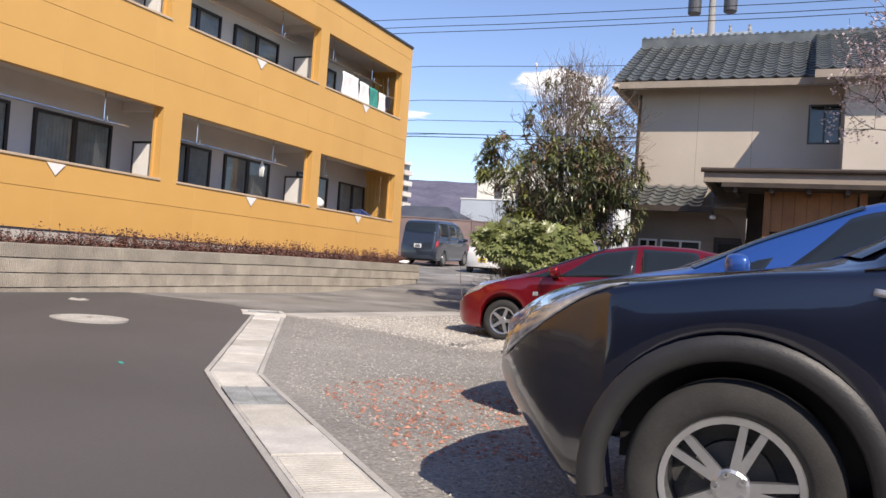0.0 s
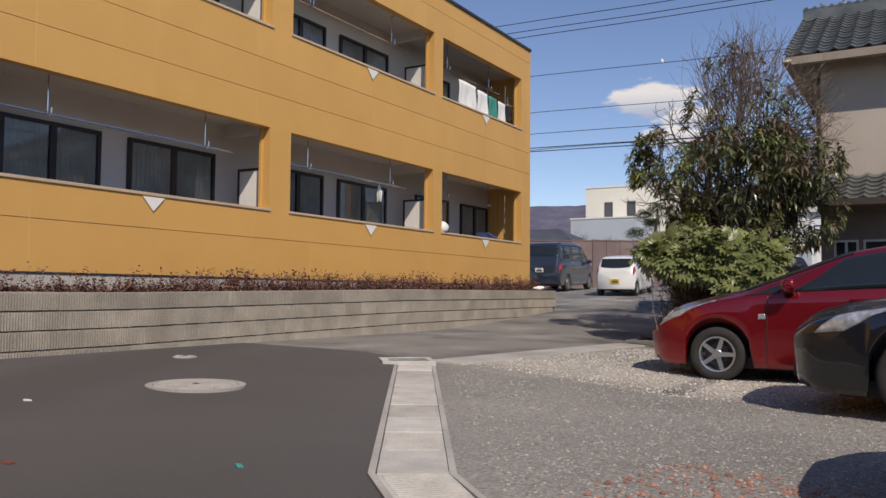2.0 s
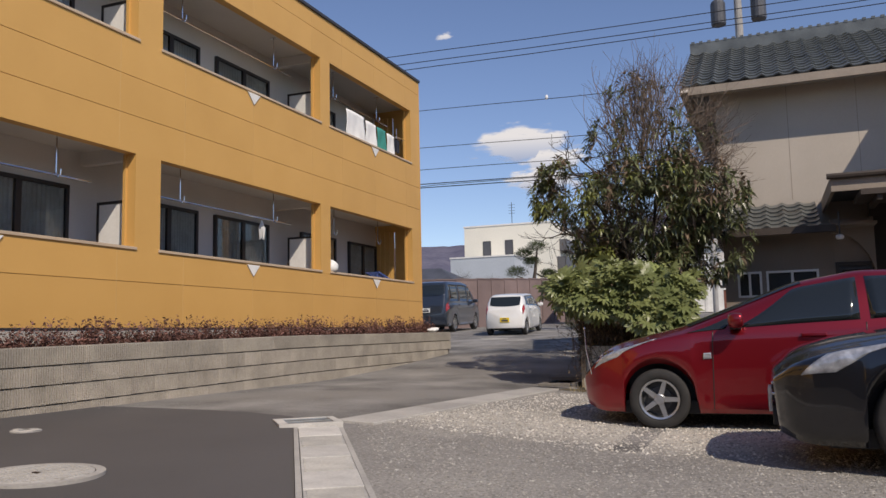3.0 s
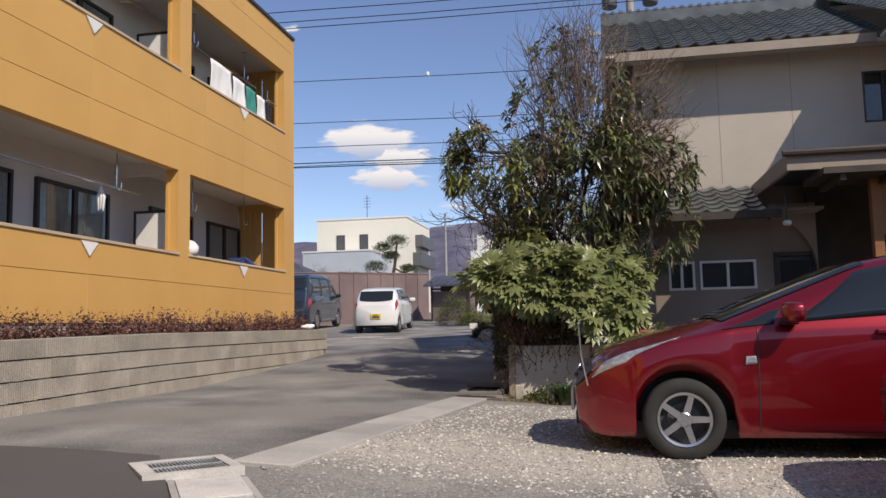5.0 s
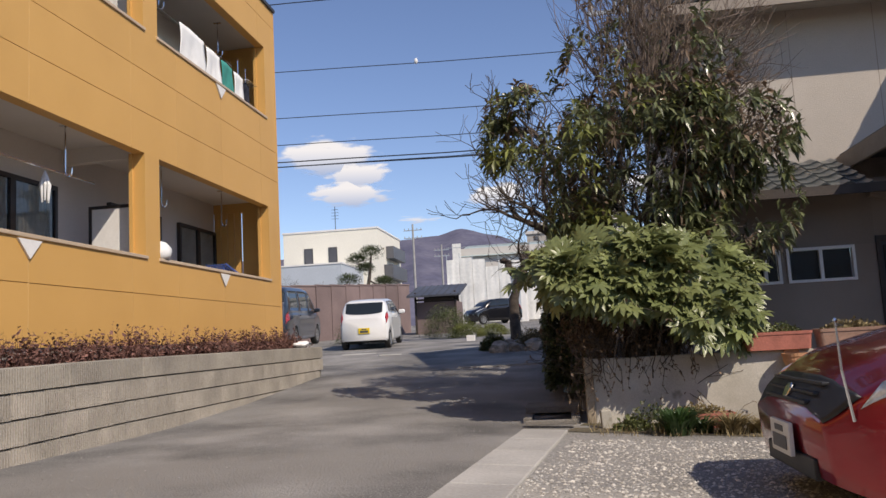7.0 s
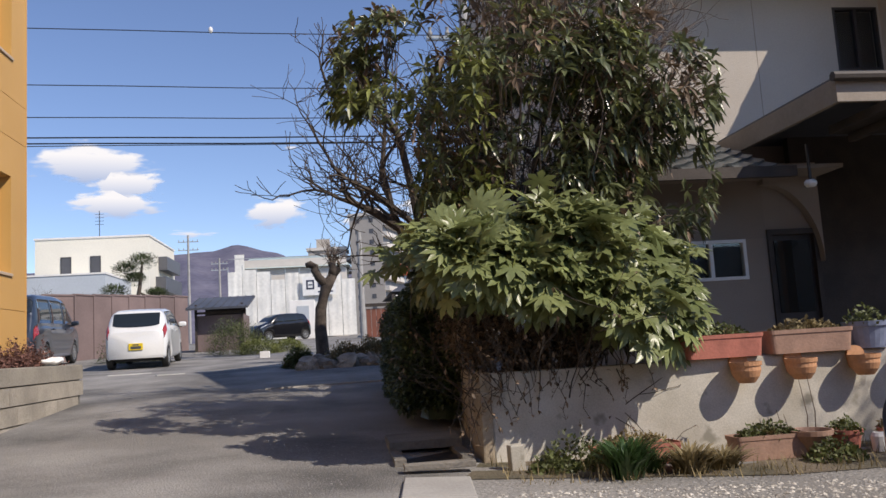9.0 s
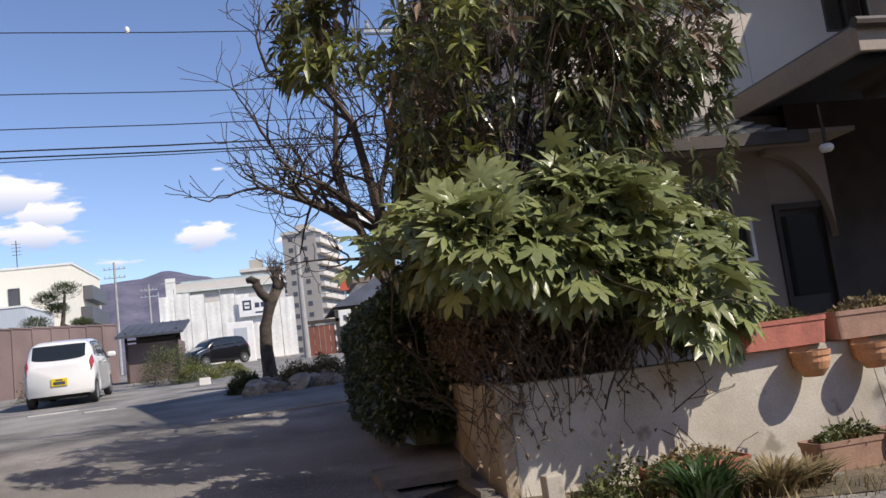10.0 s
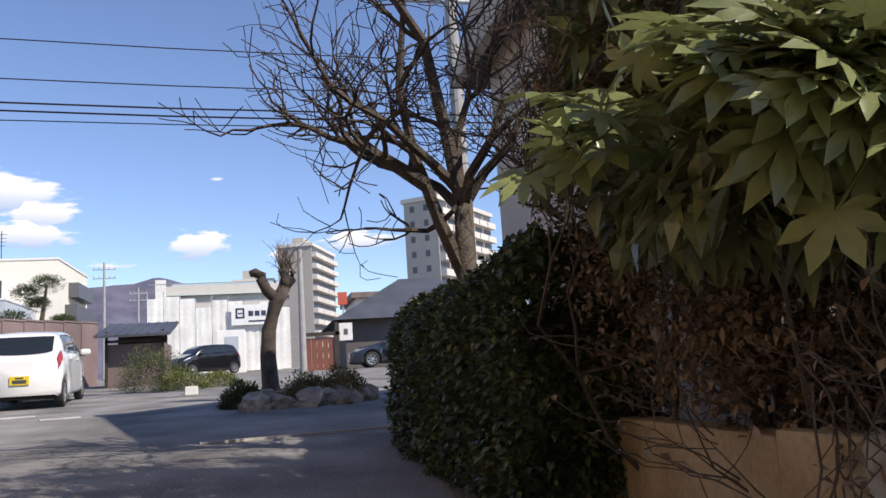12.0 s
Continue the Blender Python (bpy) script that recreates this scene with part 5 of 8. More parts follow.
def house():
    ob = thing("house", pose(0, 0, 0), "two storey beige stucco house with dark tiled roofs", "house")
    g0 = 0.0
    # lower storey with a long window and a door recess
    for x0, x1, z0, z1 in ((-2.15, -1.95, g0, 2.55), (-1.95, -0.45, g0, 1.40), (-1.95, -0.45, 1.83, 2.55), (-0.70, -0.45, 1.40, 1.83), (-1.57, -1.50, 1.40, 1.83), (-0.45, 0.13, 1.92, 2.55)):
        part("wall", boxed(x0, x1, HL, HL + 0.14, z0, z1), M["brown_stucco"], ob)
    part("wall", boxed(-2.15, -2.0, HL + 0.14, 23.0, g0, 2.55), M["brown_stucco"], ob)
    slider(ob, -1.50, -0.70, 1.40, 1.83, HL + 0.03, M["white_paint"], "white aluminium frame")
    slider(ob, -1.95, -1.57, 1.40, 1.83, HL + 0.03, M["white_paint"], "white aluminium frame")
    # dark glazed door beside the windows
    d = thing("door", pose(0, HL, 0))
    d.parent = ob
    part("door_leaf", boxed(-0.42, 0.10, 0.03, 0.07, 0.25, 1.86), M["dark_frame"], d, "dark brown glazed door")
    bm = bmesh.new()
    for x0, x1, z0, z1 in ((-0.45, -0.40, 0.25, 1.92), (0.08, 0.13, 0.25, 1.92), (-0.40, 0.08, 1.86, 1.92)):
        box(bm, x0, x1, -0.03, 0.08, z0, z1)
    part("door_frame", bm, M["dark_wood"], d)
    part("pane", boxed(-0.36, 0.04, 0.015, 0.025, 1.02, 1.80), M["car_glass"], d)
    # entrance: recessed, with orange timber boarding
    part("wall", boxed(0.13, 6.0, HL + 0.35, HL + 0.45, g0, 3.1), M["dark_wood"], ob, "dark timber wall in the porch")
    for i in range(7):
        x = 0.62 + i * 0.20
        part("board", boxed(x, x + 0.192, 15.98, 16.02, 2.0, 2.72), M["orange_wood"], ob, "orange timber boarding" if i == 0 else "")
    part("porch_post", boxed(0.50, 0.62, 15.92, 16.04, g0, 2.75, bevel=0.006), M["orange_wood"], ob, "orange timber post")
    part("porch_post", boxed(2.05, 2.17, 15.92, 16.04, g0, 2.75, bevel=0.006), M["orange_wood"], ob)
    # curved wing wall beside the porch
    bm = bmesh.new()
    arc = [(0.13, 2.62), (0.13, 1.55)] + [(0.13 - 0.62 + 0.62 * math.cos(a * math.pi / 20), 1.55 + 0.85 * math.sin(a * math.pi / 20)) for a in range(1, 11)] + [(-0.49, 2.62)]
    fr = [bm.verts.new((x, HL - 0.12, z)) for x, z in arc]
    bk = [bm.verts.new((x, HL - 0.004, z)) for x, z in arc]
    bm.faces.new(fr)
    bm.faces.new(bk[::-1])
    for k in range(len(arc)):
        j = (k + 1) % len(arc)
        bm.faces.new((fr[k], bk[k], bk[j], fr[j]))
    bmesh.ops.recalc_face_normals(bm, faces=bm.faces)
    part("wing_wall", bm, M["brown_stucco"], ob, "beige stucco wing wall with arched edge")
    # porch roof: two layered canopies with cream fascia
    part("porch_roof", boxed(-0.50, 6.0, 15.75, HU, 3.02, 3.10), M["slate_roof"], ob, "dark metal porch roof")
    part("fascia", boxed(-0.55, 6.0, 15.70, 15.75, 2.84, 3.06, bevel=0.006), M["cream_board"], ob, "cream painted fascia board")
    part("fascia", boxed(-0.55, -0.50, 15.75, HU, 2.84, 3.06, bevel=0.006), M["cream_board"], ob)
    bm = bmesh.new()
    tube(bm, [(-0.60, 15.66, 3.06), (6.0, 15.66, 3.06)], 0.045, 8)
    part("roof_gutter", bm, M["dark_wood"], ob, "dark rain gutter")
    part("porch_roof", boxed(-0.20, 6.0, 15.35, 16.4, 2.72, 2.80), M["dark_wood"], ob, "dark lower canopy")
    for i in range(9):
        part("rafter", boxed(0.0 + i * 0.6, 0.07 + i * 0.6, 15.40, 16.4, 2.64, 2.72), M["dark_wood"], ob)
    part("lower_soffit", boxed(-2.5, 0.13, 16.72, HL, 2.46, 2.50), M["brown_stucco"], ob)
    # lower tiled roof
    tiled_slope(ob, -2.55, -0.45, 16.62, 2.44, HU, 3.05)
    part("eave_board", boxed(-2.55, -0.45, 16.60, 16.66, 2.36, 2.47), M["dark_wood"], ob)
    # upper storey
    for x0, x1, z0, z1 in ((-2.28, 1.15, 2.4, 5.25), (1.15, 1.75, 2.4, 3.94), (1.15, 1.75, 4.75, 5.25), (1.75, 7.0, 2.4, 5.25)):
        part("wall", boxed(x0, x1, HU, HU + 0.16, z0, z1), M["stucco"], ob)
    part("wall", boxed(-2.28, -2.12, HU + 0.16, 23.5, 2.4, 5.25), M["stucco"], ob)
    for x in (-1.0, 0.1):
        part("wall_joint", boxed(x, x + 0.008, HU - 0.002, HU, 3.1, 5.2), M["brown_stucco"], ob)
    slider(ob, 1.15, 1.75, 3.94, 4.75, HU + 0.05, M["dark_frame"], "dark window frame")
    # projecting bay on the right, which shades the wall
    part("bay", boxed(1.78, 7.0, 17.05, HU, 3.06, 5.15), M["stucco"], ob, "beige stucco projecting bay")
    bm = bmesh.new()
    tube(bm, [(-2.22, HU - 0.05, 5.0), (-2.22, HU - 0.05, 3.0)], 0.03, 8)
    part("downpipe", bm, M["dark_wood"], ob, "dark downpipe")
    tiled_slope(ob, -2.75, 1.32, 17.50, 5.18, 20.6, 6.80)
    tiled_slope(ob, 1.22, 7.2, 16.62, 5.10, 20.6, 6.92)
    tube_bm = bmesh.new()
    box(tube_bm, -2.75, 7.2, 20.45, 20.78, 6.72, 6.98)
    for i in range(60):
        box(tube_bm, -2.72 + i * 0.164, -2.65 + i * 0.164, 20.44, 20.79, 6.96, 7.01)
    part("ridge", tube_bm, M["tile"], ob, "dark ridge tiles")
    bm = bmesh.new()
    box(bm, -2.72, 1.22, 17.48, 17.53, 5.03, 5.17)
    part("eave_board", bm, M["cream_board"], ob, "cream eave board")
    part("eave_board", boxed(1.22, 7.0, 16.60, 16.66, 4.95, 5.10), M["cream_board"], ob)
    part("soffit", boxed(1.22, 7.0, 16.66, 17.34, 5.02, 5.08), M["stucco"], ob)
    bm = bmesh.new()
    v = [bm.verts.new(p) for p in ((-2.72, 17.53, 5.10), (7.0, 17.53, 5.10), (7.0, HU + 0.1, 5.22), (-2.72, HU + 0.1, 5.22), (-2.72, 17.53, 5.04), (7.0, 17.53, 5.04), (7.0, HU + 0.1, 5.16), (-2.72, HU + 0.1, 5.16))]
    for f in ((0, 1, 2, 3), (4, 7, 6, 5), (0, 4, 5, 1), (1, 5, 6, 2), (2, 6, 7, 3), (3, 7, 4, 0)):
        bm.faces.new([v[i] for i in f])
    part("soffit", bm, M["stucco"], ob)
    bm = bmesh.new()
    v = [bm.verts.new(p) for p in ((-2.74, 17.3, 5.04), (-2.74, 20.6, 6.74), (-2.74, 23.9, 5.04), (-2.60, 17.3, 5.04), (-2.60, 20.6, 6.74), (-2.60, 23.9, 5.04))]
    for f in ((0, 1, 2), (3, 5, 4), (0, 3, 4, 1), (1, 4, 5, 2), (2, 5, 3, 0)):
        bm.faces.new([v[i] for i in f])
    part("gable", bm, M["stucco"], ob)
    bm = bmesh.new()
    v = [bm.verts.new(p) for p in ((-2.75, 20.6, 6.78), (7.2, 20.6, 6.78), (7.2, 24.0, 5.05), (-2.75, 24.0, 5.05))]
    bm.faces.new(v)
    part("back_slope", bm, M["tile"], ob)
    # round porch lamp
    lamp = thing("porch_lamp", pose(-0.42, 16.45, 2.24) @ Matrix.Diagonal((0.7, 0.7, 0.8, 1)))
    lamp.parent = ob
    bm = bmesh.new()
    rings = lathe(bm, [(0.02, 0.06), (0.06, 0.055), (0.085, 0.03), (0.085, 0.0), (0.06, -0.03), (0.01, -0.035)], 20)
    bm.faces.new(rings[-1])
    part("shade", bm, M["white_paint"], lamp, "round white glass shade", smooth=True)
    part("stem", boxed(-0.015, 0.015, -0.015, 0.015, 0.05, 0.50), M["dark_frame"], lamp)


house()


# ---------------------------------------------------------------- garden wall, pots
GW = 14.78


def garden_wall():
    ob = thing("wall_north", pose(0, 0, 0), "low weathered concrete garden wall with brown corner post", "wall", kind="structure")
    bm = boxed(-4.03, 6.0, GW, GW + 0.15, -0.2, 0.68, bevel=0.012)
    part("wall_panel", bm, M["garden_wall"], ob)
    part("corner_post", boxed(-4.11, -4.03, GW - 0.012, GW + 0.34, -0.2, 0.69, bevel=0.014), M["brown_post"], ob, "brown rendered corner post")
    bm = boxed(-4.108, -3.96, GW + 0.34, 16.9, -0.2, 0.67, bevel=0.012)
    for v in bm.verts:
        v.co.x += 0.09 * (v.co.y - GW - 0.34)
    part("wall_panel", bm, M["brown_post"], ob)
    pit = thing("drain_pit", pose(0, 0, 0), "open concrete drain pit with a loose plank", "drain", kind="structure")
    z = ground_z(-4.4, 15.0)
    bm = bmesh.new()
    for a in ((-4.72, -4.64, 14.75, 15.55), (-4.26, -4.18, 14.75, 15.55), (-4.64, -4.26, 15.47, 15.55)):
        box(bm, *a, z - 0.3, z + 0.05)
    box(bm, -4.72, -4.18, 15.30, 15.9, z + 0.05, z + 0.11)
    # rim and plank are darkened: the shade on them is put into the colour
    part("rim", bm, M["dark_concrete"], pit)
    # near-black plate on the ground paints the shaded inside of the pit
    part("pit", boxed(-4.64, -4.26, 14.76, 15.5, z + 0.004, z + 0.012), M["dark_frame"], pit)
    part("plank", boxed(-4.68, -4.22, 14.42, 14.52, z + 0.02, z + 0.06, bevel=0.006, m=None), M["dark_concrete"], pit, "weathered loose plank with shade in its colour")
    bm = boxed(-0.07, 0.07, -0.05, 0.05, -0.1, 0.19, bevel=0.012)
    for v in bm.verts:
        v.co += Vector((1, 1, 1)) * 0.008 * noise.noise(v.co * 12)
    st = part("stone", bm, M["garden_wall"])
    st.matrix_basis = pose(-3.95, 14.46, ground_z(-3.95, 14.46) + 0.03, 4, -3, 12) @ Matrix.Diagonal((0.7, 0.7, 0.78, 1))
    tagged(st, "upright pale stone at the foot of the wall", "stone")


garden_wall()


def tuft(parent, n, r, h, material, name="leaves", seed=1, w=0.012, droop=0.5, base=0.05):
    """A tuft of strap leaves about the parent's origin."""
    q = random.Random(seed)
    verts, faces = [], []
    for _ in range(n):
        a = q.uniform(0, 6.283)
        br = q.uniform(0, base)
        L = h * q.uniform(0.6, 1.05)
        out = r * q.uniform(0.25, 1.0)
        p0 = Vector((br * math.cos(a), br * math.sin(a), 0))
        side = Vector((-math.sin(a), math.cos(a), 0)) * w * q.uniform(0.7, 1.2)
        prev = None
        for k in range(5):
            t = k / 4
            p = p0 + Vector((math.cos(a), math.sin(a), 0)) * out * t ** 1.4 + Vector((0, 0, 1)) * L * (t - droop * t * t * 0.6)
            ww = side * (1 - t ** 2 * 0.95)
            i = len(verts)
            verts += [tuple(p - ww), tuple(p + ww)]
            if prev is not None:
                faces.append((prev, prev + 1, i + 1, i))
            prev = i
    return cloud_mesh(name, verts, faces, material, parent)


def mound(parent, rx, ry, h, n, material, name="foliage", seed=1, leaf=0.035):
    """A low heap of small leaves."""
    q = random.Random(seed)
    verts, faces = [], []
    for _ in range(n):
        a, u = q.uniform(0, 6.283), math.sqrt(q.random())
        z = h * (1 - u ** 2.2) * q.uniform(0.3, 1.1)
        c = Vector((rx * u * math.cos(a), ry * u * math.sin(a), z))
        d = Vector((q.gauss(0, 1), q.gauss(0, 1), q.gauss(0.4, 0.7))).normalized()
        s = d.cross(Vector((q.gauss(0, 1), q.gauss(0, 1), q.gauss(0, 1)))).normalized()
        L = leaf * q.uniform(0.6, 1.3)
        i = len(verts)
        verts += [tuple(c), tuple(c + d * L * 0.5 + s * L * 0.3), tuple(c + d * L), tuple(c + d * L * 0.5 - s * L * 0.3)]
        faces.append((i, i + 1, i + 2, i + 3))
    return cloud_mesh(name, verts, faces, material, parent)


def trough(x, y, z, L, W, H, material, label, rot=0, plants="bush", seed=1, group="planters on the garden wall"):
    ob = thing("planter", pose(x, y, z, 0, 0, rot), label, "planter", group)
    bm = bmesh.new()
    t = 0.85
    rings = []
    for s, zz in ((t, 0.0), (t + 0.10, H * 0.82), (1.0, H * 0.83), (1.02, H), (0.95, H), (0.93, H * 0.86)):
        hx, hy = L / 2 * (1 - (1 - s) * W / L), W / 2 * s
        hx = L / 2 - (1 - s) * W / 2
        ring = []
        for cx, cy, a0 in ((1, 1, 0), (-1, 1, 90), (-1, -1, 180), (1, -1, 270)):
            for k in range(4):
                a = radians(a0 + k * 30)
                rr = 0.03
                ring.append(bm.verts.new((cx * (hx - rr) + rr * math.cos(a), cy * (hy - rr) + rr * math.sin(a), zz)))
        rings.append(ring)
    for r0, r1 in zip(rings, rings[1:]):
        for k in range(16):
            bm.faces.new((r0[k], r0[(k + 1) % 16], r1[(k + 1) % 16], r1[k]))
    bm.faces.new(rings[0][::-1])
    part("trough", bm, material, ob)
    part("soil", boxed(-L / 2 + 0.03, L / 2 - 0.03, -W / 2 + 0.02, W / 2 - 0.02, H * 0.80, H * 0.87), M["soil"], ob)
    if plants:
        p = mound(ob, L * 0.45, W * 0.42, 0.10, 420, M[plants], "foliage", seed)
        p.location = (0, 0, H * 0.86)
        p2 = tuft(ob, 60, 0.12, 0.11, M["dry_grass"], "dry_grass", seed + 3, 0.004)
        p2.location = (L * 0.1, 0, H * 0.86)
    return ob


def round_pot(x, y, z, r, H, material, label, plant=None, seed=1, flare=0.72, hang=False, group="flower pots"):
    ob = thing("flower_pot", pose(x, y, z), label, "flower pot", group)
    bm = bmesh.new()
    waist = [(r * 0.80, H * 0.30), (r * 0.94, H * 0.58)] if hang else []
    lathe(bm, [(r * flare * 0.3, 0.0), (r * flare, 0.002)] + waist + [(r * 0.93, H * 0.80), (r * 1.0, H * 0.81), (r * 1.03, H), (r * 0.94, H), (r * 0.88, H * 0.84), (0.01, H * 0.82)], 24)
    part("pot", bm, material, ob, smooth=False)
    if hang:
        bm = bmesh.new()
        back = [(-r * 0.45, H * 0.35), (r * 0.45, H * 0.35)] + [(r * 0.62 * math.cos(a * math.pi / 10), H * 1.0 + H * 0.42 * math.sin(a * math.pi / 10)) for a in range(11)]
        rows = [[bm.verts.new((u, v, w)) for u, w in back] for v in (r * 0.82, r + 0.005)]
        bm.faces.new(rows[0])
        bm.faces.new(rows[1][::-1])
        for k in range(len(back)):
            j = (k + 1) % len(back)
            bm.faces.new((rows[0][j], rows[0][k], rows[1][k], rows[1][j]))
        part("back_plate", bm, material, ob)
    bm = bmesh.new()
    rings = lathe(bm, [(r * 0.9, H * 0.84), (r * 0.5, H * 0.88), (r * 0.1, H * 0.87)], 16)
    bm.faces.new(rings[-1])
    part("soil", bm, M["soil"], ob)
    if plant:
        p = mound(ob, r * 1.0, r * 1.0, r * 0.8, 260, M[plant], "plant", seed)
        p.location = (0, 0, H * 0.86)
    return ob


def pots():
    z = 0.684
    trough(-2.33, GW + 0.03, z, 0.60, 0.24, 0.165, M["terracotta"], "terracotta trough planter on the garden wall", 2, "bush", 1)
    trough(-1.655, GW + 0.04, z, 0.63, 0.26, 0.17, M["brown_planter"], "faded brown trough planter on the garden wall", -3, "dry_grass", 2)
    round_pot(-1.14, GW + 0.05, z, 0.17, 0.20, M["blue_pot"], "blue grey glazed pot on the garden wall", "bush", 3)
    for i, (x, lab) in enumerate(((-2.22, "orange clay half pot hung on the garden wall"), (-1.80, "orange clay wall pot with scalloped back"), (-1.31, "orange clay half pot hung on the garden wall"), (-0.90, "orange clay half pot hung on the garden wall"))):
        round_pot(x, GW - 0.125, 0.50, 0.110, 0.150, M["orange_pot"], lab, None, i, 0.5, True, "pots hung on the garden wall")
    g = lambda x, y: ground_z(x, y) + 0.02
    trough(-2.22, 14.46, g(-2.2, 14.4), 0.52, 0.20, 0.16, M["brown_planter"], "dusty brown trough planter with low plants", 0, "bush", 7, "pots by the wall foot")
    trough(-3.12, 14.54, g(-3.0, 14.5), 0.60, 0.22, 0.13, M["terracotta"], "terracotta trough half hidden in weeds", 4, "dry_grass", 8, "pots by the wall foot")
    round_pot(-1.93, 14.42, g(-1.7, 14.4), 0.145, 0.17, M["brown_planter"], "brown footed urn pot by the wall", None, 4, 0.35)
    round_pot(-1.66, 14.46, g(-1.4, 14.4), 0.12, 0.15, M["terracotta"], "terracotta pot with a green mound plant", "bush", 5)
    round_pot(-1.27, 14.44, g(-1.0, 14.4), 0.13, 0.14, M["terracotta"], "terracotta pot with dry plants", "dry_grass", 6)
    ob = thing("watering_can", pose(-1.47, 14.36, g(-1.2, 14.3)), "small white plastic watering can", "watering can")
    bm = bmesh.new()
    rings = lathe(bm, [(0.05, 0), (0.055, 0.10), (0.04, 0.125), (0.02, 0.127)], 14)
    bm.faces.new(rings[0][::-1])
    part("can", bm, M["white_paint"], ob)
    bm = bmesh.new()
    tube(bm, [(0.04, 0, 0.04), (0.09, 0, 0.11), (0.10, 0, 0.15)], 0.009, 6)
    part("spout", bm, M["white_paint"], ob)
    # daffodil clump, dry tufts, weeds
    for i, (x, y, n, r, h, mat_, lab) in enumerate(((-3.38, 13.98, 330, 0.24, 0.40, "blade", "clump of dark green daffodil leaves"), (-2.93, 14.10, 230, 0.27, 0.30, "dry_grass", "arching yellow green lily tuft"),
                                                    (-3.16, 14.2, 120, 0.18, 0.24, "blade", "small clump of green strap leaves"), (-2.66, 14.22, 140, 0.22, 0.24, "dry_grass", "arching dry grass tuft"), (-0.6, 14.2, 140, 0.2, 0.3, "blade", "clump of green strap leaves"))):
        ob = thing("plant", pose(x, y, g(x, y) - 0.01), lab + " by the garden wall", "plant", "clumps by the garden wall")
        tuft(ob, n, r, h, M[mat_], "leaves", i + 20, 0.011, 0.75, 0.10)
    for i, (x, y, s) in enumerate(((-3.55, 14.50, 0.30), (-3.35, 14.35, 0.22), (-1.9, 14.2, 0.2), (-3.75, 14.3, 0.16))):
        ob = thing("weed", pose(x, y, g(x, y) - 0.01), "low leafy green weed at the wall foot", "weed", "weeds")
        mound(ob, s, s * 0.8, s * 0.7, 420, M["bush"], "leaves", i + 40, 0.04)
    q = random.Random(9)
    verts, faces = [], []
    for _ in range(1800):
        x = q.uniform(-4.1, 3.0)
        y = q.uniform(13.75, 14.7)
        p = Vector((x, y, ground_z(x, y) + 0.02))
        a = q.uniform(0, 6.28)
        h = q.uniform(0.02, 0.10)
        d = Vector((math.cos(a), math.sin(a), 0))
        s = Vector((-d.y, d.x, 0)) * 0.004
        i = len(verts)
        verts += [tuple(p - s), tuple(p + s), tuple(p + d * h * 0.6 + Vector((0, 0, h)))]
        faces.append((i, i + 1, i + 2))
    tagged(cloud_mesh("grass", verts, faces, M["dry_grass"]), "sparse dry grass along the garden wall", "grass", kind="stuff")
    # thin bare stems at the wall
    for x, h in ((-1.86, 0.5), (-1.80, 0.55), (-2.05, 0.3), (-2.0, 0.27)):
        bm = bmesh.new()
        tube(bm, [(0, 0, 0), (0.02, 0, h * 0.5), (-0.01, 0.01, h)], [0.006, 0.004, 0.002], 5)
        ob = part("stem", bm, M["twig"])
        ob.matrix_basis = pose(x, 14.58, g(x, 14.58) - 0.01)
        tagged(ob, "thin bare plant stem against the garden wall", "stem", "bare stems")


pots()


# ---------------------------------------------------------------- trees and shrubs
def leaf_cloud(centres, dirs, length, width, fold=0.25, droop=0.35, jitter=0.3, seed=0):
    """Folded, drooping leaves (four faces each) at centres, pointing along dirs."""
    r = np.random.RandomState(seed)
    c = np.asarray(centres, float)
    d = np.asarray(dirs, float)
    n = len(c)
    d = d / np.linalg.norm(d, axis=1, keepdims=True)
    up = np.tile([0, 0, 1.0], (n, 1)) + r.normal(0, jitter, (n, 3))
    s = np.cross(d, up)
    s /= np.linalg.norm(s, axis=1, keepdims=True) + 1e-9
    nrm = np.cross(s, d)
    L = (length * r.uniform(0.65, 1.2, n))[:, None]
    W = (width * r.uniform(0.75, 1.2, n))[:, None]
    down = np.array([0, 0, -1.0])
    base = c
    mid = c + d * L * 0.5 + nrm * 0.02 * L + down * L * droop * 0.22
    tip = c + d * L * 0.95 + down * L * droop
    l = mid + s * W * 0.5 + nrm * W * fold * 0.5
    rr = mid - s * W * 0.5 + nrm * W * fold * 0.5
    v = np.stack([base, l, tip, rr, mid], 1).reshape(-1, 3)
    i = np.arange(n)[:, None] * 5
    f = np.concatenate([i + np.array([[0, 4, 1]]), i + np.array([[1, 4, 2]]), i + np.array([[2, 4, 3]]), i + np.array([[3, 4, 0]])], 0)
    return v.tolist(), f.tolist()


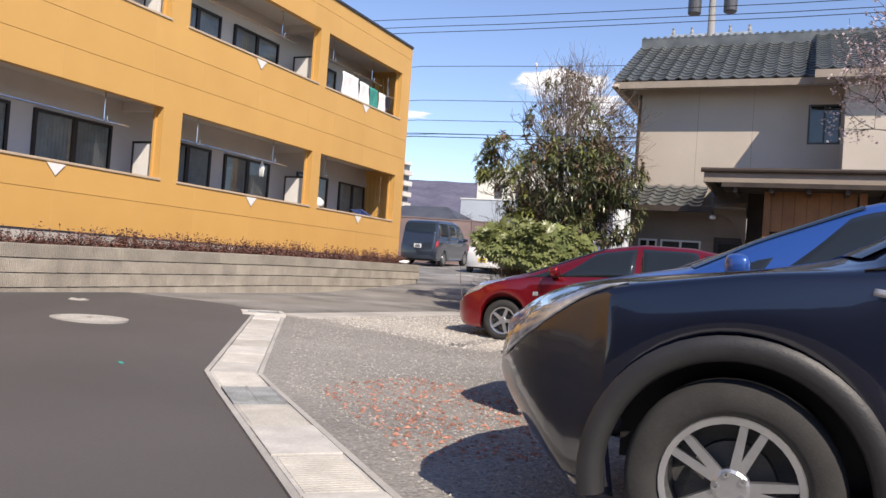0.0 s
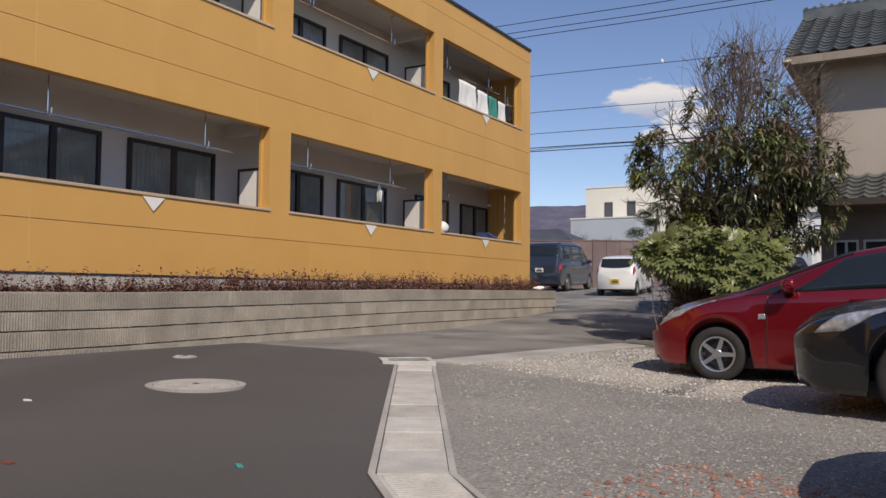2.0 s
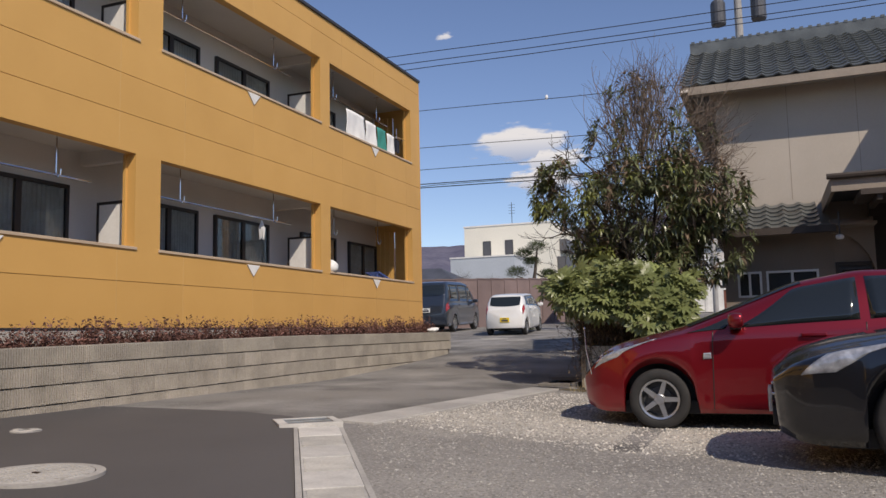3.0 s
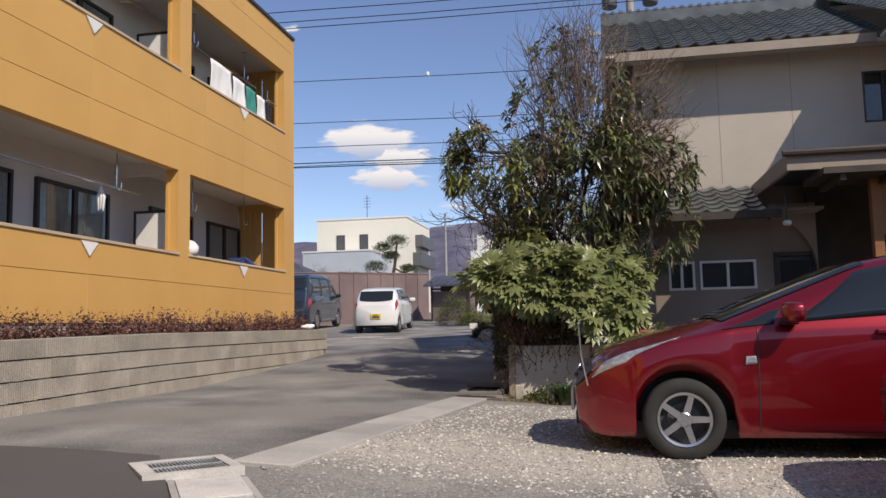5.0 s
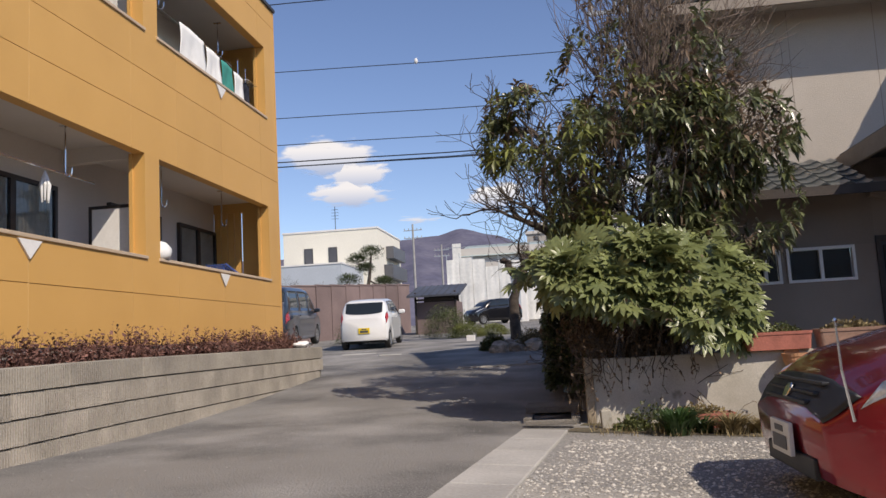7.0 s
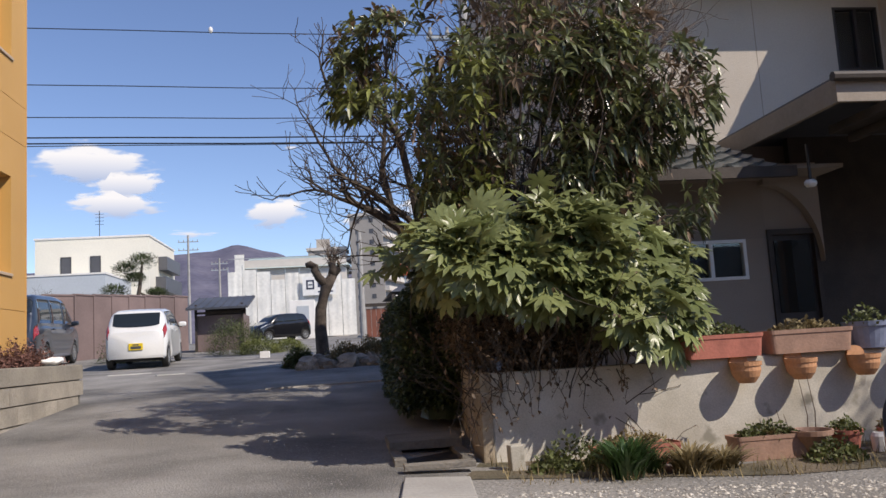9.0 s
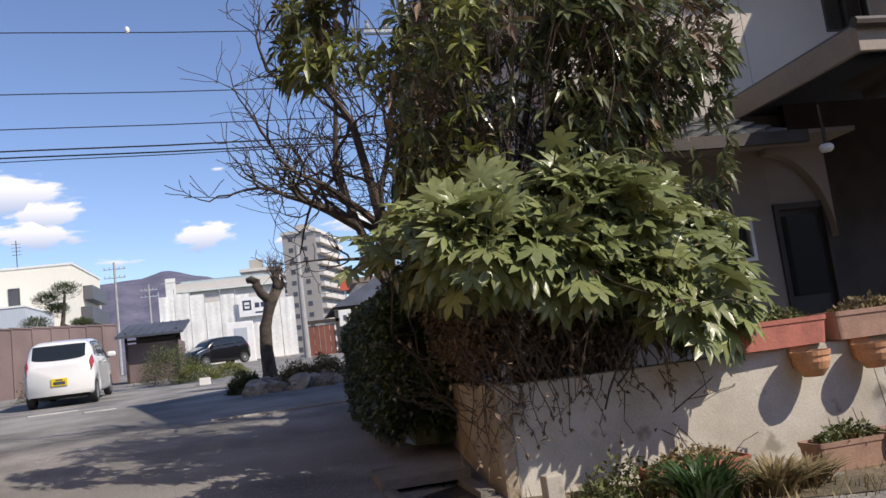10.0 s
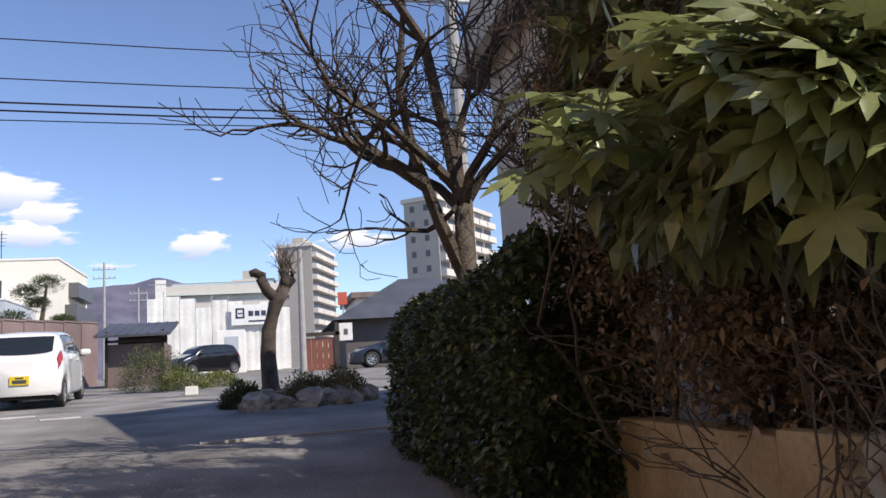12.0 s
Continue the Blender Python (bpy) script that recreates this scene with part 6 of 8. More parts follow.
def crooked(bm, p, d, L, r, q, depth, tips, bend=0.35, kids=3, shrink=0.66, up=0.15, sides=6, minr=0.003):
    """A branching limb; collects the ends of its twigs in tips."""
    pts, rad = [Vector(p)], [r]
    cur, dr = Vector(p), Vector(d).normalized()
    steps = 4 if depth > 0 else 3
    forks = []
    for k in range(steps):
        dr = (dr + Vector((q.gauss(0, bend), q.gauss(0, bend), q.gauss(up, bend * 0.7)))).normalized()
        cur = cur + dr * L / steps
        pts.append(cur.copy())
        rad.append(max(minr, r * (1 - 0.55 * (k + 1) / steps)))
        forks.append((cur.copy(), dr.copy(), rad[-1]))
    tube(bm, pts, rad, sides if r > 0.02 else 4, cap=False)
    if depth == 0:
        tips.append((cur.copy(), dr.copy()))
        return
    for _ in range(kids):
        o, dd, rr = forks[q.randint(1, steps - 1)]
        side = Vector((q.gauss(0, 1), q.gauss(0, 1), q.gauss(0.2, 0.6))).normalized()
        crooked(bm, o, (dd * 0.7 + side * 0.8), L * shrink * q.uniform(0.75, 1.2), rr * 0.75, q, depth - 1, tips, bend, kids, shrink, up, sides, minr)
    crooked(bm, forks[-1][0], dr, L * shrink, rad[-1], q, depth - 1, tips, bend, kids, shrink, up, sides, minr)


def in_blob(q, blobs):
    (c, r, w) = q.choices(blobs, [b[2] for b in blobs])[0]
    while True:
        v = Vector((q.uniform(-1, 1), q.uniform(-1, 1), q.uniform(-1, 1)))
        if v.length <= 1:
            break
    rad = v.length
    if q.random() < 0.72 and rad > 0:
        v = v / rad * q.uniform(0.75, 1.04)
    lump = 1 + 0.20 * noise.noise(Vector((v.x * 2.2 + c[0], v.y * 2.2, v.z * 2.2)))
    return Vector((c[0] + v.x * r[0] * lump, c[1] + v.y * r[1] * lump, c[2] + v.z * r[2] * lump)), v


def evergreen():
    q = random.Random(21)
    base = Vector((-3.35, 16.05, ground_z(-3.35, 16.05) - 0.02))
    ob = thing("tree", Matrix.Translation(base), "bushy evergreen tree with long drooping leaves and bare top twigs", "tree", "trees")
    tips = []
    bm = bmesh.new()
    for dx, dy, L, r in ((0.0, 0.0, 1.9, 0.085), (-0.30, -0.05, 1.5, 0.06), (0.25, 0.1, 1.6, 0.06), (0.05, -0.2, 1.5, 0.05)):
        crooked(bm, (dx * 0.4, dy * 0.4, 0), (dx, dy, 1.0), L, r, q, 2, tips, 0.20, 3, 0.66, 0.2)
    part("trunk", bm, M["bark"], ob, "dark forked trunk and limbs", smooth=True)
    blobs = [((-0.10, 0.0, 2.75), (1.60, 1.15, 0.95), 5.0), ((0.22, 0.1, 3.75), (1.05, 1.0, 0.85), 2.6), ((-1.15, -0.25, 2.75), (0.60, 0.6, 0.85), 1.3), ((0.95, -0.2, 2.95), (0.75, 0.7, 0.75), 1.3), ((0.0, -0.1, 1.85), (1.25, 0.8, 0.5), 1.2), ((0.95, 0.0, 2.15), (0.70, 0.6, 0.65), 1.1), ((0.02, 0.1, 4.55), (0.55, 0.55, 0.50), 0.5), ((-1.20, -0.15, 3.35), (0.45, 0.45, 0.35), 0.7)]
    sets = {"leaf": ([], []), "yellow_leaf": ([], []), "brown_leaf": ([], [])}
    tw = bmesh.new()
    for k in range(3300):
        p, v = in_blob(q, blobs)
        if p.z < 1.3 or (p.z < 2.45 + (p.y + 0.9) * 0.5 and p.x < -1.15 + (p.y + 0.9) * 0.256):
            continue
        if noise.noise(p * 1.75 + Vector((3.1, 0, 0))) < (-0.10 if p.x < 0.2 else -0.24):
            continue
        out = Vector((v.x, v.y, v.z * 0.6 + 0.25)).normalized()
        hi = p.z > 3.3
        rnd = q.random()
        kind = "brown_leaf" if rnd < (0.34 if hi else (0.20 if p.x > 0.2 else 0.08)) else ("yellow_leaf" if (v.x < -0.2 or v.z > 0.4) and rnd < 0.50 else "leaf")
        if q.random() < lerp(p.z, [3.0, 3.7, 4.6], [0.0, 0.62, 0.85]):
            continue
        a0 = q.uniform(0, 6.28)
        ax = out.orthogonal().normalized()
        ay = out.cross(ax)
        m = q.randint(7, 11)
        for i in range(m):
            a = a0 + 6.283 * i / m + q.uniform(-0.3, 0.3)
            d = (ax * math.cos(a) + ay * math.sin(a)) + out * q.uniform(0.1, 0.9) + Vector((0, 0, -0.10))
            sets[kind][0].append(tuple(p - out * 0.02 * (i % 3)))
            sets[kind][1].append(tuple(d))
        if k % 3 == 0:
            tube(tw, [p - out * 0.4 - Vector((0, 0, 0.15)), p - out * 0.18, p], [0.007, 0.005, 0.004], 4, cap=False)
    for kind, (c, d) in sets.items():
        v, f = leaf_cloud(c, d, 0.165, 0.043, droop=0.26, seed=len(c))
        o = cloud_mesh("crown", v, f, M[kind], ob, {"leaf": "dark green drooping leaves", "yellow_leaf": "yellow green young leaves", "brown_leaf": "withered brown leaves"}[kind])
        o["kind"] = "stuff"
    # bare twigs at the top and on the right
    for k in range(400):
        a, u = q.uniform(0, 6.28), q.random()
        side = k % 3 == 0
        p = Vector((0.15 + 0.75 * u * math.cos(a), 0.6 * u * math.sin(a), q.uniform(3.1, 4.6))) if not side else Vector((0.75 + 0.5 * u, q.uniform(-0.5, 0.3), q.uniform(2.5, 4.2)))
        d = Vector((0.35 * math.cos(a) * u, 0.3 * math.sin(a) * u, 1.0)) if not side else Vector((1.0, q.uniform(-0.4, 0.2), q.uniform(0.1, 0.9)))
        L = q.uniform(0.45, 1.05) * (1.15 if not side else 0.85)
        crooked(tw, p, d, L * 0.6, 0.008, q, 1, tips, 0.22, 3, 0.6, 0.08, 4, 0.0022)
    o = part("bare_top", tw, M["twig"], ob, "bare brown twigs")
    o["kind"] = "stuff"


evergreen()


def fatsia_leaf(name, size, lobes, seed):
    """One palmate leaf, its lobes joined for half their length, stalk end at the origin, lying in xy."""
    q = random.Random(seed)
    step = 262 / (lobes - 1)
    verts, faces = [(0, 0, 0)], []

    def point(deg, r, lift):
        a, t = radians(deg), r / size
        verts.append((r * math.sin(a), r * math.cos(a), -0.24 * size * t * t + lift * size))
        return len(verts) - 1

    def sinus(i):
        return point(-131 + step * (i - 0.5), size * (0.26 if i in (0, lobes) else 0.37) * q.uniform(0.92, 1.08), 0.035)
    left = sinus(0)
    for i in range(lobes):
        mid = -131 + step * i + q.uniform(-2, 2)
        L = size * (1.0 - 0.34 * (abs(i - (lobes - 1) / 2) / ((lobes - 1) / 2)) ** 1.6) * q.uniform(0.93, 1.06)
        rib = point(mid, L * 0.52, -0.012)
        s0, tip, s1 = point(mid - step * 0.38, L * 0.68, 0.035), point(mid, L, -0.02), point(mid + step * 0.38, L * 0.68, 0.035)
        right = sinus(i + 1)
        faces += [(0, rib, left), (0, right, rib), (left, rib, tip, s0), (rib, right, s1, tip)]
        left = right
    me = bpy.data.meshes.new(name)
    me.from_pydata(verts, [], faces)
    me.materials.append(M["fatsia"])
    me.shade_smooth()
    return me


def fatsia():
    q = random.Random(33)
    base = Vector((-3.45, 15.15, ground_z(-3.45, 15.15)))
    ob = thing("shrub", Matrix.Translation(base), "large shrub with glossy palmate green leaves behind the wall", "shrub", "shrubs")
    bm = bmesh.new()
    tips = []
    for k in range(9):
        a = q.uniform(0, 6.28)
        crooked(bm, (0.5 * math.cos(a) * q.random(), 0.25 * math.sin(a), 0), (0.55 * math.cos(a), 0.35 * math.sin(a), 1), q.uniform(0.6, 0.9), 0.018, q, 1, tips, 0.2, 2, 0.6, 0.2)
    part("stem", bm, M["bark"], ob)
    meshes = [fatsia_leaf("leaf", s, n, i) for i, (s, n) in enumerate(((0.15, 7), (0.18, 9), (0.13, 7), (0.19, 9)))]
    stalks = bmesh.new()
    count = 0
    rest_v, rest_f = [], []
    rosettes = []
    cols = [-1.25, -0.95, -0.45, 0.0, 0.40, 0.75, 0.95, 1.10]
    tops = [1.46, 1.56, 1.60, 1.76, 1.66, 1.62, 1.50, 1.10]
    lows = [1.40, 1.32, 1.20, 1.06, 0.92, 0.80, 0.90, 1.00]
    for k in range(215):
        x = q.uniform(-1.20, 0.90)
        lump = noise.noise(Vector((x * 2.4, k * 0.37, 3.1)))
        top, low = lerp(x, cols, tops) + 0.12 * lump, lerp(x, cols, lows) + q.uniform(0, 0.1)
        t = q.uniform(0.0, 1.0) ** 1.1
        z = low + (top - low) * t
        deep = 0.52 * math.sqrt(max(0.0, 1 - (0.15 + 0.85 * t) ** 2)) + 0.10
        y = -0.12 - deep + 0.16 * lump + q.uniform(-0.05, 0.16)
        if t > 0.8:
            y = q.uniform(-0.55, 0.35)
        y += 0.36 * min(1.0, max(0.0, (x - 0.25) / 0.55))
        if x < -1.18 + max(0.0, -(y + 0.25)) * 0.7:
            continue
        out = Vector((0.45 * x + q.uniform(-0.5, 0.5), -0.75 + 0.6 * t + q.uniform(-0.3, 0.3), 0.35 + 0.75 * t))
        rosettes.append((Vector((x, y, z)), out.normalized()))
    for c, out in rosettes:
        ax = out.orthogonal().normalized()
        ay = out.cross(ax)
        m = q.randint(7, 10)
        a0 = q.uniform(0, 6.28)
        for i in range(m):
            a = a0 + 6.283 * i / m + q.uniform(-0.25, 0.25)
            el = q.uniform(-0.25, 1.0)
            d = (ax * math.cos(a) + ay * math.sin(a) + out * el).normalized()
            st = q.uniform(0.07, 0.25)
            p = c + d * st + Vector((0, 0, -0.02))
            # leaf blade: its tip droops away from the rosette, its face turns to the sky
            yax = (d + Vector((0, -0.10, -0.12 - 0.22 * (1 - el)))).normalized()
            nz = out * 0.6 + Vector((0.30 + q.gauss(0, 0.30), -0.62 + q.gauss(0, 0.30), 0.55))
            xax = yax.cross(nz).normalized()
            zax = xax.cross(yax)
            s = q.uniform(0.55, 1.08)
            m4 = Matrix(((xax.x * s, yax.x * s, zax.x * s, p.x), (xax.y * s, yax.y * s, zax.y * s, p.y), (xax.z * s, yax.z * s, zax.z * s, p.z), (0, 0, 0, 1)))
            tube(stalks, [c, c + d * st * 0.5 + Vector((0, 0, 0.01)), p], 0.0045, 4, cap=False)
            me = meshes[q.randint(0, 3)]
            if count < 300 and (p.y < 0.1 or p.z > 1.3):
                share("leaf", me, m4, ob)
                count += 1
            else:
                b = len(rest_v)
                rest_v += [tuple(m4 @ v.co) for v in me.vertices]
                rest_f += [tuple(b + w for w in f.vertices) for f in me.polygons]
    o = cloud_mesh("foliage", rest_v, rest_f, M["fatsia"], ob, "glossy palmate leaves", smooth=True)
    o["kind"] = "stuff"
    part("leaf_stalk", stalks, M["yellow_leaf"], ob, "yellow green leaf stalks")["kind"] = "stuff"
    # filler leaves inside, the shade there put into their darker green
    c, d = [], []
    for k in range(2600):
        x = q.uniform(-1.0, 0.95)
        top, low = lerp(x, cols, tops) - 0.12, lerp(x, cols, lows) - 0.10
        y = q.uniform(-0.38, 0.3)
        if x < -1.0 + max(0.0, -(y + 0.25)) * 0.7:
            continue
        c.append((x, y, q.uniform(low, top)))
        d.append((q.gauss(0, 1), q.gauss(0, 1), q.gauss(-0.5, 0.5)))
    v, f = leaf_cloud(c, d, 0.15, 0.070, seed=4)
    o = cloud_mesh("inner_leaves", v, f, M["leaf"], ob, "inner filler leaves with shade put into their green")
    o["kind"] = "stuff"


fatsia()


def hedge_row():
    q = random.Random(41)
    x0, x1, y0, y1, z1 = -4.48, -3.74, 16.45, 19.9, 1.34
    ob = thing("hedge", pose(-4.1, 18.2, ground_z(-4.1, 18.2)), "dark green clipped hedge beside the lane", "hedge", "shrubs")
    bm = bmesh.new()
    for k in range(14):
        a = q.uniform(-1.6, 1.6)
        tube(bm, [(q.uniform(-0.15, 0.15), a, -0.05), (q.uniform(-0.2, 0.2), a + 0.05, 0.5), (q.uniform(-0.3, 0.3), a, 1.2)], [0.025, 0.018, 0.008], 5)
    part("stem", bm, M["bark"], ob)
    def core(x0, x1, y0, y1, z0, z1, seed):
        bm = bmesh.new()
        bmesh.ops.create_cube(bm, size=1.0)
        bmesh.ops.subdivide_edges(bm, edges=bm.edges[:], cuts=12, use_grid_fill=True)
        for v in bm.verts:
            v.co = Vector((x0 + (v.co.x + 0.5) * (x1 - x0), y0 + (v.co.y + 0.5) * (y1 - y0), z0 + (v.co.z + 0.5) * (z1 - z0)))
            v.co += v.normal * 0 + Vector((noise.noise(v.co * 5), noise.noise(v.co * 5 + Vector((9, 0, 0))), noise.noise(v.co * 5 + Vector((0, 9, 0))))) * 0.07
        return bm
    gz = ground_z(-4.1, 18.2)
    part("inner_mass", core(x0 + 0.18, x1 - 0.1, y0 + 0.14, y1 - 0.14, 0.25, z1 - 0.16, 1), M["hedge"], ob, "dark inner foliage").location = (4.1, -18.2, -gz)
    c, d = [], []
    for k in range(24000):
        f = q.random()
        if f < 0.40:
            p = Vector((x0, q.uniform(y0, y1), q.uniform(0.15, z1)))
            n = Vector((-1, 0, 0.2))
        elif f < 0.62:
            p = Vector((q.uniform(x0, x1), y0, q.uniform(0.2, z1)))
            n = Vector((0, -1, 0.2))
        elif f < 0.82:
            p = Vector((q.uniform(x0, x1), q.uniform(y0, y1), z1))
            n = Vector((0, 0, 1))
        else:
            p = Vector((q.uniform(x0, x1), q.uniform(y0, y1), q.uniform(0.2, z1)))
            n = Vector((q.gauss(0, 1), q.gauss(0, 1), q.gauss(0, 1)))
        corner = (max(0.0, (p.z - 0.95) / 0.37)) ** 2 * 0.14
        p.x += corner if p.x < -4.3 else 0
        p += n.normalized() * (0.07 * noise.noise(p * 2.7) + q.uniform(-0.07, 0.03))
        c.append((p.x + 4.1, p.y - 18.2, p.z - ground_z(-4.1, 18.2) + 0.15))
        d.append(tuple(n * 0.7 + Vector((q.gauss(0, 0.7), q.gauss(0, 0.7), q.gauss(0, 0.7)))))
    v, f = leaf_cloud(c, d, 0.058, 0.034, droop=0.1, seed=8)
    o = cloud_mesh("foliage", v, f, M["hedge"], ob, "small dark green leaves")
    o["kind"] = "stuff"


hedge_row()


def brown_shrub():
    """Dry brownish shrub and hanging vines between hedge and wall."""
    q = random.Random(51)
    base = Vector((-4.0, 15.2, ground_z(-4.0, 15.2)))
    ob = thing("shrub", Matrix.Translation(base), "brownish dry shrub with trailing stems over the wall", "shrub", "shrubs")
    bm = bmesh.new()
    tips = []
    for k in range(7):
        crooked(bm, (q.uniform(0.0, 0.3), q.uniform(0.6, 1.5), 0.3), (q.uniform(-0.25, 0.1), q.uniform(-0.2, 0.2), 1), q.uniform(1.1, 1.5), 0.014, q, 2, tips, 0.25, 3, 0.6, 0.15, 4, 0.003)
    for k in range(26):
        a = q.uniform(0, 6.28)
        crooked(bm, (0.45 + 0.25 * math.cos(a), 0.2 * math.sin(a), 0.1), (0.5 * math.cos(a), 0.5 * math.sin(a), 1), q.uniform(0.5, 0.8), 0.008, q, 2, tips, 0.3, 2, 0.7, 0.1, 4, 0.002)
    for k in range(60):
        x = q.uniform(-0.25, 1.05)
        p = Vector((x, -0.42 + q.uniform(-0.05, 0.10), q.uniform(0.50, 0.95)))
        L = q.uniform(0.2, 0.5)
        pts = [p]
        for s in range(5):
            p = p + Vector((q.gauss(0, 0.035), q.gauss(-0.015, 0.02), -L / 5))
            pts.append(p)
        tube(bm, pts, [0.004, 0.004, 0.0035, 0.003, 0.0025, 0.002], 4, cap=False)
        tips.append((p, Vector((0, 0, -1))))
        for s in range(3):
            tips.append((pts[2 + s], Vector((q.gauss(0, 1), -1, 0))))
    part("trailing_stem", bm, M["bark"], ob)["kind"] = "stuff"
    c, d = [], []
    for k in range(32000):
        u = Vector((q.gauss(0, 1), q.gauss(0, 1), q.gauss(0, 1))).normalized() * q.uniform(0.5, 1.0)
        if k % 5 < 3:
            p = Vector((0.42 + u.x * 0.74, 0.22 + u.y * 0.50, 0.95 + u.z * 0.48))
        else:
            p = Vector((0.05 + u.x * 0.34, 1.05 + u.y * 0.75, 1.75 + u.z * 1.15))
        if noise.noise(p * 3.1) < -0.22:
            continue
        c.append(tuple(p))
        d.append((q.gauss(0, 1), q.gauss(0, 1), q.gauss(-0.2, 0.7)))
    for p, dd in tips:
        for _ in range(2):
            c.append(tuple(p))
            d.append((q.gauss(0, 1), q.gauss(0, 1), q.gauss(0, 1)))
    v, f = leaf_cloud(c, d, 0.045, 0.022, droop=0.2, seed=9)
    o = cloud_mesh("foliage", v, f, M["brown_leaf"], ob, "small brownish leaves")
    o["kind"] = "stuff"


brown_shrub()


def bare_tree(x, y, h, spread, seed, label, name="tree", depth=4, r=0.075, lean=(0, 0), limbs=()):
    q = random.Random(seed)
    z = ground_z(x, y)
    ob = thing(name, pose(x, y, z - 0.02), label, "tree", "trees")
    tips = []
    bm = bmesh.new()
    tube(bm, [(0, 0, 0), (lean[0] * 0.3, lean[1] * 0.3, h * 0.22), (lean[0] * 0.6, lean[1] * 0.6, h * 0.42)], [r * 1.1, r, r * 0.85], 10)
    top = Vector((lean[0] * 0.6, lean[1] * 0.6, h * 0.42))
    part("trunk", bm, M["pale_bark"], ob, "rough grey brown trunk", smooth=True)
    bm = bmesh.new()
    for k in range(5):
        a = 6.283 * k / 5 + q.uniform(-0.4, 0.4)
        crooked(bm, top - Vector((0, 0, 0.25 * q.random())), (spread * math.cos(a), spread * math.sin(a), 0.8), h * 0.24, r * 0.55, q, depth - 1, tips, 0.34, 3, 0.70, 0.10, 5, 0.003)
    for pts in limbs:
        v = [Vector(p) for p in pts]
        n = len(v)
        tube(bm, v, [0.062 - 0.04 * i / (n - 1) for i in range(n)], 7)
        for i in range(1, n):
            for _ in range(2):
                side = Vector((q.gauss(-0.3, 0.7), q.gauss(0, 0.7), q.gauss(0.45, 0.5)))
                crooked(bm, v[i], side, q.uniform(0.45, 0.75), 0.024, q, 2, tips, 0.38, 3, 0.66, 0.05, 5, 0.0045)
    part("crown", bm, M["bark"], ob, "bare crooked branches")["kind"] = "stuff"
    return ob, tips


bare_tree(-4.02, 18.9, 4.8, 0.36, 61, "bare crooked tree behind the hedge", lean=(0.05, 0.0), depth=4, r=0.085,
          limbs=(((0, 0, 1.35), (-0.16, 0, 1.75), (-0.33, 0.02, 2.30), (-0.42, 0, 2.80), (-0.34, 0.05, 3.5)), ((-0.25, 0, 2.05), (-0.55, 0, 2.25), (-0.80, 0, 2.38), (-0.95, 0.1, 2.45)), ((0.02, 0, 1.9), (-0.06, 0.05, 2.5), (-0.20, 0, 3.2), (-0.5, 0, 3.7), (-0.95, 0, 3.75))))
bare_tree(-3.30, 17.6, 3.4, 0.4, 62, "dense bare twiggy shrub tree behind the hedge", depth=5, r=0.05, lean=(-0.1, 0))


def blossom_tree():
    ob, tips = bare_tree(3.15, 11.8, 5.6, 1.0, 71, "plum tree with pale pink blossom beside the lot", depth=5, lean=(-0.3, 0))
    q = random.Random(3)
    c, d = [], []
    for p, dd in tips:
        for _ in range(12):
            c.append(tuple(p - dd * q.uniform(0, 0.5) + Vector((q.gauss(0, 0.03), q.gauss(0, 0.03), q.gauss(0, 0.03)))))
            d.append((q.gauss(0, 1), q.gauss(0, 1), q.gauss(0, 1)))
    v, f = leaf_cloud(c, d, 0.042, 0.042, droop=0, seed=2)
    o = cloud_mesh("blossom", v, f, M["blossom"], ob, "pale pink blossom")
    o["kind"] = "stuff"


blossom_tree()


# ---------------------------------------------------------------- far side of the yard
def far_fence():
    ob = thing("fence", pose(0, 0, 0), "tall plum brown board fence round the far garden", "fence", kind="structure")
    pts = [(-19.0, 32.5), (-13.7, 37.2), (-11.1, 43.0)]
    for (ax, ay), (bx, by) in zip(pts, pts[1:]):
        L = math.hypot(bx - ax, by - ay)
        ang = math.degrees(math.atan2(by - ay, bx - ax))
        n = int(L / 0.9)
        me = None
        for i in range(n):
            t = (i + 0.5) / n
            x, y = ax + (bx - ax) * t, ay + (by - ay) * t
            m = pose(x, y, ground_z(x, y), 0, 0, ang)
            if me is None:
                bm = boxed(-L / n / 2 + 0.006, L / n / 2 - 0.006, -0.02, 0.02, -0.1, 2.15)
                box(bm, -L / n / 2, -L / n / 2 + 0.05, -0.045, -0.021, -0.1, 2.15)
                box(bm, -L / n / 2, L / n / 2, -0.05, 0.05, 2.15, 2.20)
                o = part("fence_panel", bm, M["fence_board"], ob)
                o.matrix_basis = m
                me = o.data
            else:
                share("fence_panel", me, m, ob)


far_fence()


